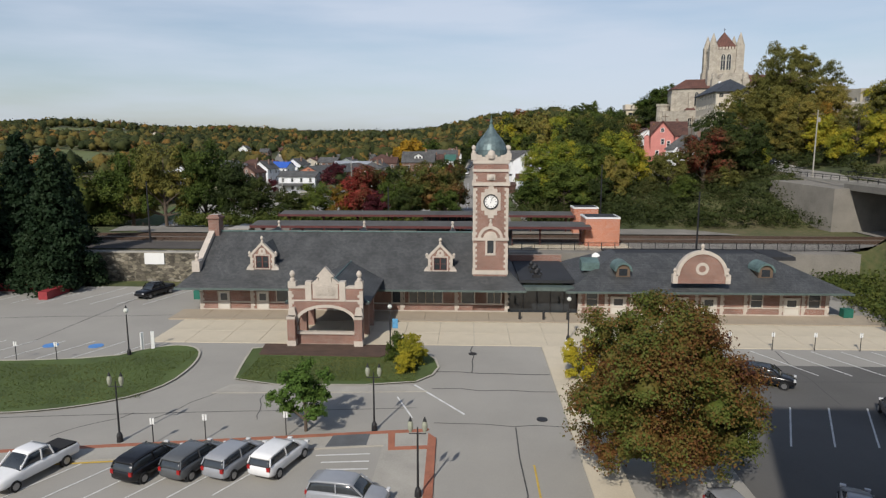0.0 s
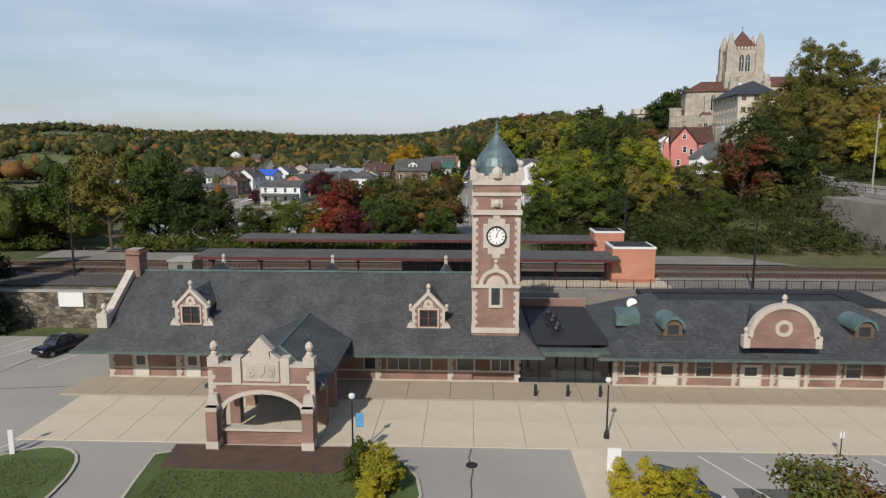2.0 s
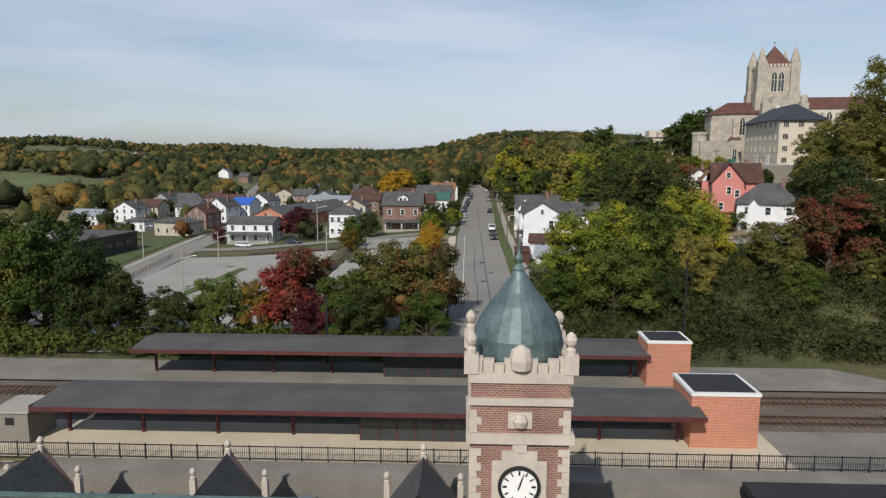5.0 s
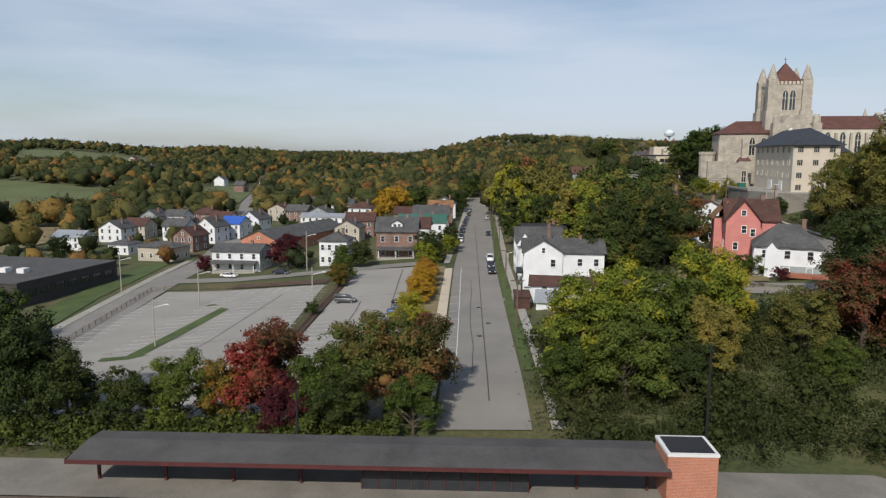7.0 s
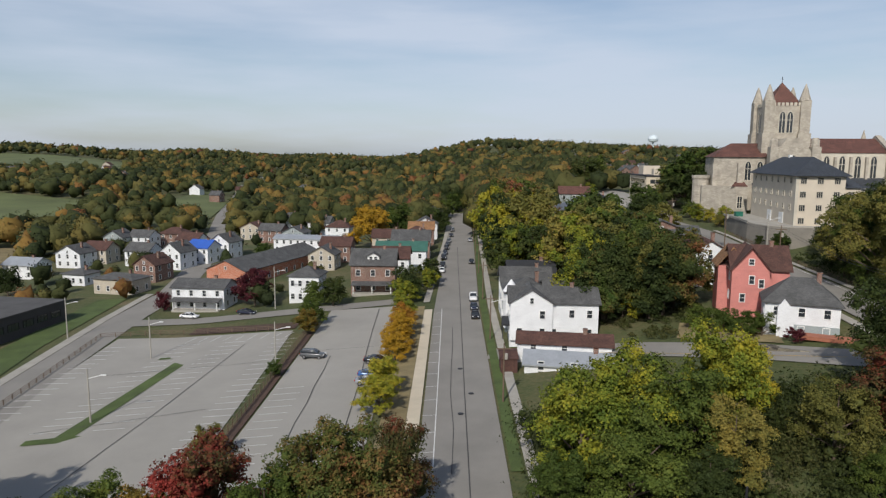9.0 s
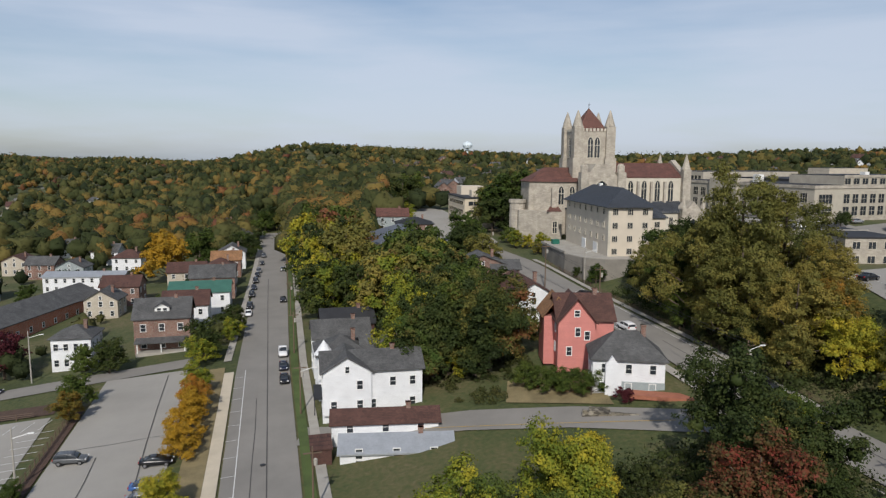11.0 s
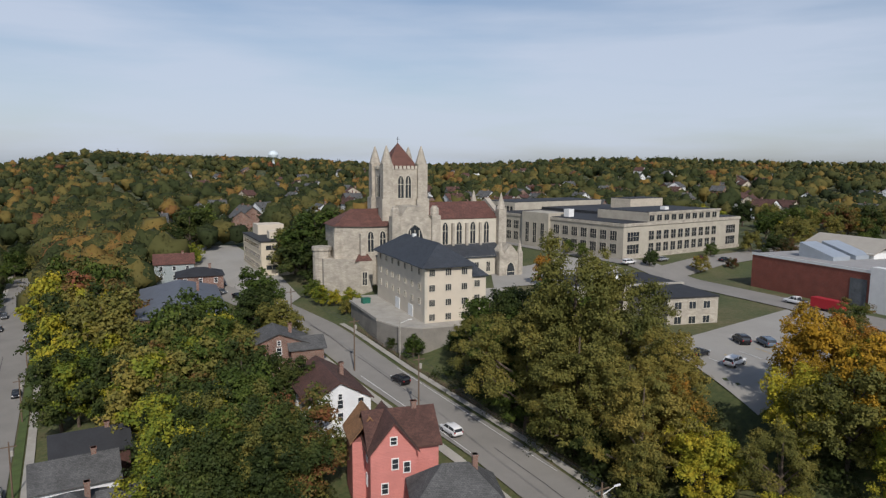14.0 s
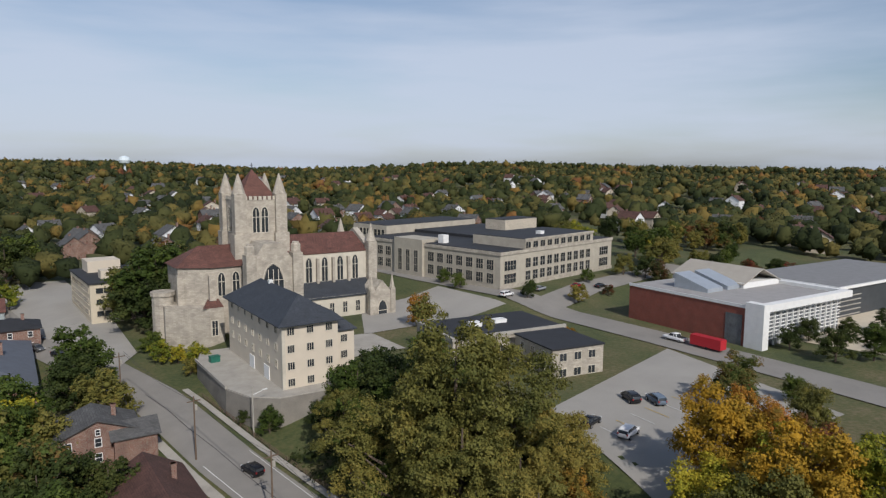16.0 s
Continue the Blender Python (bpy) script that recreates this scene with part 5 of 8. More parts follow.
# houses between the trees by the hill road
r2 = house(56.5, 253, 13, 9, 5.2, 2.6, "y", brick_house, shingle_grey, "brown brick house with grey roof and side balcony", -8, z=18.2, side=3)
g = Geo()
gable_roof(g, 7, 6, 4.6, 1.8, "x", 0.4)
part("wing_roof", g, shingle_grey, r2, m=pose(5.5, -3, 0))
part("wing_wall", Geo().box(2.2, -6, -2, 8.8, 0, 4.6), brick_house, r2)
house(57.6, 226, 10.5, 16, 4.4, 3.0, "y", siding_white, shingle_brown, "white house with long brown roof", -6, z=17.2, side=3)
house(46, 303, 20, 40, 8.0, 4.0, "hip", brick_house, surface("slate_blue_roof", (0.1, 0.11, 0.13), 0.6, 0, 0.2, 3, 0.5, 0.1), "brick hall with hipped grey roof and white vents", -8, z=16, rows=2, cols=6, side=8)
house(56, 330, 13, 10, 6, 2, "hip", brick_house, membrane, "brick house with black roof", -8, z=20.5)
house(52, 352, 12, 10, 6, 2.6, "x", siding_grey, tile_red, "house with red tiled roof", -8, z=21.5)


# ---- church ----
church = thing("church", pose(108.6, 300, 0, 0, 0, -7), "large pale stone church with square tower and red tile roofs", "church")


def pointed(g, w, z0, zs, y0, y1, t=0.3):
    """A pointed arch surround with tracery."""
    for s in (-1, 1):
        a, b = sorted((s * w / 2, s * (w / 2 + t)))
        g.box(a, y0, z0, b, y1, zs)
        pts = [(s * w / 2 * math.cos(q) , zs + w * 0.85 * math.sin(q)) for q in np.linspace(0, math.pi / 2, 6)]
        out = [(s * (w / 2 + t) * math.cos(q), zs + (w * 0.85 + t) * math.sin(q)) for q in np.linspace(0, math.pi / 2, 6)]
        for i in range(5):
            quad = [pts[i], out[i], out[i + 1], pts[i + 1]]
            g.prism(quad if s > 0 else quad[::-1], y0, y1)
    g.box(-w / 2 - t, y0, z0 - t, w / 2 + t, y1, z0)


def lancet(parent, m, w, h, lights=2):
    g = Geo()
    pointed(g, w, 0, h - w * 0.7, -0.12, 0.1, 0.16)
    for k in range(1, lights):
        x = -w / 2 + w * k / lights
        g.box(x - 0.09, -0.08, 0, x + 0.09, 0.05, h - w * 0.15)
    g.box(-w / 2, -0.07, h * 0.62, w / 2, 0.05, h * 0.62 + 0.15)
    f = part("window", g, stone_pale, parent, m=m)
    part("pane", Geo().prism([(-w / 2, 0), (w / 2, 0), (w / 2, h - w * 0.7), (w * 0.3, h - w * 0.1), (0, h + w * 0.12), (-w * 0.3, h - w * 0.1), (-w / 2, h - w * 0.7)], -0.03, 0.02), pane, f)
    return f


TB = 5.9
twr = part("tower", Geo().box(-TB, -TB, 20, TB, TB, 58.6), limestone, church)
g = Geo()
for sx in (-1, 1):
    for sy in (-1, 1):
        x, y = sx * 5.4, sy * 5.4
        g = Geo().box(x - 1.5, y - 1.5, 20, x + 1.5, y + 1.5, 60.2)
        g.box(x - 1.9, y - 1.9, 20, x + 1.9, y + 1.9, 50.0)
        g.lathe([(1.75, 60.2), (1.45, 61.2), (0.75, 63.6), (0.12, 65.4)], x, y, 8, math.pi / 8)
        part("buttress", g, limestone, twr)
g = Geo()
for k in range(-3, 4):
    for s in (-1, 1):
        part("merlon", Geo().box(k * 1.25 - 0.4, s * TB - 0.2, 58.6, k * 1.25 + 0.4, s * TB + 0.2, 59.6), stone_pale, twr)
        part("merlon", Geo().box(s * TB - 0.2, k * 1.25 - 0.4, 58.6, s * TB + 0.2, k * 1.25 + 0.4, 59.6), stone_pale, twr)
part("roof", Geo().add([(-5, -5, 58.8), (5, -5, 58.8), (5, 5, 58.8), (-5, 5, 58.8), (0, 0, 66.5)], [(0, 1, 4), (1, 2, 4), (2, 3, 4), (3, 0, 4)]), tile_red, twr)
part("cross", Geo().box(-0.06, -0.06, 66.3, 0.06, 0.06, 68.2).box(-0.4, -0.05, 67.4, 0.4, 0.05, 67.55), steel_dark, twr)
for q in range(4):
    for k in (-1.15, 1.15):
        a = radians(90 * q)
        lancet(twr, pose(0, 0, 0, 0, 0, 90 * q) @ pose(k, -TB - 0.02, 50.2), 1.75, 6.3, 2)
# nave
part("nave_wall", Geo().box(4, -9, 20, 30, 9, 43.9), stone_pale, church)
g = Geo()
gable_roof(g, 28, 18, 43.9, 4.4, "x", 0.2)
part("nave_roof", g, tile_red, church, m=pose(17.4, 0, 0))
part("west_front", Geo().prism_x([(-9.4, 20), (9.4, 20), (9.4, 44.6), (0, 49.6), (-9.4, 44.6)], 29.5, 31.2), limestone, church)
g = Geo()
for y in (-9.6, 9.6):
    part("pinnacle", Geo().box(29, y - 1.2, 20, 31.6, y + 1.2, 46.5).lathe([(1.5, 46.5), (0.9, 48.6), (0.1, 51.6)], 30.3, y, 8), limestone, church)
for i in range(5):
    lancet(church, pose(7.2 + i * 4.6, -9.02, 36.2), 1.7, 6.4, 2)
    part("buttress", Geo().box(4.6 + i * 4.6, -10.0, 20, 5.3 + i * 4.6, -9, 42.6), limestone, church)
part("aisle", Geo().box(5.5, -16, 20, 28.5, -9, 33.2), stone_pale, church)
part("aisle_roof", Geo().prism_x([(-16.4, 33.0), (-9.0, 36.2), (-9.0, 36.0), (-16.4, 32.8)], 5.2, 28.8), slate_dark, church)
for i in range(6):
    window(church, pose(7.6 + i * 3.8, -16, 28.6), 1.2, 2.8, stone_pale, 1, 1, 0.2)
pch = part("porch", Geo().prism([(-3.2, 20), (3.2, 20), (3.2, 33), (0, 36.8), (-3.2, 33)], -3, 4), limestone, church, m=pose(28.5, -16.5, 0))
lancet(pch, pose(0, -3.02, 24.5), 2.6, 6.5, 1)
for k in (-3.2, 3.2):
    part("pinnacle", Geo().box(k - 0.7, -3.3, 20, k + 0.7, -1.9, 34.5).lathe([(0.85, 34.5), (0.5, 36), (0.06, 38.4)], k, -2.6, 6), limestone, pch)
# transept
part("transept", Geo().prism([(-5.4, 20), (5.4, 20), (5.4, 43.6), (2.2, 48.2), (-2.2, 48.2), (-5.4, 43.6)], -15.2, -5), limestone, church, m=pose(-0.3, 0, 0))
lancet(church, pose(-0.3, -15.22, 33.0), 5.2, 9.4, 4)
g = Geo()
for s in (-1, 1):
    part("turret", Geo().box(s * 6 - 1.3, -16, 20, s * 6 + 1.3, -13, 45.6).lathe([(1.3, 45.6), (1.3, 47.6), (0.9, 47.9), (0.9, 48.3)], s * 6, -14.5, 8), limestone, church)
# choir and apse
part("choir", Geo().slab([(-21, -5.5), (-14, -9.5), (-5, -9.5), (-5, 9.5), (-14, 9.5), (-21, 5.5)], 20, 42.4), limestone, church)
part("choir_roof", Geo().add([(-21.6, -5.8, 42.4), (-14.2, -10.1, 42.4), (-5, -10.1, 42.4), (-5, 10.1, 42.4), (-14.2, 10.1, 42.4), (-21.6, 5.8, 42.4), (-14.6, 0, 46.9), (-5, 0, 46.9)],
                             [(0, 1, 6), (1, 2, 7, 6), (7, 3, 4, 6), (6, 4, 5), (5, 0, 6)]), tile_red, church)
for k in (-11.6, -8.0):
    lancet(church, pose(k, -9.52, 35.2), 1.7, 5.6, 2)
g = Geo()
for x, y in ((-20.6, -5.6), (-14, -9.6), (-6, -9.8)):
    part("buttress", Geo().box(x - 0.8, y - 0.8, 20, x + 0.8, y + 0.8, 40.5), limestone, church)
low = part("ambulatory", Geo().slab([(-24.5, -6), (-16, -14), (-12.5, -14), (-12.5, -9), (-22, 9), (-24.5, 6)], 20, 33.2), limestone, church)
part("roof", Geo().add([(-17.5, -13.9, 33.25), (-12.5, -13.9, 33.25), (-12.5, -9.4, 34.6), (-15.2, -9.4, 34.6)], [(0, 1, 2, 3)]), tile_red, low)
for k in (-15.2,):
    window(low, pose(k + 0.4, -14, 26.5), 1.3, 3.6, stone_pale, 1, 1, 0.25)
part("stair_tower", Geo().lathe([(2.6, 20), (2.6, 35.4), (2.9, 35.4), (2.9, 36.4)], -24, -2, 12), limestone, church)
part("sacristy", Geo().box(-10, -18.5, 20, -4.5, -9, 33.8), limestone, church)
part("sacristy_roof", Geo().box(-10.2, -18.7, 33.8, -4.3, -9, 34.2), slate_dark, church)

# rectory
rect = thing("rectory", pose(86.7, 242.5, 25.6, 0, 0, -7), "cream four-storey rectory with dark hipped slate roof", "rectory")
part("wall", Geo().box(0, 1.3, -5, 11.4, 34.4, 12.3), stucco, rect)
part("quoin", Geo().box(-0.06, 1.24, -5, 0.6, 1.9, 12.3), stone_pale, rect)
part("wing", Geo().box(11.4, 3.4, -5, 16.0, 20, 9.4), stucco, rect)
g = Geo()
hip_roof(g, 11.4, 33.1, 12.3, 4.6, 1.0)
part("roof", g, slate_dark, rect, m=pose(5.7, 17.85, 0))
g = Geo()
hip_roof(g, 6.6, 16.6, 9.4, 3.4, 0.5)
part("wing_roof", g, slate_dark, rect, m=pose(12.7, 11.7, 0))
part("roof_vent", Geo().box(5.3, 22, 16.4, 6.1, 23, 17.4), white_paint, rect)
for fl, zz in enumerate((0.4, 3.6, 6.9, 10.3)):
    for k in range(7):
        if fl == 0:
            if k in (1, 3):
                part("garage_door", Geo().box(-0.12, 4 + k * 4.4, -0.3, 0.05, 7 + k * 4.4, 2.6), white_paint, rect)
            continue
        window(rect, pose(0, 4.5 + k * 4.5, zz, 0, 0, -90), 1.0, 1.35, stone_pale, 1, 0, 0.16)
    for k in range(3):
        window(rect, pose(1.7 + k * 3.9, 1.3, zz), 1.3, 1.4, stone_pale, 2, 0, 0.14)
    if fl in (1, 2):
        window(rect, pose(13.7, 3.4, zz), 1.3, 1.4, stone_pale, 2, 0, 0.14)
terr = thing("terrace", pose(86.7, 242.5, 0, 0, 0, -7), "concrete terrace with curved retaining wall before the rectory", "terrace", kind="structure")
part("retaining_wall", Geo().slab([(-8.5, 30), (-8.8, 8), (-6.5, 1), (-2, -2.5), (8, -3), (14, 1.5), (14, 36), (-6, 37)], 15, 25.3), concrete_old, terr)
part("paving", Geo().slab([(-8.2, 30), (-8.5, 8), (-6.3, 1.3), (-1.9, -2.2), (7.9, -2.7), (13.8, 1.6), (13.8, 35.8), (-5.9, 36.8)], 25.3, 25.5), concrete_grey, terr)
part("parapet", Geo().box(-8.9, 8, 25.4, -8.6, 30, 26.0), concrete_grey, terr)
single("dumpster", Geo().box(-1, -0.7, 0, 1, 0.7, 1.2).box(-1.05, -0.75, 1.2, 1.05, 0.75, 1.35), surface("green_steel", (0.02, 0.14, 0.1), 0.5, 0.2, 0.2, 4, 1, 0), "green steel dumpster on the terrace", "dumpster", m=pose(84.5, 270, 25.5))

# school
school_stone = surface("school_stone", (0.39, 0.355, 0.29), 0.85, 0, 0.18, 6, 0.4, 0.2)
school = thing("school", pose(172.8, 269.8, 30.5, 0, 0, 4), "long pale stone school with tall banded windows", "school")
part("wall", Geo().box(0, 0, -5, 63.5, 26, 11.2), school_stone, school)
part("west_wing", Geo().box(0, 26, -5, 24, 64, 11.2), school_stone, school)
part("upper_wall", Geo().box(12, 0.1, 11.2, 51, 22, 14.4), school_stone, school)
part("north_block", Geo().box(10, 64, -5, 60, 84, 14.5), school_stone, school)
part("tower_block", Geo().box(-1.0, 33, -5, 8, 47, 12.6), school_stone, school)
part("penthouse", Geo().box(46, 36, 5, 66, 46, 16.4), siding_beige, school)
part("roof", Geo().box(0.6, 0.6, 11.2, 63, 25.8, 11.5).box(0.6, 25.8, 11.2, 23.6, 63.4, 11.5).box(23.6, 25.8, 9, 63, 63, 12.5), membrane, school)
part("upper_roof", Geo().box(12.4, 0.5, 14.4, 50.6, 21.6, 14.6).box(10.4, 64.4, 14.5, 59.6, 83.6, 14.7).box(46, 36, 16.4, 66, 46, 16.6), membrane, school)
part("cornice", Geo().box(-0.3, -0.3, 10.4, 63.8, 0, 11.4).box(-0.3, 0, 10.4, 0, 64, 11.4).box(11.8, -0.2, 13.9, 51.2, 0.1, 14.7).box(-0.3, -0.2, -4, 63.8, 0, 1.1), limestone, school)
for i in range(12):
    for zz in (1.6, 5.6):
        x = 4.6 if i == 0 else (58 if i == 11 else 13.5 + (i - 1) * 3.8)
        window(school, pose(x, -0.05, zz), 5.6 if i in (0, 11) else 2.5, 2.9, school_stone, 3 if i in (0, 11) else 1, 1, 0.16)
    if 0 < i < 11:
        window(school, pose(13.5 + (i - 1) * 3.8, 0.02, 11.7), 2.5, 1.9, school_stone, 1, 0, 0.16)
for i in range(14):
    y = 4 + i * 4.3
    if 31 < y < 48:
        continue
    for zz in (1.6, 5.8):
        window(school, pose(0, y, zz, 0, 0, -90), 2.7, 3.0, school_stone, 2, 1, 0.16)
for k in range(3):
    window(school, pose(-1.0, 36 + k * 4, 1.6, 0, 0, -90), 1.8, 7.2, school_stone, 1, 2, 0.2)
for k in range(8):
    window(school, pose(10, 66 + k * 2.2, 10.5, 0, 0, -90), 1.6, 2.4, school_stone, 0, 1)
part("roof_unit", Geo().box(4, 28, 11.4, 6.5, 30.5, 14.2), white_paint, school)
part("roof_unit", Geo().box(28, 6, 14.5, 30, 8, 15.6), white_paint, school)

# library
lib = thing("library", pose(182.6, 231.0, 25.5, 0, 0, -9), "modern red brick and white library with skylights", "library")
part("brick_wall", Geo().box(0, -33.5, -3, 1.2, 0.5, 11.0), brick_library, lib)
part("brick_return", Geo().box(1.2, -0.7, -3, 34, 0.5, 11.0), brick_library, lib)
part("panel", Geo().box(-0.08, -32.6, 0.5, 0, -28.4, 9.0), pane_pale, lib, "tall window panel by the entrance")
part("white_pier", Geo().box(-0.4, -38.0, -3, 1.8, -33.5, 12.2), white_paint, lib)
part("roof", Geo().box(0.6, -35.8, 10.6, 36, 0, 11.2), surface("pale_roof_membrane", (0.3, 0.29, 0.28), 0.8, 0, 0.12, 4, 0.4, 0.05), lib)
part("fascia", Geo().box(1.8, -37.9, 10.4, 37, -35.8, 12.0).box(35, -35.8, 10.4, 37, 0, 12.0).box(-0.15, -33.4, 10.7, 0, 0.6, 11.4), white_paint, lib)
for k in range(2):
    part("skylight", Geo().prism_x([(-19 + 0, 11.2), (-9, 11.2), (-9, 15.0), (-19, 12.2)], 6 + k * 8, 12 + k * 8), surface("skylight_metal", (0.42, 0.46, 0.5), 0.35, 0.4, 0.1, 4, 0.6, 0), lib)
g = Geo()
gable_roof(g, 16, 22, 12.2, 3.4, "y", 0.3)
part("hall_roof", g, surface("tan_roof_membrane", (0.36, 0.33, 0.28), 0.8, 0, 0.1, 4, 0.4, 0.05), lib, m=pose(27, -9, 0))
part("hall_wall", Geo().box(19.2, -20, 10, 34.8, 2, 12.6), white_paint, lib)
part("glass_front", Geo().box(2.0, -35.9, 0, 35, -35.7, 10.4), pane_pale, lib)
for i in range(14):
    part("mullion", Geo().box(2 + i * 2.4, -36.3, 0, 2.25 + i * 2.4, -35.8, 10.4), white_paint, lib)
for i in range(8):
    part("louvre", Geo().box(2, -36.25, 3.5 + i * 0.85, 35, -35.95, 3.65 + i * 0.85), white_paint, lib)
dark_wing = thing("library_wing", pose(226, 212, 26, 0, 0, -9), "long dark grey library wing with white roof edge", "building")
part("wall", Geo().box(0, -18, -3, 60, 10, 9.5), surface("charcoal_panel", (0.05, 0.055, 0.06), 0.6, 0, 0.2, 4, 0.4, 0), dark_wing)
part("fascia", Geo().box(-0.6, -18.8, 9.5, 60.5, -18.2, 10.2).box(-0.6, -18.2, 9.5, 0, 10.5, 10.2), white_paint, dark_wing)
part("roof", Geo().box(0, -18.2, 9.5, 60.5, 10.5, 10.05), surface("grey_roof_membrane", (0.2, 0.2, 0.2), 0.8, 0, 0.15, 4, 0.4, 0.05), dark_wing)
for i in range(5):
    part("louvre", Geo().box(0.4, -18.3, 2 + i * 1.3, 12, -18.02, 2.25 + i * 1.3), concrete_grey, dark_wing)

# small stone-faced offices below the church
o1 = thing("office", pose(128.5, 213, 26.8, 0, 0, -16), "two-storey pale stone office with flat dark roof", "office building")
part("wall", Geo().box(-2, -2.5, -3, 10, 11, 6.2), limestone, o1)
part("roof", Geo().box(-2.2, -2.7, 6.2, 10.2, 11.2, 6.5), membrane, o1)
for zz in (0.8, 3.9):
    for k in range(3):
        window(o1, pose(-2, 0.5 + k * 3.8, zz, 0, 0, -90), 1.0, 1.5, stone_pale, 1, 0)
    for k in range(3):
        window(o1, pose(0.4 + k * 3.4, -2.5, zz), 1.6, 1.5, stone_pale, 1, 0)
o2 = thing("office", pose(119.5, 240, 26.8, 0, 0, -14), "low pale stone building with dark flat roof and vents", "office building")
part("wall", Geo().box(0, -11, -3, 28, 6, 6.0), limestone, o2)
part("roof", Geo().box(0.5, -10.6, 6.0, 27.6, 5.6, 6.25), membrane, o2)
part("coping", Geo().box(-0.2, -11.2, 5.8, 28.2, -10.6, 6.5).box(-0.2, -10.6, 5.8, 0.5, 6.2, 6.5), concrete_grey, o2)
part("roof_unit", Geo().box(8, -4, 6.2, 11, -2, 7.2), white_paint, o2)
part("roof_unit", Geo().box(15, -3, 6.2, 18, -1, 7.0), white_paint, o2)
for k in range(6):
    window(o2, pose(2.5 + k * 4.4, -11, 2.0), 2.2, 1.7, stone_pale, 1, 0)
# white slab office beyond
of = thing("office", pose(75, 330, 24.8, 0, 0, -4), "three-storey white concrete office with strip windows", "office building")
part("wall", Geo().box(0, 0, -3, 16, 31, 10.2), concrete, of)
part("roof", Geo().box(-0.3, -0.3, 10.2, 16.3, 31.3, 10.6), membrane, of)
part("penthouse", Geo().box(3, 20, 10.6, 12, 29, 14.0).box(4, 6, 10.6, 7, 10, 13), stucco, of)
for zz in (1.2, 4.4, 7.6):
    window(of, pose(0, 15.5, zz, 0, 0, -90), 27, 1.5, concrete, 13, 0, 0.2)
    window(of, pose(8, 0, zz), 13, 1.5, concrete, 6, 0, 0.2)

# bridge carrying the hill road over the tracks
bridge = thing("bridge", pose(0, 0, 0), "grey concrete road bridge and abutment over the tracks", "bridge", kind="structure")
part("abutment", Geo().add([(66.5, 124, 3), (84, 124, 3), (84, 140, 3), (62, 140, 3), (66.5, 124, 12.3), (84, 124, 12.3), (84, 140, 12.9), (62, 140, 12.9)],
                           [(0, 3, 2, 1), (4, 5, 6, 7), (0, 1, 5, 4), (1, 2, 6, 5), (2, 3, 7, 6), (3, 0, 4, 7)]), concrete_old, bridge)
part("deck", Geo().box(69.2, 92, 12.0, 81, 126, 13.1), concrete_old, bridge)
part("pier", Geo().box(70, 105, 3, 80.5, 106, 12.0), concrete_old, bridge)
for x in (69.2, 80.7):
    part("parapet", Geo().box(x, 92, 13.1, x + 0.3, 150, 13.6), concrete_grey, bridge)
    for i in range(20):
        part("rail_post", Geo().box(x + 0.1, 92 + i * 3, 13.6, x + 0.2, 92.1 + i * 3, 14.5), steel_dark, bridge)
    part("rail", Geo().box(x + 0.1, 92, 14.4, x + 0.2, 150, 14.5).box(x + 0.1, 92, 14.0, x + 0.2, 150, 14.06), steel_dark, bridge)

house(122, 156, 13, 9, 4.6, 3.0, "x", brick_house, shingle_grey, "brick house with dark grey roof below the lot", -14, z=25.5)
house(138, 152, 12, 9, 4.6, 3.0, "y", brick_house, shingle_brown, "brick house with steep brown roof", -14, z=25.5)


# ---- trees ----
rng = np.random.default_rng(11)


def leaves(centre, normal, size, name, mat, extra=None, hue=None):
    """One mesh of many small leaves, each a three-cornered island of its own; hue: one value for each corner."""
    n = len(centre)
    t = np.cross(normal, rng.normal(size=(n, 3)))
    t /= np.linalg.norm(t, axis=1)[:, None] + 1e-9
    b = np.cross(normal, t)
    s = size[:, None] * 0.72
    v = np.stack([centre - t * s, centre + t * s * 0.55 - b * s * 0.8, centre + t * s * 0.55 + b * s * 0.8], 1).reshape(-1, 3)
    f = np.arange(3 * n).reshape(-1, 3)
    if extra is not None:
        f = np.concatenate([f, extra[1] + len(v)])
        v = np.concatenate([v, extra[0]])
    me = bpy.data.meshes.new(name)
    me.vertices.add(len(v))
    me.vertices.foreach_set("co", v.astype(np.float32).ravel())
    me.loops.add(f.size)
    me.loops.foreach_set("vertex_index", f.astype(np.int32).ravel())
    me.polygons.add(len(f))
    me.polygons.foreach_set("loop_start", (np.arange(len(f)) * 3).astype(np.int32))
    me.polygons.foreach_set("loop_total", np.full(len(f), 3, np.int32))
    me.update(calc_edges=True)
    if hue is not None:
        me.attributes.new("tree_hue", "FLOAT", "POINT").data.foreach_set("value", hue.astype(np.float32))
    me.materials.append(mat)
    return me


def ico(k=1):
    bm = bmesh.new()
    bmesh.ops.create_icosphere(bm, subdivisions=k, radius=1.0)
    v = np.array([p.co[:] for p in bm.verts])
    f = np.array([[q.index for q in p.verts] for p in bm.faces])
    bm.free()
    return v, f


ICO_V, ICO_F = ico()
ICO2_V, ICO2_F = ico(2)


def unit(n):
    d = rng.normal(size=(n, 3))
    return d / np.linalg.norm(d, axis=1)[:, None]


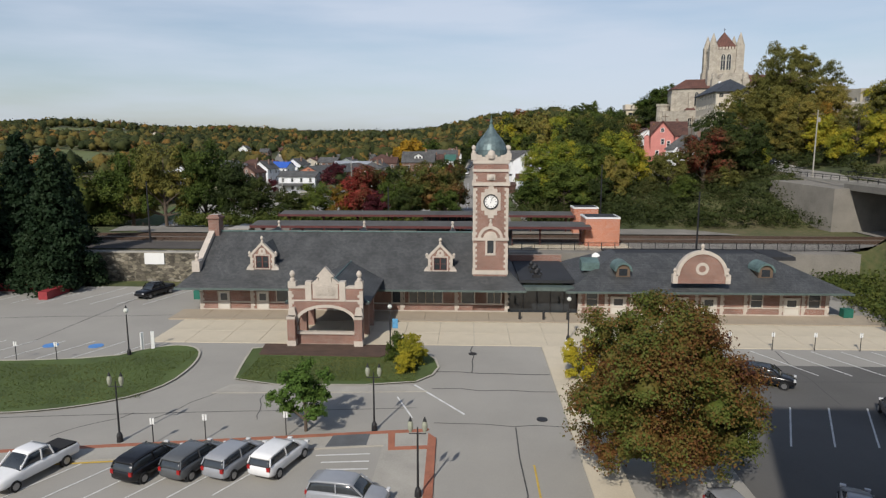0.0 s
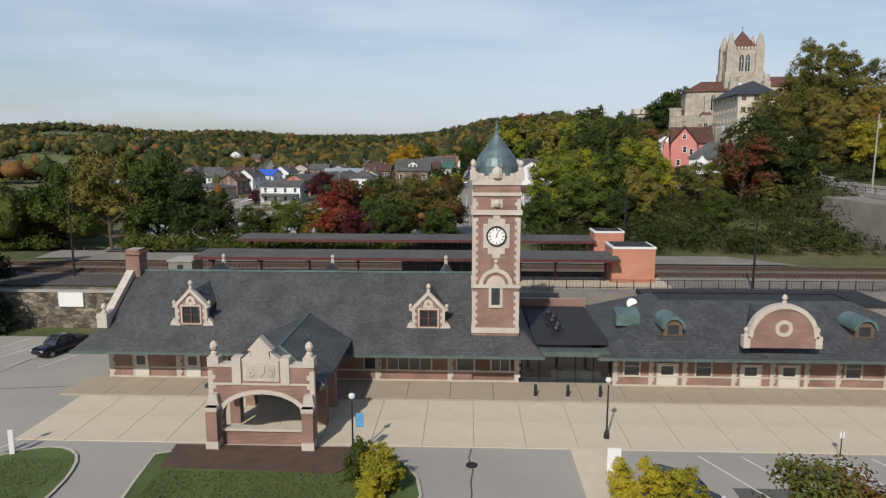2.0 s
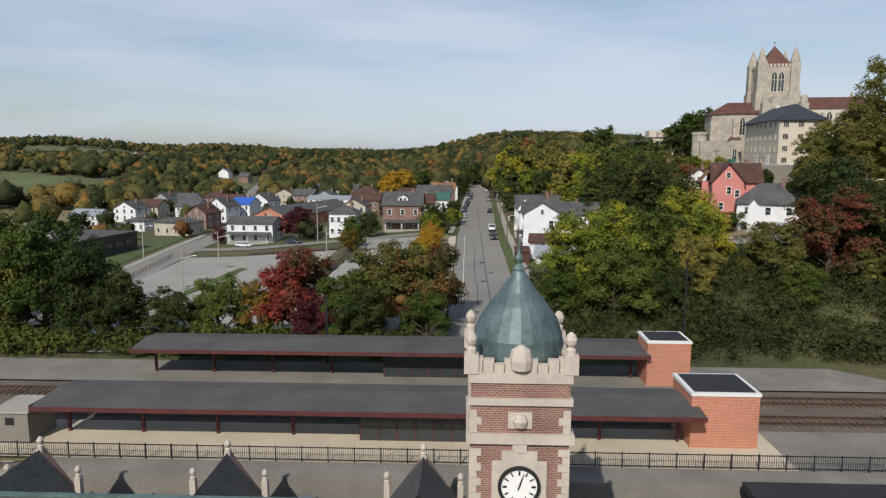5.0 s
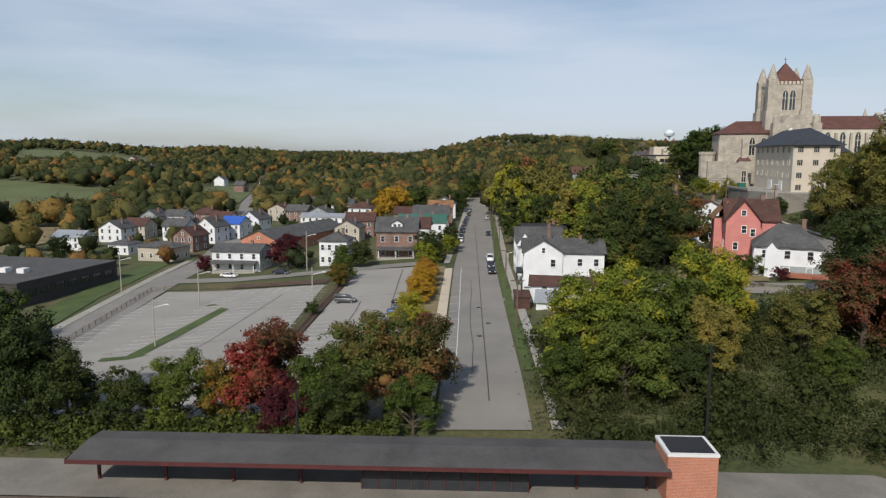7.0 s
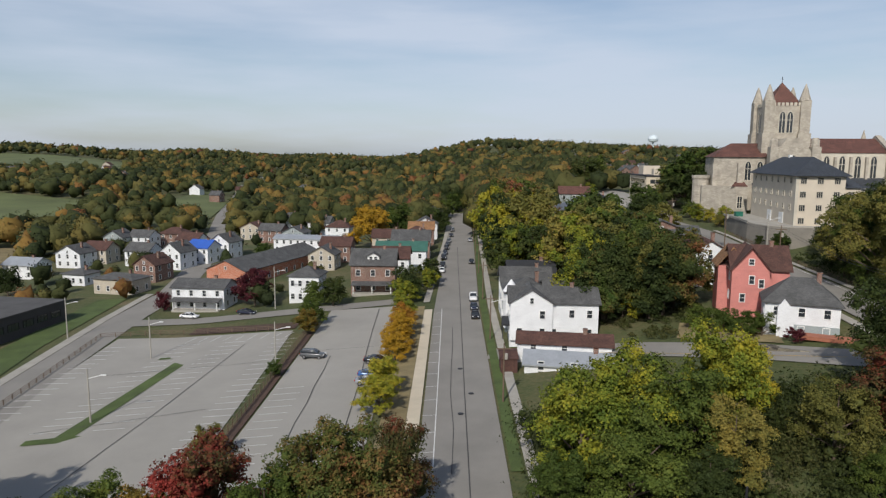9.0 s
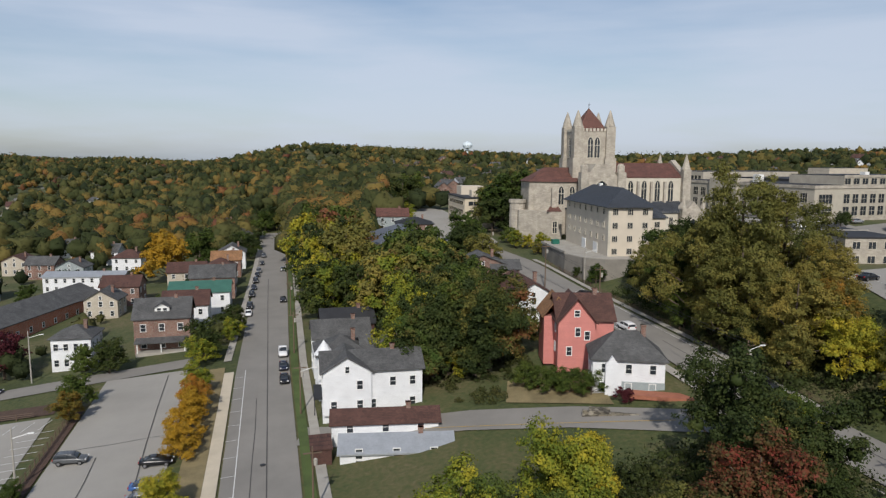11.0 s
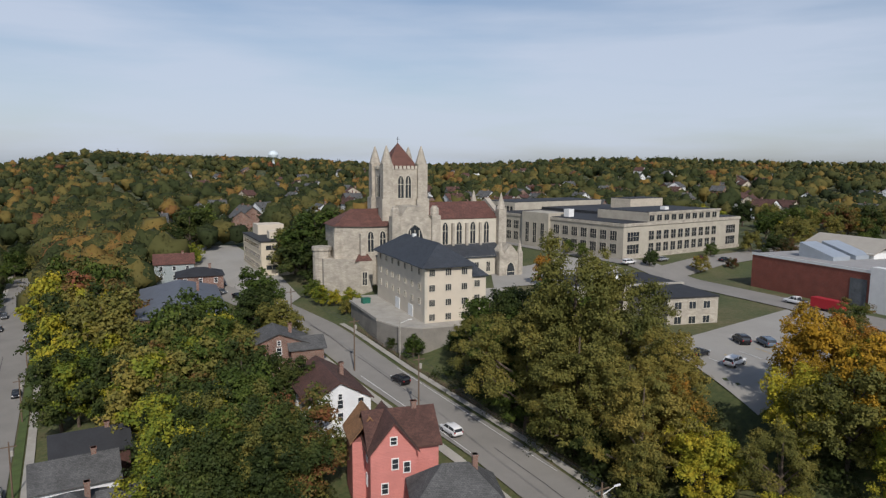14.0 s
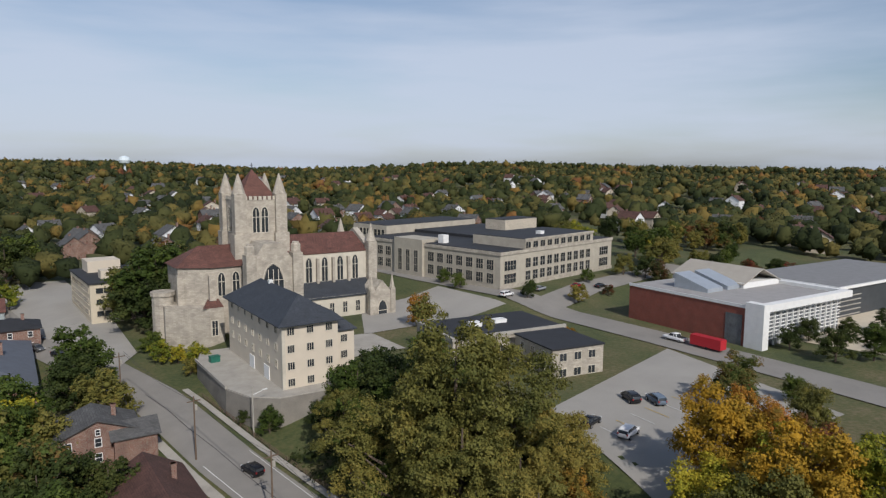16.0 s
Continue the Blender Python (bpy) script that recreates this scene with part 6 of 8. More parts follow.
def crown(kind, n_leaf, leaf, limbs=12, spread=1.0, seed=0, airy=0.0):
    """Leaves of a tree 1 m high and about 0.8 m wide: limbs end in lobes of uneven size, each lobe carries
    sprays of leaves on its outside, and there are gaps between them. airy: how open the crown is."""
    global rng
    rng = np.random.default_rng(100 + seed)
    lobe, lr = [], []
    if kind == "spruce":
        for k in range(26):
            h = 0.06 + 0.92 * k / 26
            w = 0.24 * (1 - h) + 0.02
            for j in range(7):
                a = 2.4 * k + j * 0.898
                q = w * rng.uniform(0.55, 1.15)
                lobe.append((q * math.cos(a), q * math.sin(a), h - 0.04 * rng.random() - 0.1 * q))
                lr.append(0.022 + 0.055 * (1 - h))
        c, r = np.array(lobe), np.array(lr)
        lobe, lr = c, r
    else:
        wide = 0.36 if kind == "round" else 0.29
        for k in range(limbs):
            h = 0.15 + 0.7 * ((k + rng.random()) / limbs) ** 0.95
            w = wide * max(0.1, 1 - (abs(h - 0.4) / 0.62) ** 2.0) ** 0.5 * spread
            a = k * 2.399 + rng.uniform(-0.6, 0.6)
            q = rng.uniform(0.5, 1.05)
            lobe.append((w * q * math.cos(a), w * q * math.sin(a), h))
            lr.append(rng.uniform(0.12, 0.19) * (1.0 if h < 0.7 else 0.8) * (1 - 0.25 * airy))
        lobe.append((0.02, 0.0, 0.5))
        lr.append(0.2 * (1 - airy))
        lobe, lr = np.array(lobe), np.array(lr)
        m = int(26 - 8 * airy)
        d = unit(len(lobe) * m).reshape(len(lobe), m, 3)
        d[..., 2] = np.where(d[..., 2] < -0.5, -d[..., 2], d[..., 2])
        c = (lobe[:, None] + d * (lr[:, None, None] * rng.uniform(0.5, 1.15, (len(lobe), m, 1))) * np.array([1, 1, 0.82])).reshape(-1, 3)
        r = (lr[:, None] * rng.uniform(0.2, 0.42, (len(lobe), m))).ravel()
        c[:, 2] = np.clip(c[:, 2], 0.05, 0.985)
    pick = rng.choice(len(c), n_leaf, p=r ** 2 / (r ** 2).sum())
    d = unit(n_leaf)
    d[:, 2] = np.where(d[:, 2] < -0.35, -d[:, 2], d[:, 2])
    p = c[pick] + d * (r[pick] * rng.uniform(0.35, 1.25, n_leaf))[:, None]
    out = p - lobe[np.argmin(np.linalg.norm(p[:, None, :] - lobe[None], axis=2) / lr[None], axis=1)]
    out /= np.linalg.norm(out, axis=1)[:, None] + 1e-6
    nrm = d * 0.45 + out * 0.55 + unit(len(d)) * 0.75 + np.array([0, 0, 0.2])
    nrm /= np.linalg.norm(nrm, axis=1)[:, None]
    f = 0.52 if kind == "spruce" else 0.42 * (1 - 0.75 * airy)
    core = ((ICO_V[None] * (lr * f)[:, None, None] * np.array([1, 1, 0.85]) + lobe[:, None, :]).reshape(-1, 3), (ICO_F[None] + (np.arange(len(lobe)) * len(ICO_V))[:, None, None]).reshape(-1, 3))
    return p, nrm, leaf * rng.uniform(0.55, 1.4, len(p)), core, lobe


def trunk(c, spruce=False, seed=0):
    g = Geo()
    g.tube((0, 0, -0.05), (0.006, 0.004, 0.32), 0.026, 0.018, 8)
    g.tube((0.006, 0.004, 0.32), (0, 0, 0.8), 0.018, 0.005, 6)
    if not spruce:
        for q in c[:14]:
            z = max(0.14, q[2] - 0.24)
            g.tube((0.004, 0.003, z), tuple(q), 0.011, 0.004, 5)
            g.tube(tuple(q), (q[0] * 1.25, q[1] * 1.25, q[2] + 0.09), 0.004, 0.0015, 4)
    return g


TREES = {}
SHAPES = (("round", 1.0, 16), ("round", 1.08, 19), ("tall", 1.0, 15), ("tall", 1.1, 18), ("round", 0.95, 14))
CROWNS = [crown(kd, 19000, 0.0165, k, sp, i) for i, (kd, sp, k) in enumerate(SHAPES)]
CROWNS.append(crown("tall", 30000, 0.0108, 22, 1.2, 8, 0.95))      # 5: tall and open
CROWNS += [crown(kd, 6500, 0.027, k, sp, i) for i, (kd, sp, k) in enumerate(SHAPES)]      # 6 on: the same trees far off
TRUNKS = [trunk(c[4]).mesh("trunk", bark) for c in CROWNS]
NAMES = {"green": "green leafy", "dark": "dark green", "yellow": "yellow-green autumn", "olive": "olive brown autumn", "red": "red and green autumn", "orange": "orange autumn", "russet": "russet mottled autumn", "gold": "golden yellow autumn", "maroon": "dark maroon"}


def tree(x, y, height, hue, shape=0, width=1.0, where="", group="", label=""):
    if shape < 5 and y > 222:
        shape += 6
    key = (hue, shape)
    m = pose(x, y, float(land(x, y)) - 0.1, 0, 0, (x * 37 + y * 91) % 360) @ Matrix.Diagonal((height * width, height * width, height, 1))
    if key not in TREES:
        p, nr, s, core, c = CROWNS[shape]
        TREES[key] = leaves(p, nr, s, "crown", FOL[hue], core)
    ob = new("tree")
    ob.matrix_basis = m
    tagged(ob, label or NAMES[hue] + " tree " + (where or "on the slope"), "tree", group)
    part("trunk", TRUNKS[shape], None, ob)
    part("crown", TREES[key], None, ob)
    return ob


# the big mottled tree beside the entrance drive
p, nr, s, core, c = crown("round", 115000, 0.0098, 38, 1.1, seed=40)
hero = new("tree")
hero.matrix_basis = pose(11.9, 38.6, 0, 0, 0, 40) @ Matrix.Diagonal((12.2, 12.2, 12.3, 1))
tagged(hero, "large mottled russet and green maple beside the drive", "tree")
part("trunk", trunk(c).mesh("trunk", bark), None, hero)
part("crown", leaves(p, nr, s, "crown", foliage("leaf_maple", [(0.3, (0.035, 0.013, 0.013)), (0.4, (0.09, 0.036, 0.018)), (0.5, (0.145, 0.07, 0.022)), (0.58, (0.12, 0.09, 0.024)), (0.7, (0.08, 0.105, 0.022)), (0.95, (0.13, 0.14, 0.03))], 2.6), core), None, hero)
p, nr, s, core, c = crown("round", 11000, 0.024, 12, 1.0, seed=41)
small = new("tree")
small.matrix_basis = pose(-11.8, 45.6, 0, 0, 0, 10) @ Matrix.Diagonal((5.3, 5.3, 5.6, 1))
tagged(small, "small green street tree on the kerb strip", "tree")
part("trunk", trunk(c).mesh("trunk", bark), None, small)
part("crown", leaves(p, nr, s, "crown", foliage("leaf_fresh", [(0.1, (0.05, 0.095, 0.02)), (0.5, (0.09, 0.15, 0.03)), (0.95, (0.15, 0.2, 0.04))]), core), None, small)

# spruces at the far corner of the car park
p, nr, s, core, c = crown("spruce", 26000, 0.017, seed=50)
SPR = leaves(p, nr, s, "crown", FOL["spruce"], core)
SPT = trunk(c, True).mesh("trunk", bark)
for x, y, h in ((-59, 92, 21), (-66, 96, 23), (-70, 88, 22), (-78, 94, 24), (-64, 103, 20)):
    ob = new("tree")
    ob.matrix_basis = pose(x, y, 0, 0, 0, x * 31) @ Matrix.Diagonal((h * 0.95, h * 0.95, h, 1))
    tagged(ob, "tall dark spruce beyond the car park", "tree", "spruces")
    part("trunk", SPT, None, ob)
    part("crown", SPR, None, ob)

# belt behind the tracks
BELT = "behind the railway tracks"
for i, (x, y, h, hue, w) in enumerate((
        (-70, 136, 18, "green", 0.9), (-62, 134, 18, "olive", 0.85), (-54, 135, 18.5, "green", 0.85), (-47.5, 133, 14, "dark", 0.9), (-42, 131, 10, "dark", 1.0), (-36, 132, 8, "dark", 1.1),
        (-31, 134, 9, "green", 1.1), (-26, 135, 8.5, "orange", 0.9), (-21, 136, 12.5, "red", 1.1), (-18.5, 131, 7, "maroon", 1.0), (-15, 134, 9.5, "green", 1.0),
        (-11.5, 138, 12, "russet", 1.05), (-6.5, 138, 12.5, "russet", 1.05), (-3.2, 141, 11.5, "red", 0.8), (-12, 131, 8, "dark", 1.0), (-4.5, 132, 7.5, "green", 1.0))):
    tree(x, y, h, hue, i % 5, w, BELT, "belt of trees")
for i, (x, y, h, hue, w) in enumerate((
        (12.5, 140, 8, "green", 1.0), (16, 146, 14.5, "yellow", 1.0), (21.5, 150, 14, "yellow", 1.0), (20, 140, 11, "green", 1.1), (26, 147, 13, "green", 1.05), (27, 139, 7.5, "dark", 1.0),
        (33, 152, 15, "yellow", 0.9), (31, 143, 10, "olive", 0.9), (38, 158, 11, "yellow", 0.9), (43, 146, 9, "olive", 1.0), (50, 145, 13.5, "red", 1.1), (55, 152, 12, "dark", 1.0), (60, 149, 13, "dark", 1.0),
        (62, 157, 11, "green", 1.0), (44, 139, 6, "green", 1.1), (54, 141, 6, "olive", 1.1), (66, 158, 9, "green", 1.0), (57, 151, 12, "olive", 0.95), (63, 154, 9, "yellow", 1.0), (66.5, 161, 7, "olive", 1.1))):
    tree(x, y, h, hue, (i + 2) % 5, w, BELT, "belt of trees")
tree(58, 159, 16, "dark", 1, 0.95, BELT, "belt of trees")
tree(56.6, 181.4, 2.8, "maroon", 0, 1.3, label="small round maroon tree beside the white house")
# wood between the street and the hill road
r0 = random.Random(4)
for i in range(46):
    x, y = r0.uniform(31, 54), r0.uniform(204, 266)
    if x > 46 and y < 218 or x > 50 and 240 < y < 262:
        x -= 13
    if x < 30 and y < 245:
        x = 31 + r0.random() * 4
    k = 0.66 if x > 46 and y > 228 else 1.05
    hue = r0.choice(("green", "dark", "olive", "green", "russet", "olive", "yellow" if x < 36 else "dark"))
    tree(x, y, k * r0.uniform(14, 19), hue, i % 5, r0.uniform(0.85, 1.05), "on the wooded slope", "hill wood")
for i in range(34):
    x, y = (r0.uniform(16, 27), r0.uniform(247, 336)) if i < 26 else (r0.uniform(29, 44), r0.uniform(247, 259))
    tree(x, y, r0.uniform(13, 16) + 8 * (y > 275) * (x > 19), r0.choice(("green", "dark", "olive", "green", "yellow", "dark", "russet")), i % 5, r0.uniform(0.85, 1.05), "beside the street", "street wood")
tree(36.5, 206, 10, "yellow", 1, 0.9, "beside the white house")
tree(46, 208, 17, "russet", 0, 1.0, "on the wooded slope", "hill wood")
for x, y in ((48.5, 190.5), (51, 188.5), (46, 194), (53.5, 186)):
    tree(x, y, 4.5, "green", 1, 1.2, "below the pink house")
tree(40, 204, 15, "dark", 2, 1.1, "on the wooded slope", "hill wood")
# big trees right of the hill road
for i, (x, y, h, hue, w) in enumerate((
        (83.6, 203, 23, "olive", 1.0), (84.6, 192, 23, "olive", 1.0), (85.5, 180, 18, "olive", 1.0), (89, 198, 32, "olive", 0.8), (94, 193, 26, "olive", 0.85), (86, 191, 20, "olive", 0.9), (95, 185, 17, "olive", 1.0), (89, 186, 17, "olive", 1.0), (91, 179, 13, "orange", 0.9), (87, 194, 18, "olive", 1.0), (87, 204, 17, "olive", 0.9), (90, 181, 12, "olive", 1.1), (87, 213, 16, "green", 1.0), (93, 217, 17, "dark", 1.0), (97, 208, 15, "green", 1.0),
        (88, 172, 12, "yellow", 1.0), (99, 166, 12, "yellow", 1.0), (92, 164, 12, "olive", 1.0), (86, 160, 9, "yellow", 1.0), (107.5, 170.3, 14, "gold", 1.0),  (108, 160, 12, "yellow", 1.0),
        (98, 152, 12, "yellow", 1.0), (88, 148, 12, "yellow", 1.0), (133, 260, 9, "orange", 0.9), (85.5, 221, 15, "olive", 0.95), (91, 225, 15, "green", 1.0), (98, 229, 11, "dark", 1.0), (108, 226, 10, "green", 1.0), (88.5, 233, 6, "dark", 1.1), (82, 240, 5, "green", 1.2), (80.3, 246, 3.4, "dark", 1.2), (96, 237, 6, "dark", 1.1), (103, 238, 6, "green", 1.0), (110, 214, 10, "olive", 0.9),
        (86, 132, 13, "olive", 1.0), (90, 122, 14, "olive", 1.1), (87, 112, 12, "yellow", 1.0), (95, 140, 14, "yellow", 1.0), (88, 98, 11, "olive", 1.0))):
    tree(x, y, h, hue, 5 if hue == "olive" and h > 11 else i % 5, w, "beside the hill road", "hill trees")
for x, y, h, hue in ((83.5, 197, 10, "olive"), (83.5, 187, 10, "dark"), (83.5, 206, 10, "green"), (83, 178, 9, "olive"), (83.5, 215, 9, "dark")):
    tree(x, y, h, hue, int(y) % 5, 1.0, "beside the hill road", "hill trees")
# hedge-like trees between street and car park, and round the lots
for x, y, h, hue in ((-8.6, 170, 6.2, "yellow"), (-8.6, 178, 6.6, "yellow"), (-8.4, 195, 5.6, "gold"), (-8.4, 201, 5.8, "gold"), (-8.2, 208, 6.4, "gold"), (-8.5, 214, 6.4, "orange"), (-8.4, 222, 6.5, "yellow"), (-9.5, 246, 9, "dark"), (-10, 240, 7, "yellow")):
    tree(x, y, h, hue, int(y) % 5, 1.15, "between street and car park", "street trees")
for x, y, h, hue in ((-29, 217, 6, "orange"), (-29.5, 224, 7, "green"), (-33, 244, 7, "green"), (-28, 243, 8, "dark"), (-50, 250, 11, "maroon"), (-73, 247, 5.5, "maroon"), (-29, 190, 3.2, "green"), (-29, 158, 5, "olive"), (-128, 268, 9, "dark"),
                     (-4, 262, 8, "dark"), (-4, 256, 6, "yellow"), (-6, 380, 12, "dark"), (-5, 392, 11, "green"), (-25, 285, 8, "green"), (-70, 330, 7, "green"), (-30, 345, 18, "gold"), (-22, 372, 16, "green"), (-40, 402, 14, "gold"), (15.5, 398, 11, "green"), (16.5, 428, 12, "olive"), (17, 458, 13, "dark"), (-0.5, 436, 11, "green"), (0.5, 470, 13, "dark"), (18, 496, 13, "green"), (15, 372, 9, "green"), (-2, 404, 9, "dark"), (17, 536, 14, "dark"), (3, 458, 12, "green"), (8, 463, 14, "dark"), (12, 457, 12, "olive")):
    tree(x, y, h, hue, int(abs(x)) % 5, 1.1, "in the town", "town trees")
# along the street and round the church
r0 = random.Random(9)
for x, y, h, hue in ((85.5, 318, 18, "dark"), (87, 311, 16, "dark"), (89, 319, 22, "green"), (93, 328, 21, "dark"), (85, 327, 18, "olive"), (97, 340, 20, "russet"), (66, 402, 17, "dark"), (72, 408, 18, "green"), (58, 398, 15, "dark"), (62, 372, 9, "yellow"), (65, 296, 7, "dark"), (62, 284, 15, "green"), (58.5, 275, 13, "dark"), (61, 265, 11, "olive"), (82, 285, 5, "yellow"), (84, 279, 6, "yellow"), (81.5, 276, 4, "olive"),  (80, 296, 6, "green"), (79, 287, 6, "yellow"), (67, 283, 4, "green"),
                     (168, 290, 5, "green"), (166, 281, 5, "green"), (259, 269, 15, "green"), (250, 262, 13, "olive"), (172, 258, 5, "dark"), (185, 250, 6, "olive"), (200, 250, 4, "red"), (150, 226, 4, "orange"), (147, 222, 4, "dark"), (193, 190, 6, "dark"), (199, 184, 6, "dark"), (215, 180, 7, "dark"), (182, 190, 6, "dark"), (180, 180, 8, "dark"), (187, 175, 9, "green"), (196, 170, 8, "dark"), (148, 176, 5, "green"), (208, 172, 8, "olive"),
                     (137, 181, 10, "russet"), (178, 262, 4, "green"), (226, 262, 8, "olive"), (205, 262, 5, "green")):
    tree(x, y, h, hue, int(x) % 5, 1.1, "near the church", "town trees")

# rows of trees and gardens behind the school drive
for i in range(26):
    x, y = r0.uniform(250, 345), r0.uniform(268, 345)
    tree(x, y, r0.uniform(8, 14), r0.choice(("green", "olive", "dark", "orange", "olive", "russet", "yellow")), i % 5, 1.05, "beyond the school", "town trees")
for i in range(14):
    x, y = r0.uniform(228, 300), r0.uniform(226, 258)
    tree(x, y, r0.uniform(5, 9), r0.choice(("green", "olive", "dark", "red")), i % 5, 1.05, "beside the school drive", "town trees")
for x, y, h, hue in ((104, 158, 15, "gold"), (112, 154, 12, "yellow"), (99, 160, 14, "olive"), (120, 163, 9, "russet"), (133, 168, 9, "olive"), (114, 168, 12, "orange")):
    tree(x, y, h, hue, int(x) % 5, 1.0, "beside the church car park", "town trees")


def shrub(x, y, h, hue, w, label):
    ob = new("shrub")
    ob.matrix_basis = pose(x, y, -0.25 * h, 0, 0, x * 50) @ Matrix.Diagonal((h * w, h * w, h * 1.3, 1))
    tagged(ob, label, "shrub")
    if ("sh", hue) not in TREES:
        p, nr, s, core, c = crown("round", 14000, 0.022, 16, 1.0, seed=60 + len(TREES))
        TREES[("sh", hue)] = leaves(p, nr, s, "crown", FOL[hue] if hue in FOL else MATS[hue], core)
    part("crown", TREES[("sh", hue)], None, ob)


foliage("leaf_gold_shrub", [(0.1, (0.12, 0.14, 0.02)), (0.5, (0.3, 0.26, 0.025)), (0.95, (0.45, 0.36, 0.03))])
shrub(-5.2, 60.0, 3.2, "leaf_gold_shrub", 1.15, "golden yellow evergreen shrub at the lawn corner")
shrub(-6.6, 61.6, 3.0, "green", 0.9, "dark green evergreen shrub at the lawn corner")
shrub(-5.6, 58.2, 2.0, "leaf_gold_shrub", 1.2, "low golden shrub at the lawn corner")
shrub(10.2, 58.0, 3.6, "leaf_gold_shrub", 1.2, "golden yellow shrub beside the drive")
shrub(12.6, 56.5, 3.6, "leaf_gold_shrub", 1.1, "golden yellow shrub beside the drive")
shrub(12.0, 53.0, 3.2, "green", 1.2, "green shrub beside the drive")


# woods and brush: real small trees, one object for each stand
def stand(name, x, y, h, w, n_card, card, label, mat, category="woods", low=0.56, core_size=1.0, fine=True):
    n = len(x)
    z = land(x, y)
    iv, jf = (ICO2_V, ICO2_F) if fine and core_size >= 1 else (ICO_V, ICO_F)

    def lump(d):
        return 1 + 0.3 * np.sin(d[..., :1] * 4.3 + x[:, None, None]) * np.cos(d[..., 1:2] * 4.7 + y[:, None, None]) + 0.16 * np.sin(d[..., 2:] * 8 + 3 * x[:, None, None])

    d = unit(n * n_card).reshape(n, n_card, 3)
    d[..., 2] = np.abs(d[..., 2]) * 1.15 - 0.3
    size3 = np.stack([w, w, h * 0.46], -1)[:, None]
    c = np.stack([x, y, z + h * low], -1)[:, None] + d * rng.uniform(0.72, 1.12, (n, n_card, 1)) * lump(d) * size3
    nr = d + unit(n * n_card).reshape(n, n_card, 3) * 0.6
    nr /= np.linalg.norm(nr, axis=2)[..., None]
    iv = np.repeat(iv[None], n, 0)
    if core_size >= 1:
        cv = iv * lump(iv) * rng.uniform(0.62, 1.08, (n, iv.shape[1], 1)) * size3 * 0.92 + np.stack([x, y, z + h * (low - 0.04)], -1)[:, None]
    else:
        cv = iv * np.stack([w * 0.62, w * 0.62, h * 0.34], -1)[:, None] * core_size + np.stack([x, y, z + h * 0.45], -1)[:, None]
    core = (cv.reshape(-1, 3), (jf[None] + (np.arange(n) * iv.shape[1])[:, None, None]).reshape(-1, 3))
    size = (card * rng.uniform(0.6, 1.3, (n, n_card)) * (h / h.max())[:, None] ** 0.5).ravel()
    own = rng.random(n)
    hue = np.concatenate([np.repeat(own, n_card * 3), np.repeat(own, iv.shape[1])])
    return tagged(new(name, leaves(c.reshape(-1, 3), nr.reshape(-1, 3), size, name, mat, core, hue)), label, category, kind="stuff")


def clear_of(x, y):
    """Away from roads, lots and buildings."""
    street = (np.abs(x - np.interp(y, [130, 230, 340, 560], [3.2, 3.2, 5.5, 8.5])) < 8) & (y < 560)
    street |= np.abs(x - np.interp(y, [120, 190, 270, 340, 520, 860, 980], [-62, -74, -80, -95, -150, -240, -250])) < 7
    street |= np.abs(x - np.interp(y, [-60, 200, 268, 330, 420, 620], [75, 75, 71, 62, 60, 70])) < 7
    lots = (y > 128) & (y < 240) & (x > -72) & (x < -8) & (y > 134)
    homes = (x > -150) & (x < 6) & (y < 400) & (y > 240) | (x > 10) & (x < 31) & (y > 180) & (y < 243)
    campus = (x > 68) & (x < 345) & (y > 150) & (y < 372)
    side = (np.abs(y - np.interp(x, [9, 34, 62, 73], [196, 188, 172, 165])) < 5) & (x > 8) & (x < 74)
    hill = (x > 46) & (x < 72) & (y > 178) & (y < 262) | (x > 28) & (x < 64) & (y > 258) & (y < 332) | (x > 44) & (x < 66) & (y > 322) & (y < 360)
    rails = (y < 126.5)
    return ~(street | lots | homes | campus | side | hill | rails)


def scatter(x0, x1, y0, y1, n, seed):
    global rng
    rng = np.random.default_rng(seed)
    x, y = rng.uniform(x0, x1, n), rng.uniform(y0, y1, n)
    k = clear_of(x, y)
    return x[k], y[k]


x, y = scatter(8, 74, 126, 164, 1500, 71)
h = 0.5 + 4.8 * rng.random(len(x)) ** 2.2
stand("brush", x, y, h, 0.7 + h * 0.5, 130, 0.27, "tangled green and brown brush on the railway bank", FOL["brush"], "brush", 0.35, 0.35)
x, y = scatter(-110, -6, 126.5, 133, 420, 72)
h = rng.uniform(1.0, 4.0, len(x))
stand("brush", x, y, h, h * 0.7, 150, 0.32, "dense green brush along the tracks", FOL["bank"], "brush", 0.35, 0.35)
rng = np.random.default_rng(73)
x, y = rng.uniform(47, 66, 260), rng.uniform(66, 97, 260)
k = x > 47 + 0.12 * (y - 66)
x, y = x[k], y[k]
h = rng.uniform(0.8, 3.4, len(x))
stand("brush", x, y, h, h * 0.8, 160, 0.26, "tangled green brush on the bank by the station", FOL["bank"], "brush", 0.35, 0.35)
rng = np.random.default_rng(74)
x, y = rng.uniform(80.5, 112, 330), rng.uniform(104, 236, 330)
k = (np.hypot(x - 84, y - 250) > 18) & ~((x > 99) & (y > 158) & (y < 206)) & ((x < 100) | (y < 150))
x, y = x[k], y[k]
h = rng.uniform(1.0, 5.0, len(x))
stand("brush", x, y, h, h * 0.75, 150, 0.36, "mixed undergrowth beside the hill road", FOL["brush"], "brush", 0.4, 0.5)
rng = np.random.default_rng(75)
x, y = rng.uniform(28, 60, 240), rng.uniform(180, 232, 240)
k = (x < 50) & (y > 203) | (x > 34) & (x < 50) & (y > 191)
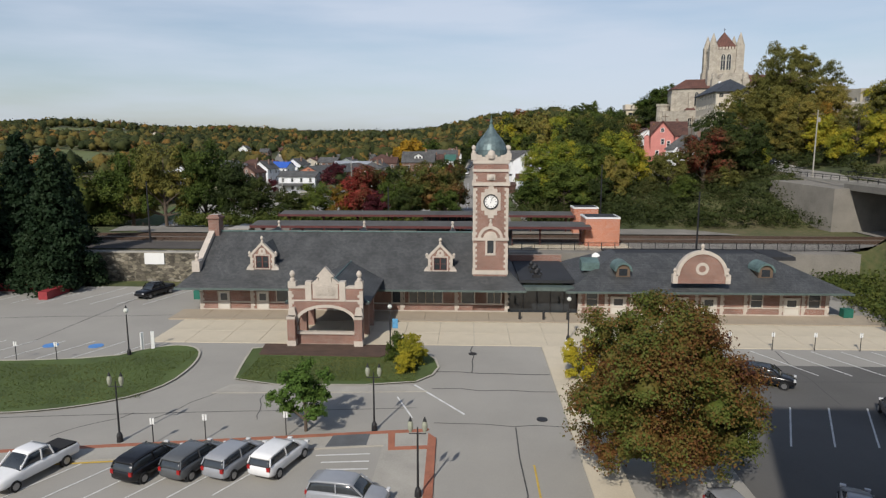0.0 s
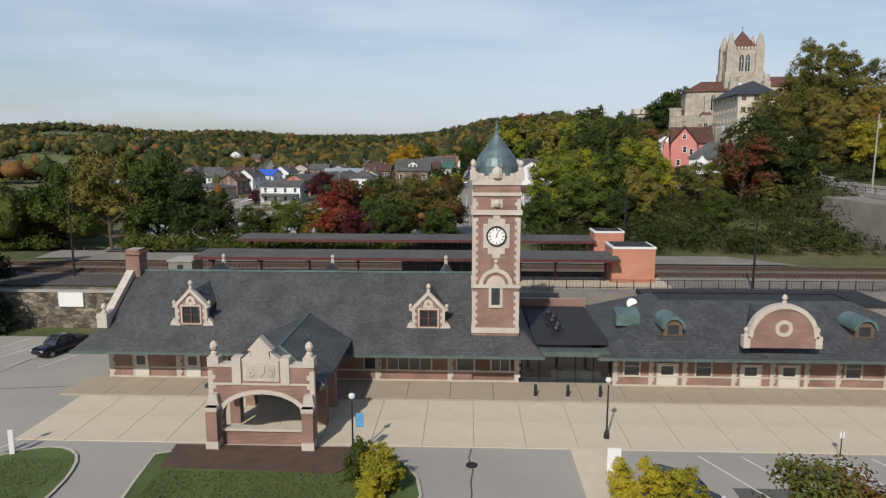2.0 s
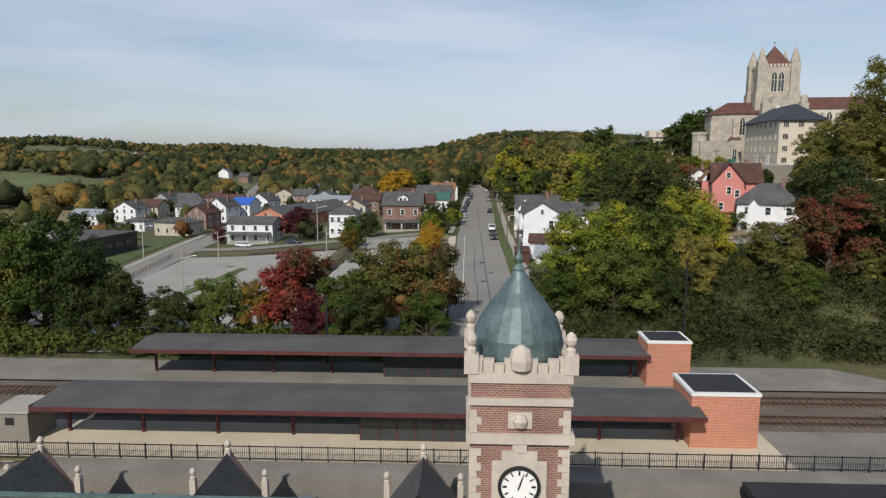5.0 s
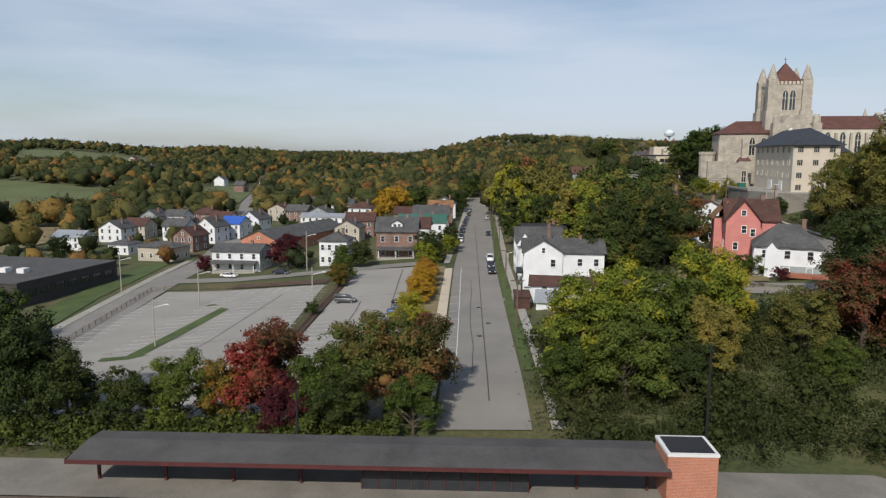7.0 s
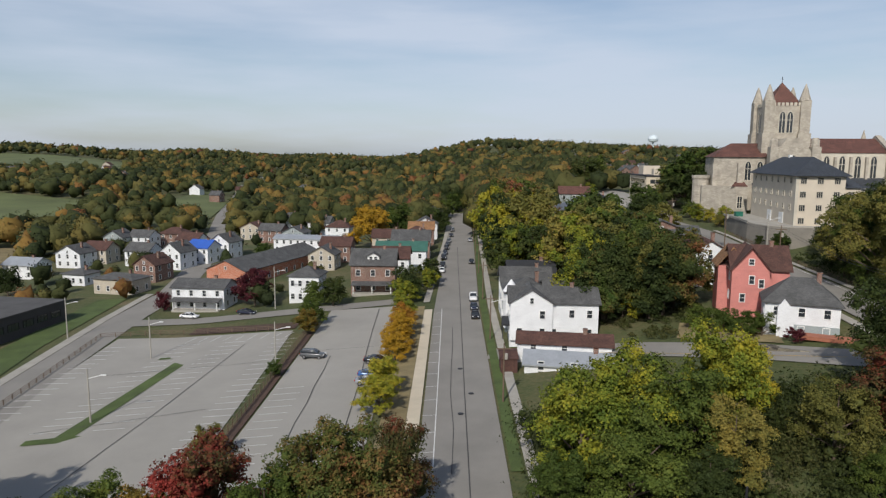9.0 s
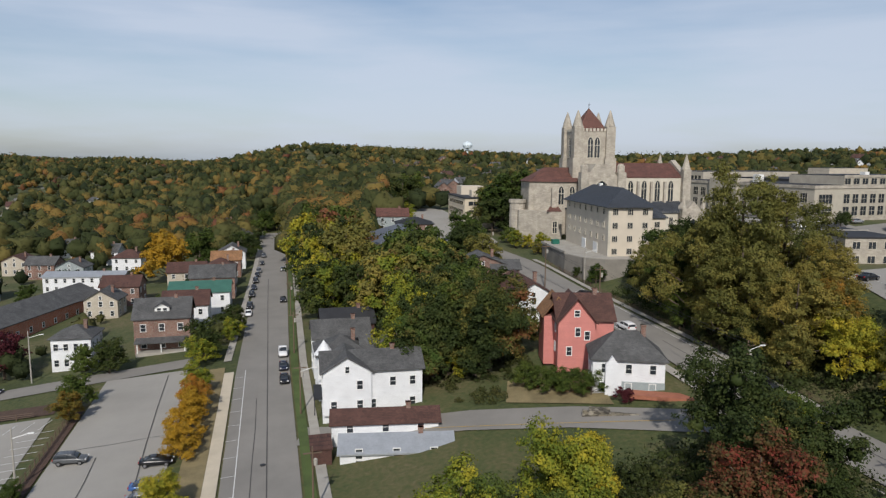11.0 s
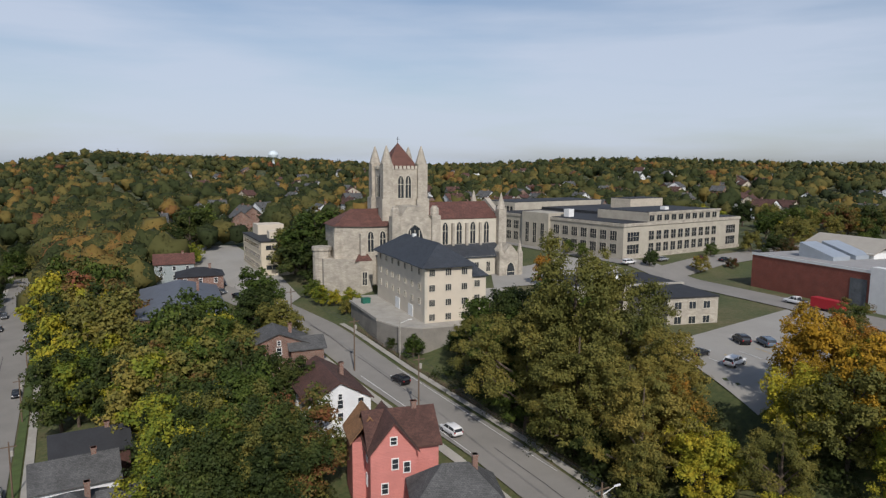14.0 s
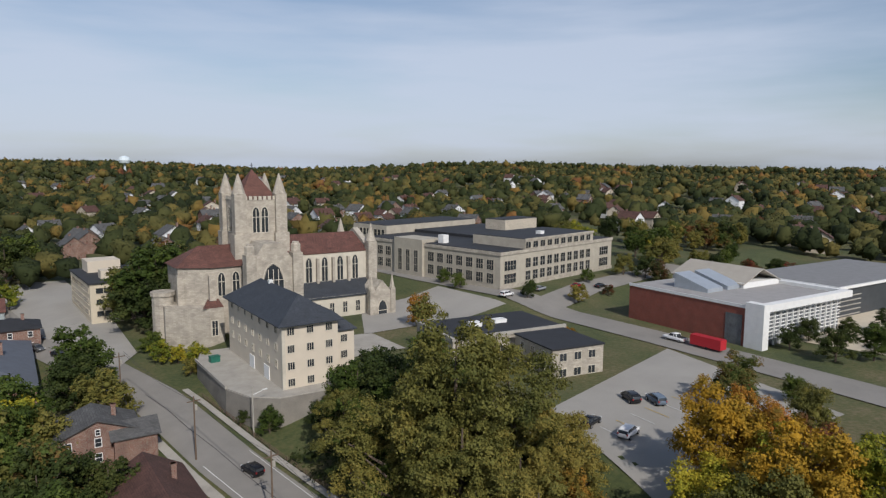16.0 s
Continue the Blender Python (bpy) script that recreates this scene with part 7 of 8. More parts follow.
x, y = x[k], y[k]
h = rng.uniform(0.5, 1.8, len(x))
stand("brush", x, y, h, h * 0.8, 110, 0.28, "dry brush and weeds below the houses", FOL["brush"], "brush", 0.35, 0.35)
x, y = scatter(12, 62, 336, 560, 290, 76)
h = rng.uniform(13, 21, len(x))
stand("street_wood", x, y, h, h * 0.42, 300, 0.6, "mixed green and yellow trees beside the street", far_woods_mat)
x, y = scatter(-80, 4, 398, 560, 190, 77)
h = rng.uniform(8, 14, len(x))
stand("town_trees", x, y, h, h * 0.42, 240, 0.6, "mixed autumn trees among the houses", far_woods_mat)
x, y = scatter(-210, -72, 127, 172, 150, 78)
h = rng.uniform(8, 14, len(x))
stand("belt_trees", x, y, h, h * 0.45, 800, 0.62, "dense green trees along the railway", FOL["bank"])
x, y = scatter(-230, -152, 372, 412, 60, 79)
h = rng.uniform(4, 8, len(x))
stand("valley_trees", x, y, h, h * 0.45, 260, 0.6, "mixed trees on the valley side", far_woods_mat)
rng = np.random.default_rng(81)
x, y = rng.uniform(-150, -6, 130), rng.uniform(245, 400, 130)
k = np.ones(len(x), bool)
for o in bpy.data.objects:
    if o.name.startswith("house") and o.parent is None:
        k &= np.hypot(x - o.location.x, y - o.location.y) > 8.5
k &= np.abs(x - np.interp(y, [240, 270, 340, 520], [-79, -80, -95, -150])) > 7
k &= (np.abs(x + 60) > 16) | (np.abs(y - 300) > 26)
x, y = x[k], y[k]
h = rng.uniform(3, 8, len(x))
stand("garden_trees", x, y, h, h * 0.42, 200, 0.42, "small garden trees between the houses", far_woods_mat)


def woods(name, r_in, r_out, spacing, n_card, card, h_lo, h_hi, a0, a1, label, seed, thin=0.0):
    global rng
    rng = np.random.default_rng(seed)
    n = int(math.radians(a1 - a0) / 2 * (r_out ** 2 - r_in ** 2) / spacing ** 2)
    r = np.sqrt(rng.uniform(r_in ** 2, r_out ** 2, n))
    a = np.radians(rng.uniform(a0, a1, n))
    x, y = 20 + r * np.sin(a), 120 + r * np.cos(a)
    field = np.zeros(n, bool)
    for pts in FIELDS:
        c, e = np.mean(pts, axis=0), np.array(pts)
        side = [(b[0] - a[0]) * (y - a[1]) - (b[1] - a[1]) * (x - a[0]) for a, b in zip(e, np.roll(e, -1, 0))]
        field |= np.all(np.array(side) > 0, axis=0) | np.all(np.array(side) < 0, axis=0)
    open_town = rng.random(n) < thin * ((np.sin(x / 34) * np.cos(y / 41) > 0.1) | (rng.random(n) < 0.3))
    k = ~(field | open_town | (y < 100)) & clear_of(x, y) & ~((x > 8) & (x < 62) & (y < 560)) & ~((x > -80) & (x < 4) & (y < 560))
    for hx, hy in FAR_AT:
        k &= (np.abs(x - hx + 3) > 8) | (np.abs(y - hy + 8) > 15)
    x, y = x[k], y[k]
    h = rng.uniform(h_lo, h_hi, len(x))
    return stand(name, x, y, h, h * rng.uniform(0.36, 0.55, len(x)), n_card, card, label, far_woods_mat, fine=r_in < 700)


# far houses among the trees
r0 = random.Random(31)
FARM, FAR_AT = [], []
for wall_m, roof_m, lab in ((siding_white, shingle_grey, "small white house with grey roof among far trees"), (siding_beige, shingle_brown, "tan house with brown roof among far trees"), (brick_house, shingle_grey, "brick house with grey roof among far trees"), (siding_white, shingle_brown, "white house with brown roof among far trees")):
    for form in ("x", "y"):
        FARM.append(house(400 + 30 * len(FARM), 520, 10, 8.5, 6, 3.2, form, wall_m, roof_m, lab, 20, cols=2, side=0, chimney=True, group="far houses"))
for i in range(190):
    a, r = radians(r0.uniform(6, 88)), r0.uniform(290, 950)
    x, y = 20 + r * math.sin(a), 120 + r * math.cos(a)
    if 30 < x < 345 and y < 385:
        continue
    FAR_AT.append((x, y))
    copy_thing(FARM[i % 8], pose(x, y, float(land(x, y)), 0, 0, r0.choice((0, 90, 20, -15, 110))) @ Matrix.Scale(r0.uniform(0.9, 1.25), 4))
for i in range(14):
    x, y = r0.uniform(-520, -150), r0.uniform(430, 950)
    copy_thing(FARM[i % 8], pose(x, y, float(land(x, y)), 0, 0, r0.uniform(0, 180)))

woods("far_trees", 230, 460, 9.5, 130, 0.75, 8, 14, -48, 92, "mixed autumn trees among the far houses", 21, 0.45)
woods("valley_woods", 460, 800, 11, 56, 1.05, 8, 15, -48, 95, "mixed autumn woods on the valley sides", 22, 0.4)
woods("hill_woods", 800, 1350, 14.5, 26, 1.7, 9, 16, -46, 95, "mixed autumn woods on the far hills", 23, 0.25)
woods("ridge_woods", 1350, 2100, 21, 10, 3.0, 11, 19, -46, 95, "hazy woods along the skyline", 24, 0.1)



# ---- tall block south of the car park, out of view, whose shade falls on the forecourt ----
blk = thing("brick_block", pose(0, 0, 0), "plain tall brick block standing south of the car park", "building")
part("wall", Geo().box(5, -34, -1, 75, -5, 48), brick_house, blk)

# ---- forecourt: lawns, kerbs, walks, markings ----
kerb_mat = surface("kerb_concrete", (0.4, 0.37, 0.31), 0.85, 0, 0.15, 9, 0.5, 0.1)


def ring_strip(pts, width, z0, z1):
    """A closed kerb round an outline."""
    g = Geo()
    n = len(pts)
    P = [Vector(p) for p in pts]
    inner = []
    for i in range(n):
        d = (P[(i + 1) % n] - P[i - 1]).normalized()
        inner.append(P[i] + Vector((-d.y, d.x)) * width)
    vs = [(p.x, p.y, z) for p in P for z in (z0, z1)] + [(p.x, p.y, z) for p in inner for z in (z0, z1)]
    fs = []
    for i in range(n):
        j = (i + 1) % n
        a, b, c, d = 2 * i, 2 * j, 2 * n + 2 * i, 2 * n + 2 * j
        fs += [(a, b, b + 1, a + 1), (a + 1, b + 1, d + 1, c + 1)]
    return g.add(vs, fs)


def smooth_ring(pts, times=2):
    for _ in range(times):
        pts = [q for i in range(len(pts)) for q in ((0.75 * pts[i][0] + 0.25 * pts[(i + 1) % len(pts)][0], 0.75 * pts[i][1] + 0.25 * pts[(i + 1) % len(pts)][1]), (0.25 * pts[i][0] + 0.75 * pts[(i + 1) % len(pts)][0], 0.25 * pts[i][1] + 0.75 * pts[(i + 1) % len(pts)][1]))]
    return pts


def lawn(pts, label, times=2):
    pts = smooth_ring(pts, times)
    ob = thing("lawn", pose(0, 0, 0), label, "lawn", kind="structure")
    part("grass", Geo().slab(pts, 0, 0.12), grass_mat, ob)
    part("kerb", ring_strip(pts, -0.2, 0.0, 0.15), kerb_mat, ob)
    return ob


lawn([(-72, 45.5), (-38, 47.4), (-31, 49), (-26.2, 53), (-25.8, 60), (-27.5, 65), (-31.5, 65.4), (-36, 59.8), (-72, 59.0)], "mown grass island with a pale kerb", 2)
lawn([(-22, 66.0), (-21.3, 60), (-20.4, 54.6), (-5.2, 55.0), (-2.6, 58.5), (-3.4, 63), (-6.5, 66.2)], "clipped lawn before the carriage porch", 1)
single("mulch_bed", Geo().slab([(-20.6, 62.6), (-8.5, 62.2), (-6.8, 64.4), (-8, 66.0), (-21.0, 66.0)], 0.02, 0.2), mulch, "dark mulch bed round the porch front", "flower bed", kind="structure")
rng = np.random.default_rng(90)
gx, gy = rng.uniform(-70, -27, 40000), rng.uniform(46.5, 63.5, 40000)
k = ((gy < 59) | (gx > -36 + (gy - 59) * 1.0)) & (gy > 47.9 + np.clip(gx + 38, 0, 20) * 0.3)
gx, gy = np.concatenate([gx[k], rng.uniform(-20.3, -4.6, 14000)]), np.concatenate([gy[k], rng.uniform(55.6, 62.2, 14000)])
tagged(new("grass", leaves(np.stack([gx, gy, rng.uniform(0.11, 0.15, len(gx))], -1), np.stack([rng.normal(size=len(gx)), rng.normal(size=len(gx)), np.full(len(gx), 0.7)], -1) / 1.4, np.full(len(gx), 0.085), "grass", foliage("leaf_grass", [(0.1, (0.06, 0.08, 0.022)), (0.5, (0.08, 0.105, 0.028)), (0.95, (0.13, 0.125, 0.045))], 0.15))), "short uneven lawn grass", "grass", kind="stuff")


def flat(name, pts, mat, label, category, z=0.035, group="", kind="structure"):
    return single(name, Geo().slab(pts, 0.0, z), mat, label, category, group, kind)


def strip(name, a, b, w, mat, label, category="road marking", z=0.045, group="road markings", parent=None):
    a, b = Vector(a), Vector(b)
    d = (b - a).normalized()
    s = Vector((-d.y, d.x)) * w / 2
    g = Geo()
    n = max(1, int((b - a).length / 6))
    for i in range(n):
        p, q = a + (b - a) * i / n, a + (b - a) * (i + 1) / n
        vs = [p - s, q - s, q + s, p + s]
        g.add([(v.x, v.y, float(land(v.x, v.y)) + z) for v in vs], [(0, 1, 2, 3)])
    return part("line", g, mat, parent) if parent is not None else single(name, g, mat, label, category, group, "structure")


flat("sidewalk", [(-21.5, 52.6), (-3.4, 53.6), (-5.0, 55.0), (-20.6, 54.6)], concrete_grey, "grey concrete sidewalk along the lawn", "sidewalk", 0.09)
flat("sidewalk", [(7.6, 20), (9.9, 20), (10.2, 66.4), (7.6, 66.4)], concrete, "buff concrete sidewalk beside the drive", "sidewalk", 0.14)
ky = lambda x: 46.6 + 0.155 * x
flat("sidewalk", [(-70, ky(-70) - 2.3), (-5, ky(-5) - 2.3), (-5, ky(-5) - 0.5), (-70, ky(-70) - 0.5)], concrete_grey, "concrete kerb walk before the parked cars", "sidewalk", 0.13)
flat("brick_band", [(-70, ky(-70) - 0.5), (-3.2, ky(-3.2) - 0.5), (-2.8, ky(-2.8)), (-70, ky(-70))], paint_red, "red paved band along the kerb", "paving", 0.135)
flat("sidewalk", [(-6.2, 20), (-2.3, 20), (-2.6, 45.2), (-3.2, 45.6), (-5.8, 45.2)], concrete_grey, "concrete corner walk with red band", "sidewalk", 0.12)
flat("brick_band", [(-2.3, 20), (-1.7, 20), (-2.2, 44.6), (-2.8, 45.4)], paint_red, "red paved band at the corner", "paving", 0.15)
flat("brick_band", [(-5.4, 42.6), (-2.7, 42.9), (-2.7, 43.4), (-5.0, 43.1), (-5.2, 45.2), (-5.7, 45.2)], paint_red, "red paved corner band", "paving", 0.155)
flat("grate", [(-9.8, 42.9), (-7.0, 43.3), (-7.0, 45.1), (-9.6, 44.7)], surface("dark_grate", (0.1, 0.105, 0.11), 0.8, 0, 0.2, 9, 0.8, 0), "dark square paving panel at the kerb", "paving", 0.15)
mark = thing("bay_lines", pose(0, 0, 0), "white painted parking bay lines on the forecourt", "road marking", kind="structure")
for i in range(9):
    x = -33.2 + i * 2.62
    strip("line", (x - 3.0, ky(x) - 8.2), (x, ky(x) - 2.6), 0.12, paint_white, "", parent=mark)
for i in range(6):
    strip("line", (-10.2 + i * 0.55, 41.8 - i * 0.95), (-6.6 + i * 0.1, 42.2 - i * 1.05), 0.16, paint_white, "", parent=mark)
for i in range(9):
    x = -70 + i * 3.5
    strip("line", (x, 82.4), (x + 3.4, 92.4), 0.13, paint_white, "", parent=mark)
for i in range(8):
    x = -58 + i * 3.2
    strip("line", (x, 60.8), (x + 2.6, 66.6), 0.13, paint_white, "", parent=mark)
for i in range(11):
    x = 16.5 + i * 3.0
    strip("line", (x + 3.2, 58.8), (x, 65.9), 0.13, paint_white, "", parent=mark)
    strip("line", (x, 44.4), (x + 3.2, 51.4), 0.13, paint_white, "", parent=mark)
strip("line", (-4.6, 55.2), (-0.2, 49.0), 0.2, paint_white, "", parent=mark)
strip("line", (-5.8, 52.4), (-4.2, 48.2), 0.14, paint_white, "", parent=mark)
strip("line", (4.4, 20), (4.4, 41), 0.13, paint_yellow, "", parent=mark)
strip("line", (-33, ky(-33) - 2.5), (-18, ky(-18) - 2.5), 0.22, paint_yellow, "", parent=mark)
for x in (-43.2, -38.4):
    part("badge", Geo().ring(0, 0, 0.0, 0.75, -0.02, 0.02, n=14), paint_blue, mark, "blue painted badge", m=pose(x, 65.0, 0.05, 90))
# seams, patches and covers in the asphalt
seams = thing("asphalt_seams", pose(0, 0, 0), "dark tar seams and patches across the asphalt", "road seam", kind="structure")
tar = surface("tar", (0.06, 0.058, 0.056), 0.8, 0, 0.3, 6, 0.6, 0)
for k, (a, b, w) in enumerate((((-3, 58.6), (7.5, 58.2), 0.16), ((0.5, 66.4), (0.4, 58.5), 0.1), ((-3, 54.4), (7.5, 54.0), 0.12), ((-2.5, 47.4), (7.3, 47.0), 0.1), ((3.6, 46.8), (3.9, 24), 0.1), ((-40, 46.6), (-4, 50.2), 0.09), ((-24, 47.3), (-21, 52.8), 0.07), ((-16, 47.5), (-17, 52.4), 0.07), ((-30, 44.0), (-26, 48.4), 0.08),
                               ((-60, 75), (-36, 77.6), 0.12), ((-46, 66), (-44, 93), 0.1), ((14, 57), (50, 57.6), 0.12), ((30, 52), (31, 66), 0.09), ((-12, 150), (-15.5, 236), 0.14), ((-20, 160), (-21, 200), 0.12), ((-9, 205), (-27, 204), 0.1), ((4.0, 140), (4.4, 330), 0.14), ((-46, 150), (-41, 212), 0.12), ((-60, 170), (-36, 176), 0.1), ((-62, 196), (-34, 199), 0.1), ((76, 140), (75, 200), 0.14), ((73, 220), (70, 270), 0.12), ((2.0, 150), (2.2, 215), 0.1))):
    r9 = random.Random(k)
    prev = Vector(a)
    n = 5
    for i in range(1, n + 1):
        q = Vector(a) + (Vector(b) - Vector(a)) * i / n + Vector((r9.uniform(-0.25, 0.25), r9.uniform(-0.25, 0.25))) * (i < n)
        strip("seam", prev, q, w, tar, "", z=0.16 if a[1] > 100 else 0.03, parent=seams)
        prev = q
part("patch", Geo().slab([(-5.5, 47.2), (-2.4, 47.2), (-2.2, 52), (-5.5, 52)], 0, 0.026), asphalt_pale, seams)
for x, y in ((0.5, 63.9), (5.7, 48.3), (3.5, 188), (3.3, 168), (5.0, 176)):
    single("manhole_cover", Geo().lathe([(0.42, 0.0), (0.42, 0.06), (0.38, 0.065)], 0, 0, 14), steel_dark, "round iron manhole cover in the asphalt", "manhole cover", "manhole covers", m=pose(x, y, float(land(x, y)) + (0.02 if y < 100 else 0.13)))


# ---- lamps, posts, signs ----
def street_lamp(x, y, heads=2):
    ob = thing("street_lamp", pose(x, y, 0), "black iron street lamp with " + ("two globe heads" if heads == 2 else "one white globe"), "street lamp", "street lamps")
    part("base", Geo().lathe([(0.22, 0), (0.2, 0.5), (0.12, 0.7)], 0, 0, 10), steel_dark, ob)
    part("pole", Geo().lathe([(0.075, 0.6), (0.055, 4.2)], 0, 0, 8), steel_dark, ob)
    gm = surface("lamp_globe", (0.62, 0.63, 0.58), 0.25, 0, 0.05, 5, 1, 0) if heads == 1 else surface("lamp_lantern", (0.3, 0.31, 0.24), 0.25, 0, 0.15, 5, 1, 0)
    xs = (-0.42, 0.42) if heads == 2 else (0.0,)
    if heads == 2:
        part("arm", Geo().tube((-0.5, 0, 4.1), (0.5, 0, 4.1), 0.035).tube((0, 0, 3.7), (0, 0, 4.5), 0.04), steel_dark, ob)
    for k in xs:
        hd = part("globe", Geo().ball((k, 0, 4.62), 0.24) if heads == 1 else Geo().lathe([(0.08, 4.2), (0.15, 4.4), (0.17, 4.65), (0.11, 4.88)], k, 0, 10), gm, ob, "frosted globe")
        part("cap", Geo().lathe([(0.12, 4.86), (0.08, 4.98), (0.02, 5.15)], k, 0, 8), steel_dark, hd)
    return ob


for x, y, n in ((-24.5, 43.4, 2), (-6.8, 45.9, 2), (-2.9, 36.7, 2), (-33.4, 62.1, 1), (-7.8, 64.6, 1), (10.6, 68.5, 1), (10.4, 49, 2)):
    street_lamp(x, y, n)
single("banner", Geo().box(-7.55, 64.5, 2.4, -7.0, 64.55, 3.4), surface("banner_blue", (0.1, 0.3, 0.5), 0.7, 0, 0.3, 6, 2, 0), "small blue and white banner on a lamp post", "banner")
for x in (6.1, 8.9, 11.7):
    single("bollard", Geo().lathe([(0.14, 0.15), (0.14, 1.1), (0.08, 1.22)], x, 76.6, 8), steel_dark, "dark bollard before the entrance", "bollard", "bollards")
sg = thing("sign", pose(-32.4, 64.0, 0, 0, 0, 20), "white upright sign with two panels on the grass", "sign")
for k in (-0.55, 0.45):
    part("panel", Geo().box(k - 0.16, -0.06, 0.1, k + 0.16, 0.06, 1.9), white_paint, sg)
sg2 = thing("sign", pose(10.0, 63.2, 0.1), "white pennant sign by the walk", "sign")
part("panel", Geo().box(-0.45, -0.05, 0.1, 0.45, 0.05, 1.7), white_paint, sg2)
for x, y in ((26.5, 66.2), (30.8, 66.2), (35.0, 66.2), (39.5, 66.2), (-43.6, 60.3), (-47.6, 60.3), (-51.8, 60.3), (-39.6, 60.3), (-18.6, 44.0), (-13.0, 44.7), (-22.0, 43.2)):
    s = thing("sign_post", pose(x, y, 0), "thin steel post with a small white sign", "sign post", "sign posts")
    part("post", Geo().tube((0, 0, 0), (0, 0, 1.9), 0.04), steel_dark, s)
    part("plate", Geo().box(-0.16, -0.03, 1.45, 0.16, 0.0, 1.9), white_paint, s)
single("red_barrier", Geo().box(-70, 89.2, 0, -56, 90.4, 1.1).box(-57.2, 84.5, 0, -56, 89.2, 1.1), surface("red_barrier_paint", (0.28, 0.03, 0.035), 0.6, 0, 0.2, 4, 0.6, 0), "low dark red barrier wall at the car park edge", "barrier")
single("utility_bin", Geo().box(-36.6, 85.5, 0, -35.4, 86.6, 1.2), surface("green_steel", (0.02, 0.14, 0.1)), "green utility bin by the station end", "bin")
single("utility_bin", Geo().box(44.6, 78.6, 0, 45.7, 79.6, 1.2), surface("green_steel", (0.02, 0.14, 0.1)), "green bin beside the station wing", "bin")
# roof clutter on the wing
single("satellite_dish", Geo().lathe([(0.05, 0), (0.35, 0.1), (0.55, 0.26)], 0, 0, 14), white_paint, "white satellite dish on the flat roof", "satellite dish", m=pose(17.0, 88.5, 5.6, 65, 0, 0))
for x, y in ((18.8, 91.8), (20.8, 91.8), (33.5, 91.8), (36, 91.8), (-13, 93.0), (-10, 93.0)):
    single("roof_vent", Geo().lathe([(0.35, 0), (0.35, 0.7), (0.5, 0.75), (0.5, 0.95), (0.2, 1.05)], 0, 0, 10), surface("galvanised", (0.35, 0.35, 0.34), 0.4, 0.7, 0.2, 5, 1, 0), "galvanised round roof vent", "roof vent", "roof vents", m=pose(x, y, 4.4 if x > 0 else 4.6))
part("rear_roof", Geo().box(19.4, 90, 5.0, 44, 96.5, 5.5), membrane, wing)

# platform fence
fence = thing("fence", pose(0, 100.0, 4.65), "dark iron picket fence along the platform", "fence", kind="structure")
for i in range(48):
    part("post", Geo().box(-36 + i * 2, -0.04, 0, -35.92 + i * 2, 0.04, 1.25), steel_dark, fence)
part("rail", Geo().box(-36, -0.03, 1.1, 58, 0.03, 1.16).box(-36, -0.03, 0.15, 58, 0.03, 0.2), steel_dark, fence)
g = Geo()
for i in range(560):
    g.box(-36 + i * 0.168, -0.012, 0.1, -35.976 + i * 0.168, 0.012, 1.2)
tagged(part("pickets", g, steel_dark, fence), kind="stuff")


def pole(x, y, h, arm=0.0, label="tall wooden utility pole with crossarm", z=None, mat=None, lamp=False):
    ob = thing("utility_pole", pose(x, y, float(land(x, y)) if z is None else z), label, "utility pole", "utility poles")
    part("pole", Geo().tube((0, 0, -0.5), (0, 0, h), 0.16, 0.1, 7), mat or timber, ob)
    if arm:
        part("crossarm", Geo().box(-1.1, -0.06, h - 0.9, 1.1, 0.06, h - 0.75), timber, ob)
        part("transformer", Geo().lathe([(0.22, h - 2.4), (0.25, h - 2.3), (0.25, h - 1.6), (0.1, h - 1.5)], 0.35, 0, 8), concrete_grey, ob)
    if lamp:
        part("lamp_arm", Geo().tube((0, 0, h - 1.5), (2.2, 0, h - 0.9), 0.05).box(2.0, -0.12, h - 0.98, 2.8, 0.12, h - 0.84), white_paint, ob)
    return ob


for x, y, h in ((68.2, 239, 11), (69.6, 214.7, 11), (66, 272, 10), (69.4, 171, 10.5), (9.6, 172, 9), (9.6, 205, 9), (9.8, 240, 9.5), (10.2, 275, 9.5), (10.5, 310, 9.5), (11, 345, 9.5), (11.5, 385, 9.5)):
    pole(x, y, h, 1, lamp=(y in (171, 205)))
pole(79.4, 241, 9, 0, "slim grey lamp post beside the hill road", mat=concrete_grey, lamp=True)
pole(69.9, 139.1, 13.2, 1, "pale tall pole at the bridge end", z=13.8, mat=concrete_grey)
for x, y, h in ((-52.6, 173.4, 8.5), (-29.7, 193.6, 9), (-83.7, 221.5, 9.5), (-58, 206, 8.5), (-43, 244, 11)):
    pole(x, y, h, 0, "tall grey car park lamp post", mat=concrete_grey, lamp=True)
for x, y, h in ((34.5, 101, 9), (-52, 106, 10), (-15, 124, 8), (25, 127, 12)):
    pole(x, y, h, 0, "thin dark pole beside the tracks", mat=steel_dark)
# wires along the hill road
for z in (9.6, 10.1):
    ln = thing("power_line", pose(0, 0, 0), "thin dark power line above the hill road", "power line", "power lines")
    pts = [(69.4, 171), (69.6, 214.7), (68.2, 239), (66, 272)]
    g = Geo()
    for (x0, y0), (x1, y1) in zip(pts, pts[1:]):
        a, b = Vector((x0 + 0.8, y0, float(land(x0, y0)) + z)), Vector((x1 + 0.8, y1, float(land(x1, y1)) + z))
        prev = a
        for i in range(1, 9):
            q = a.lerp(b, i / 8) - Vector((0, 0, 1.0 * math.sin(math.pi * i / 8)))
            g.tube(prev, q, 0.03, n=3)
            prev = q
    part("wire", g, steel_dark, ln)

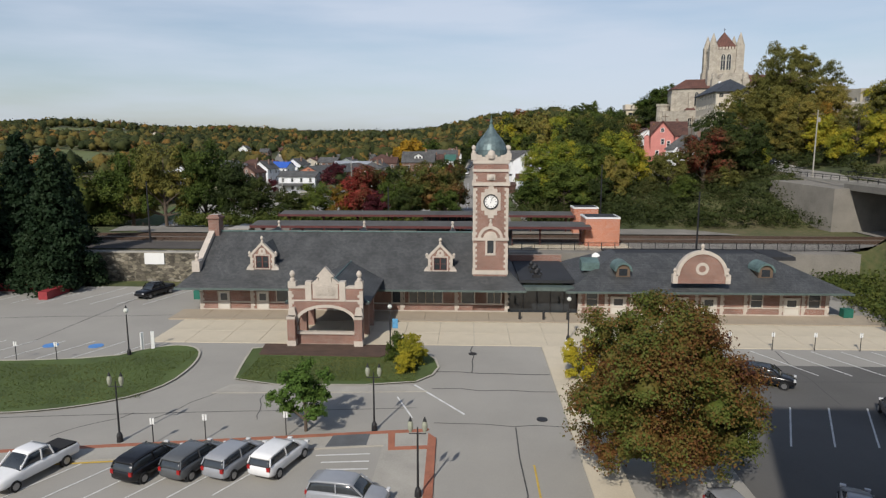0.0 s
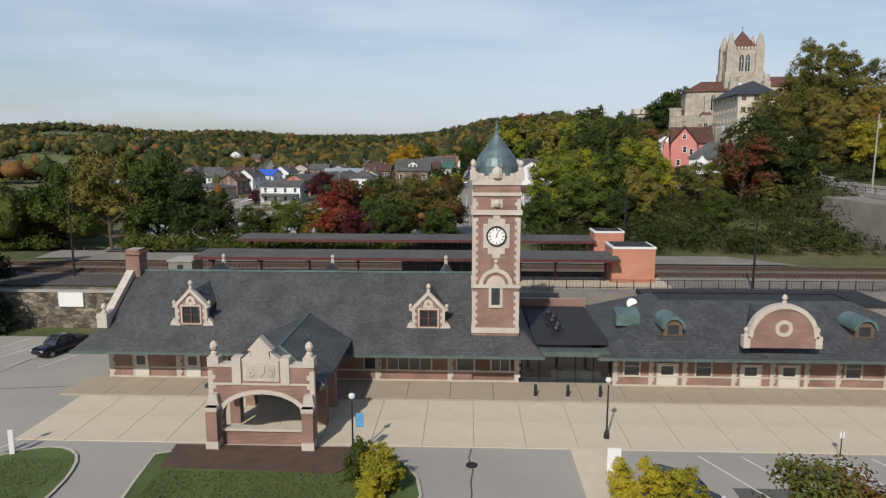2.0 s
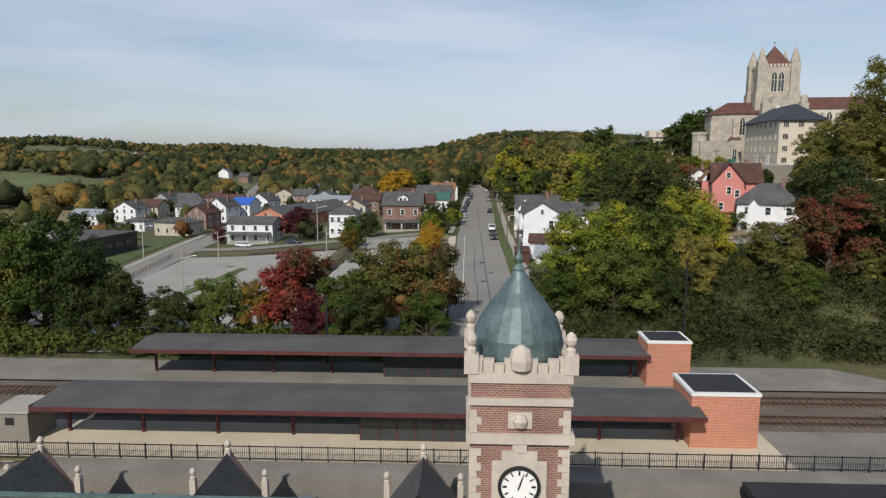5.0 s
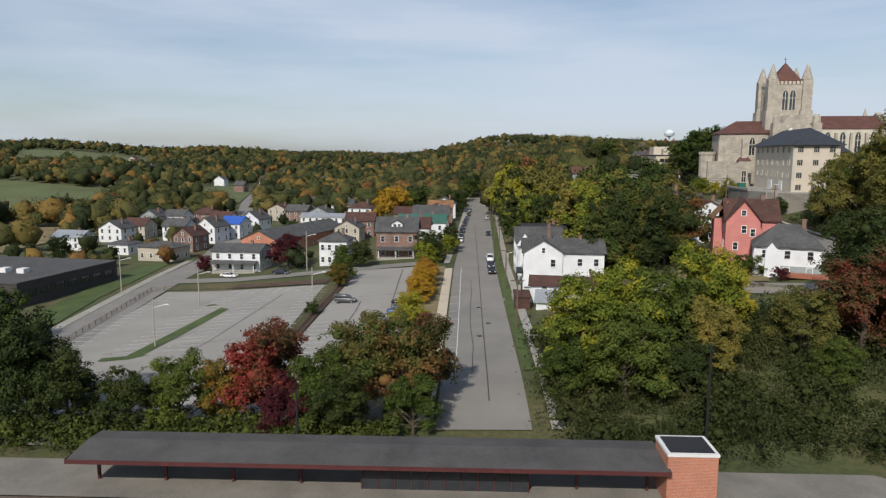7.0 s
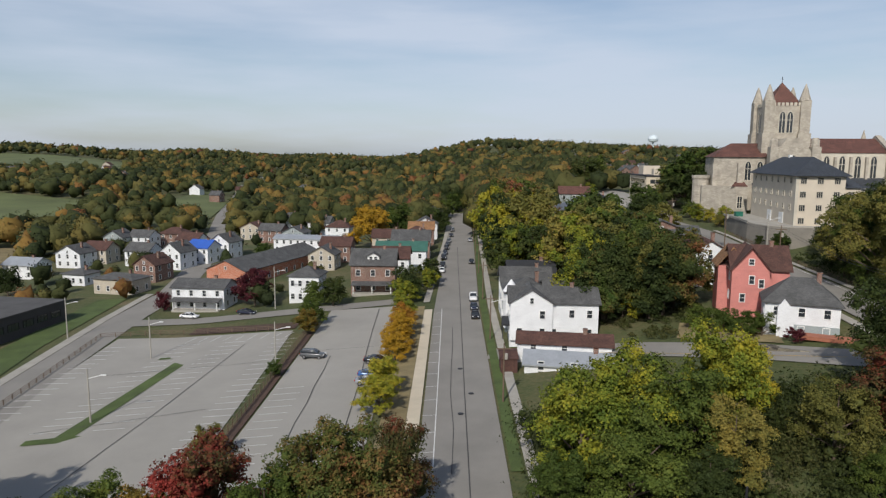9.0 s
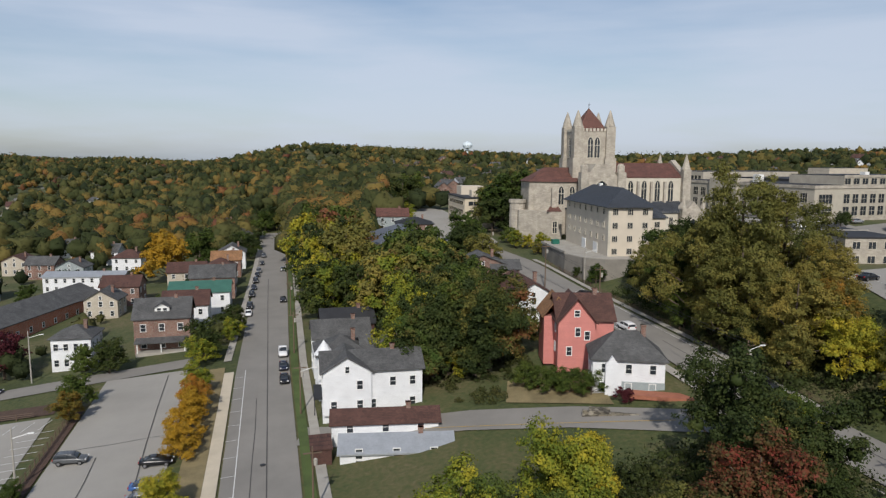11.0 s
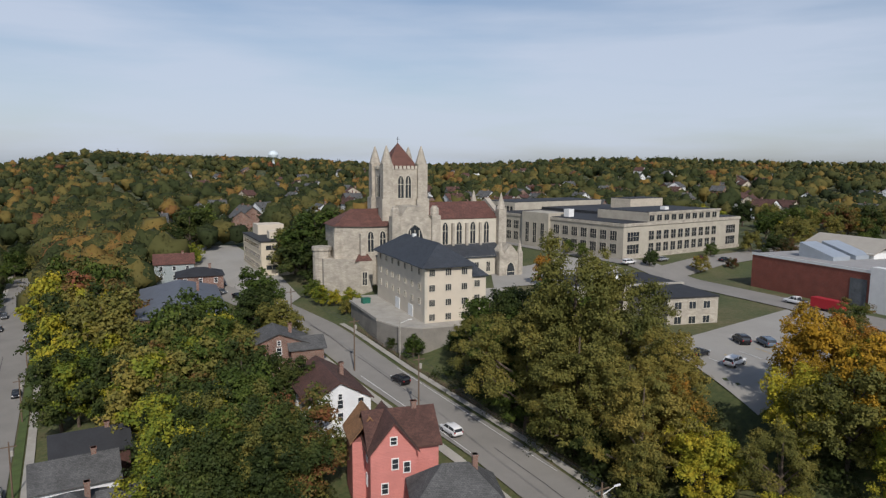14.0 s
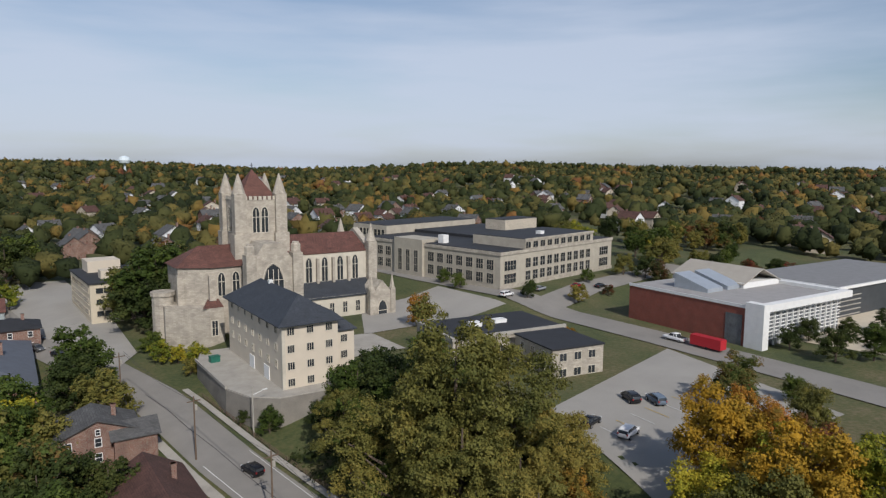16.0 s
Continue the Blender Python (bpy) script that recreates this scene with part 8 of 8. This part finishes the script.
# ---- beyond the tracks: sidewalks, lot furniture ----
drape("sidewalk", [(-3.4, 135), (-3.4, 232)], 1.9, concrete, "buff concrete sidewalk along the street", "sidewalk", 0.2)
drape("sidewalk", [(-4.2, 240), (-0.8, 340), (2, 480)], 1.6, concrete_grey, "grey sidewalk along the street", "sidewalk", 0.18)
drape("sidewalk", [(11.4, 133), (11.4, 232), (13.6, 340), (16, 480)], 1.5, concrete_grey, "grey sidewalk beside the street houses", "sidewalk", 0.18)
drape("verge", [(9.6, 150), (9.6, 232), (11.8, 340), (15, 480)], 1.5, grass_mat, "green grass verge along the kerb", "verge", 0.15)
drape("verge", [(-6.2, 135), (-6.2, 236)], 3.6, surface("dry_grass", (0.13, 0.11, 0.05), 0.95, 0, 0.35, 10, 0.3, 0.4), "dry grass strip between street and lot", "verge", 0.12)
drape("sidewalk", [(68.6, 165), (68.2, 200), (66, 235), (65, 268)], 1.5, concrete_grey, "grey sidewalk beside the hill road", "sidewalk", 0.2)
drape("sidewalk", [(81, 165), (81, 200), (78.4, 235), (77.2, 268)], 1.3, concrete_grey, "narrow buff walk above the hill road", "sidewalk", 0.2)
drape("verge", [(-68, 130), (-79.5, 190), (-84.5, 240), (-86, 268)], 2.2, concrete_grey, "pale walk beside the lower road", "sidewalk", 0.14)
drape("verge", [(-74, 130), (-90, 215), (-94, 262)], 8, grass_mat, "mown grass bank by the lower road", "verge", 0.1)
single("grass_island", Geo().add([(-58.5, 165.6, 1.35), (-49, 166.6, 1.75), (-49.4, 168.2, 1.8), (-52.2, 168.4, 1.7), (-48.6, 205, 2.2), (-43, 205.6, 2.5), (-43.2, 207, 2.55), (-56, 206, 1.7), (-56, 204.4, 1.7), (-51.4, 204.6, 2.0), (-55, 168, 1.5), (-58.6, 167.2, 1.4)], [tuple(range(12))]), grass_mat, "long narrow grass island in the car park", "traffic island", kind="structure")
lm = thing("bay_lines", pose(0, 0, 0), "rows of white bay lines in the car park", "road marking", kind="structure")
for i in range(26):
    y = 148 + i * 2.75
    k = (y - 168) / 37 * 3.4
    if y < 215:
        if y > 168:
            strip("line", (-60 + k, y), (-55.6 + k, y + 0.2), 0.14, paint_white, "", z=0.14, parent=lm)
            strip("line", (-50.6 + k, y), (-46 + k, y + 0.2), 0.14, paint_white, "", z=0.14, parent=lm)
        strip("line", (-35.4, y), (-30.6, y + 0.2), 0.14, paint_white, "", z=0.14, parent=lm)
        strip("line", (-70.5 - (y - 148) * 0.02, y), (-66 - (y - 148) * 0.02, y + 0.2), 0.14, paint_white, "", z=0.14, parent=lm)
for i in range(9):
    strip("line", (-55 + i * 2.7, 215.6), (-54 + i * 2.7, 219.6), 0.14, paint_white, "", z=0.14, parent=lm)
for i in range(13):
    strip("line", (-26.8, 150 + i * 2.8), (-22.5, 150.2 + i * 2.8), 0.12, paint_white, "", z=0.14, parent=lm)
strip("line", (-0.2, 150), (-0.2, 232), 0.14, paint_white, "", z=0.16, parent=lm)
for i in range(14):
    strip("line", (-2.2, 150 + i * 6), (-0.2, 150 + i * 6), 0.1, paint_white, "", z=0.16, parent=lm)
strip("line", (70.8, 200), (68.2, 236), 0.12, paint_white, "", z=0.2, parent=lm)
strip("line", (79.2, 190), (76.2, 236), 0.12, paint_white, "", z=0.2, parent=lm)
strip("line", (21, 191.8), (60, 173), 0.1, paint_yellow, "", z=0.22, parent=lm)
for i in range(7):
    strip("line", (112 + i * 4.2, 186), (113 + i * 4.2, 191), 0.14, paint_yellow if i % 2 else paint_white, "", z=0.18, parent=lm)
drape("planting_strip", [(-28.6, 136), (-28.6, 222)], 1.5, mulch, "bare soil strip between the two lots", "verge", 0.14)


def rail_fence(pts, h, label, gap=2.4):
    f = thing("fence", pose(0, 0, 0), label, "fence", "fences")
    post = Geo().box(-0.06, -0.06, -0.3, 0.06, 0.06, h).mesh("post", timber)
    g = Geo()
    for a, b in zip(pts, pts[1:]):
        a, b = Vector(a), Vector(b)
        n = max(1, int((b - a).length / gap))
        for i in range(n):
            p, q = a + (b - a) * i / n, a + (b - a) * (i + 1) / n
            zp, zq = float(land(p.x, p.y)), float(land(q.x, q.y))
            part("post", post, None, f, m=pose(p.x, p.y, zp))
            for k in (0.35, 0.65, 0.95):
                g.tube((p.x, p.y, zp + h * k), (q.x, q.y, zq + h * k), 0.045, n=4)
    part("rail", g, timber, f)


rail_fence([(-29.2, 148), (-29.2, 220)], 1.5, "brown chain and timber fence between the lots", 2.0)
rail_fence([(-67, 134), (-72.5, 190), (-76.5, 222), (-64, 224), (-36, 222)], 1.1, "low timber rail fence round the car park", 2.6)
rail_fence([(81.9, 170), (82, 196), (79.4, 232), (78.4, 262)], 1.0, "low grey rail fence above the hill road", 2.6)
lot("soil_bank", [(-57, 222.5), (-33, 222.5), (-33, 228), (-57, 228)], mulch, "bare brown soil bank behind the lot", "bank", 0.14)

# ---- cars ----
tyre_mat = surface("tyre", (0.015, 0.015, 0.016), 0.9, 0, 0.2, 8, 1, 0)
rim_mat = surface("rim", (0.35, 0.35, 0.36), 0.35, 0.8, 0.1, 8, 1, 0)
tail_mat = surface("tail_lamp", (0.3, 0.01, 0.01), 0.3, 0, 0.1, 8, 1, 0)
head_mat = surface("head_lamp", (0.6, 0.6, 0.6), 0.15, 0, 0.1, 8, 1, 0)
CARS = {}
PAINT = {"black": (0.012, 0.012, 0.014), "navy": (0.02, 0.025, 0.045), "silver": (0.3, 0.31, 0.33), "white": (0.72, 0.72, 0.72), "grey": (0.1, 0.105, 0.11), "red": (0.3, 0.02, 0.02), "blue": (0.05, 0.12, 0.3), "slate": (0.13, 0.17, 0.22)}


def loft(sections, top=1.0, n=18):
    """Rounded body from cross-sections (y, half width, z0, z1) along the car; top: how far the sides lean in."""
    vs = []
    for y, w, z0, z1 in sections:
        for j in range(n):
            a = 2 * math.pi * (j + 0.5) / n
            c, s = math.cos(a), math.sin(a)
            u, v = math.copysign(abs(c) ** 0.42, c), math.copysign(abs(s) ** 0.42, s)
            k = 1 + (top - 1) * (v + 1) / 2
            vs.append((u * w * k, y, (z0 + z1) / 2 + v * (z1 - z0) / 2))
    fs = [(i * n + (j + 1) % n, i * n + j, (i + 1) * n + j, (i + 1) * n + (j + 1) % n) for i in range(len(sections) - 1) for j in range(n)]
    fs += [tuple(range(n)), tuple(range(len(sections) * n - 1, (len(sections) - 1) * n - 1, -1))]
    return Geo().add(vs, fs)


def car(x, y, yaw, style, colour, where="in a parking bay", z=None):
    key = (style, colour)
    zz = (float(land(x, y)) + (0.12 if y > 100 else 0.03)) if z is None else z
    m = pose(x, y, zz, 0, 0, yaw)
    kind = {"suv": "sport utility car", "sedan": "sedan", "pickup": "pickup truck"}[style]
    lab = colour + " " + kind + " parked " + where
    if key in CARS:
        return tagged(copy_thing(CARS[key], m), lab)
    ob = thing("car", m, lab, "car", "parked cars")
    CARS[key] = ob
    paint = surface("car_paint_" + colour, PAINT[colour], 0.22, 0.15 if colour != "white" else 0.0, 0.05, 3, 1, 0, 0.6)
    L, W = {"suv": (2.35, 0.94), "sedan": (2.35, 0.9), "pickup": (2.85, 0.98)}[style]
    if style == "pickup":
        body = loft([(-L, W * 0.78, 0.5, 0.9), (-L + 0.12, W * 0.92, 0.42, 1.04), (-L + 0.5, W, 0.4, 1.12), (-1.3, W, 0.38, 1.2), (-0.9, W, 0.38, 1.24), (0.9, W, 0.38, 1.24), (L - 0.08, W, 0.42, 1.22), (L, W * 0.95, 0.5, 1.16)], 0.94)
        cab, bed = [(-1.35, W * 0.9, 1.1, 1.22), (-1.0, W * 0.89, 1.1, 1.55), (-0.6, W * 0.88, 1.1, 1.84), (0.0, W * 0.88, 1.1, 1.9), (0.8, W * 0.88, 1.1, 1.86), (1.05, W * 0.88, 1.1, 1.24)], True
        roof = [(-0.62, W * 0.68, 1.74, 1.88), (-0.3, W * 0.72, 1.76, 1.95), (0.5, W * 0.72, 1.76, 1.95), (0.82, W * 0.7, 1.74, 1.9)]
    elif style == "suv":
        body = loft([(-L, W * 0.7, 0.48, 0.76), (-L + 0.12, W * 0.86, 0.38, 0.88), (-L + 0.45, W * 0.97, 0.32, 1.01), (-1.15, W, 0.3, 1.1), (-0.6, W, 0.3, 1.12), (0.8, W, 0.3, 1.14), (L - 0.4, W * 0.99, 0.32, 1.16), (L - 0.1, W * 0.93, 0.4, 1.12), (L, W * 0.84, 0.5, 1.0)], 0.93)
        cab, bed = [(-1.22, W * 0.88, 1.0, 1.1), (-0.88, W * 0.9, 1.0, 1.38), (-0.45, W * 0.9, 1.0, 1.64), (0.3, W * 0.9, 1.0, 1.68), (1.5, W * 0.89, 1.0, 1.67), (2.05, W * 0.88, 1.0, 1.56), (2.3, W * 0.86, 1.0, 1.14)], False
        roof = [(-0.55, W * 0.74, 1.5, 1.63), (-0.25, W * 0.78, 1.54, 1.72), (0.6, W * 0.79, 1.56, 1.75), (1.6, W * 0.78, 1.54, 1.71), (2.16, W * 0.75, 1.48, 1.6)]
    else:
        body = loft([(-L, W * 0.7, 0.42, 0.64), (-L + 0.12, W * 0.86, 0.32, 0.74), (-L + 0.5, W * 0.97, 0.27, 0.84), (-1.1, W, 0.25, 0.93), (0.2, W, 0.25, 0.97), (1.5, W, 0.27, 0.99), (L - 0.15, W * 0.92, 0.34, 0.97), (L, W * 0.82, 0.44, 0.86)], 0.92)
        cab, bed = [(-1.2, W * 0.88, 0.85, 0.93), (-0.75, W * 0.89, 0.85, 1.17), (-0.25, W * 0.89, 0.85, 1.37), (0.4, W * 0.89, 0.85, 1.43), (1.0, W * 0.88, 0.85, 1.36), (1.5, W * 0.87, 0.85, 1.14), (1.85, W * 0.85, 0.85, 0.98)], False
        roof = [(-0.3, W * 0.66, 1.3, 1.4), (0.1, W * 0.7, 1.32, 1.47), (0.6, W * 0.7, 1.32, 1.47), (1.05, W * 0.67, 1.28, 1.39)]
    part("body", body, paint, ob, smooth=True)
    part("window", loft(cab, 0.86), pane, ob, "dark tinted glass", smooth=True)
    part("roof", loft(roof), paint, ob, smooth=True)
    belt = body.v[0][2] * 0 + cab[0][2]
    for sx in (-1, 1):
        for y0, z0, y1, z1 in ((cab[0][0] + 0.05, cab[0][3], cab[2][0] - 0.05, cab[2][3]), (cab[3][0] + 0.15, belt + 0.1, cab[3][0] + 0.2, cab[3][3] - 0.04), (cab[-1][0] - 0.06, cab[-1][3], cab[-2][0], cab[-2][3])):
            part("pillar", Geo().tube((sx * W * 0.88, y0, z0), (sx * W * 0.78, y1, z1), 0.05, n=4), paint, ob)
    if bed:
        part("bed", Geo().box(-W * 0.85, 1.1, 1.14, W * 0.85, L - 0.12, 1.252), tyre_mat, ob, "open black cargo bed")
    wy = L * 0.62
    for sx in (-1, 1):
        for sy in (-1, 1):
            t = part("wheel", Geo().ring(0, 0, 0.0, 0.36 if style != "sedan" else 0.33, -0.12, 0.12, n=16), tyre_mat, ob, m=pose(sx * (W - 0.1), sy * wy, 0.36 if style != "sedan" else 0.33, 0, 0, 90))
            part("rim", Geo().ring(0, 0, 0.0, 0.22, -0.14, 0.14, n=12), rim_mat, t)
        zl = 0.78 if style != "sedan" else 0.66
        part("headlight", Geo().box(sx * W * 0.7 - 0.16, -L + 0.02, zl, sx * W * 0.7 + 0.16, -L + 0.2, zl + 0.16), head_mat, ob)
        part("taillight", Geo().box(sx * W * 0.76 - 0.11, L - 0.12, zl + 0.05, sx * W * 0.76 + 0.11, L + 0.01, zl + 0.3), tail_mat, ob)
    return ob


AN = 162
car(-20.4, 39.4, AN, "suv", "black", "nose-in at the kerb walk")
car(-17.6, 39.8, AN, "suv", "grey", "nose-in at the kerb walk")
car(-15.0, 40.0, AN, "suv", "silver", "nose-in at the kerb walk")
car(-12.2, 40.3, AN, "suv", "white", "nose-in at the kerb walk")
car(-27.6, 38.4, AN + 180, "pickup", "white", "backed in at the kerb walk")
car(-6.9, 35.8, 80, "suv", "silver", "across the hatched bay")
car(-42.8, 87.5, -20, "pickup", "black", "near the stone wall")
car(26.0, 56.6, 64, "suv", "black", "in the sunny bay")
car(13.4, 59.6, 50, "suv", "navy", "beyond the golden shrub")
car(32.5, 49.0, 160, "suv", "navy", "in the shade")
car(14.6, 33.6, 8, "suv", "silver", "under the big tree")
car(22.0, 35.5, 155, "sedan", "silver", "in the shade")
car(26.0, 36.5, 155, "suv", "grey", "in the shade")
ON = "along the street kerb"
for x, y, st, co in ((-0.9, 280, "sedan", "white"), (-0.8, 288, "suv", "black"), (-0.6, 304, "suv", "black"), (-0.2, 315, "sedan", "navy"), (0.2, 326, "suv", "black"), (0.6, 337, "sedan", "black"), (1.0, 345, "suv", "grey"), (7.3, 222.5, "sedan", "black"), (7.3, 230.5, "sedan", "navy"), (7.4, 240, "pickup", "white"), (8.6, 293, "sedan", "black"), (10.4, 403, "sedan", "white"), (10.6, 417, "suv", "silver"), (2.0, 362, "sedan", "black"), (2.6, 380, "suv", "grey"), (9.6, 345, "sedan", "silver")):
    car(x, y, 0, st, co, ON)
car(-24.2, 199.5, 85, "suv", "grey", "by the lot fence")
for y, co in ((183, "silver"), (186.5, "blue"), (194, "black")):
    car(-11.5, y, 88, "sedan", co, "beside the hedge trees")
car(-63, 238.6, 80, "sedan", "white", "at the road corner")
car(-49, 239.5, 82, "sedan", "navy", "at the road corner")
car(71.4, 207, 180, "suv", "white", "on the hill road")
car(77.6, 176, 20, "suv", "black", "on the hill road")
car(73.4, 229, 186, "suv", "black", "on the hill road")
for x, y, a, st, co in ((112.7, 192.6, 100, "sedan", "black"), (113.4, 186.2, 100, "suv", "white"), (126.8, 194.6, 150, "suv", "black"), (129.2, 191.2, 150, "suv", "slate"), (62, 330, 20, "suv", "black"), (60.4, 322, 20, "suv", "grey"), (66, 288, 10, "suv", "silver"), (63, 312, 15, "sedan", "black"), (61.5, 345, 10, "sedan", "black"), (182, 262, 95, "sedan", "silver"), (196, 259, 95, "sedan", "red"), (204, 256, 95, "sedan", "black"), (167.5, 262, 95, "suv", "white")):
    car(x, y, a, st, co, "near the church")
car(169.3, 210.4, 173, "pickup", "white", "before the library")
tl = thing("trailer", pose(168.4, 202.2, float(land(168.4, 202.2)) + 0.2, 0, 0, -7), "bright red box trailer behind the pickup", "trailer")
part("box", Geo().box(-1.1, -4.0, 0.5, 1.1, 3.6, 2.7), surface("trailer_red", (0.42, 0.02, 0.03), 0.4, 0, 0.06, 4, 0.6, 0), tl)
part("hitch", Geo().tube((0, 3.6, 0.5), (0, 5.0, 0.5), 0.08), steel_dark, tl)
for sx in (-1, 1):
    part("wheel", Geo().ring(0, 0, 0, 0.36, -0.12, 0.12, n=12), tyre_mat, tl, m=pose(sx * 1.0, -0.6, 0.3, 0, 0, 90))
# water tower on the ridge
wt = thing("water_tower", pose(330, 1180, float(land(330, 1180)) - 4), "pale blue water tower on the far ridge", "water tower")
part("tank", Geo().lathe([(1, 24), (7, 26), (8.5, 30), (7, 34), (2, 36.5)], 0, 0, 14), surface("tank_paint", (0.6, 0.68, 0.72), 0.6, 0, 0.05, 3, 0.5, 0), wt)
part("stem", Geo().lathe([(2.2, 0), (1.5, 25)], 0, 0, 10), surface("tank_paint", (0.6, 0.68, 0.72)), wt)
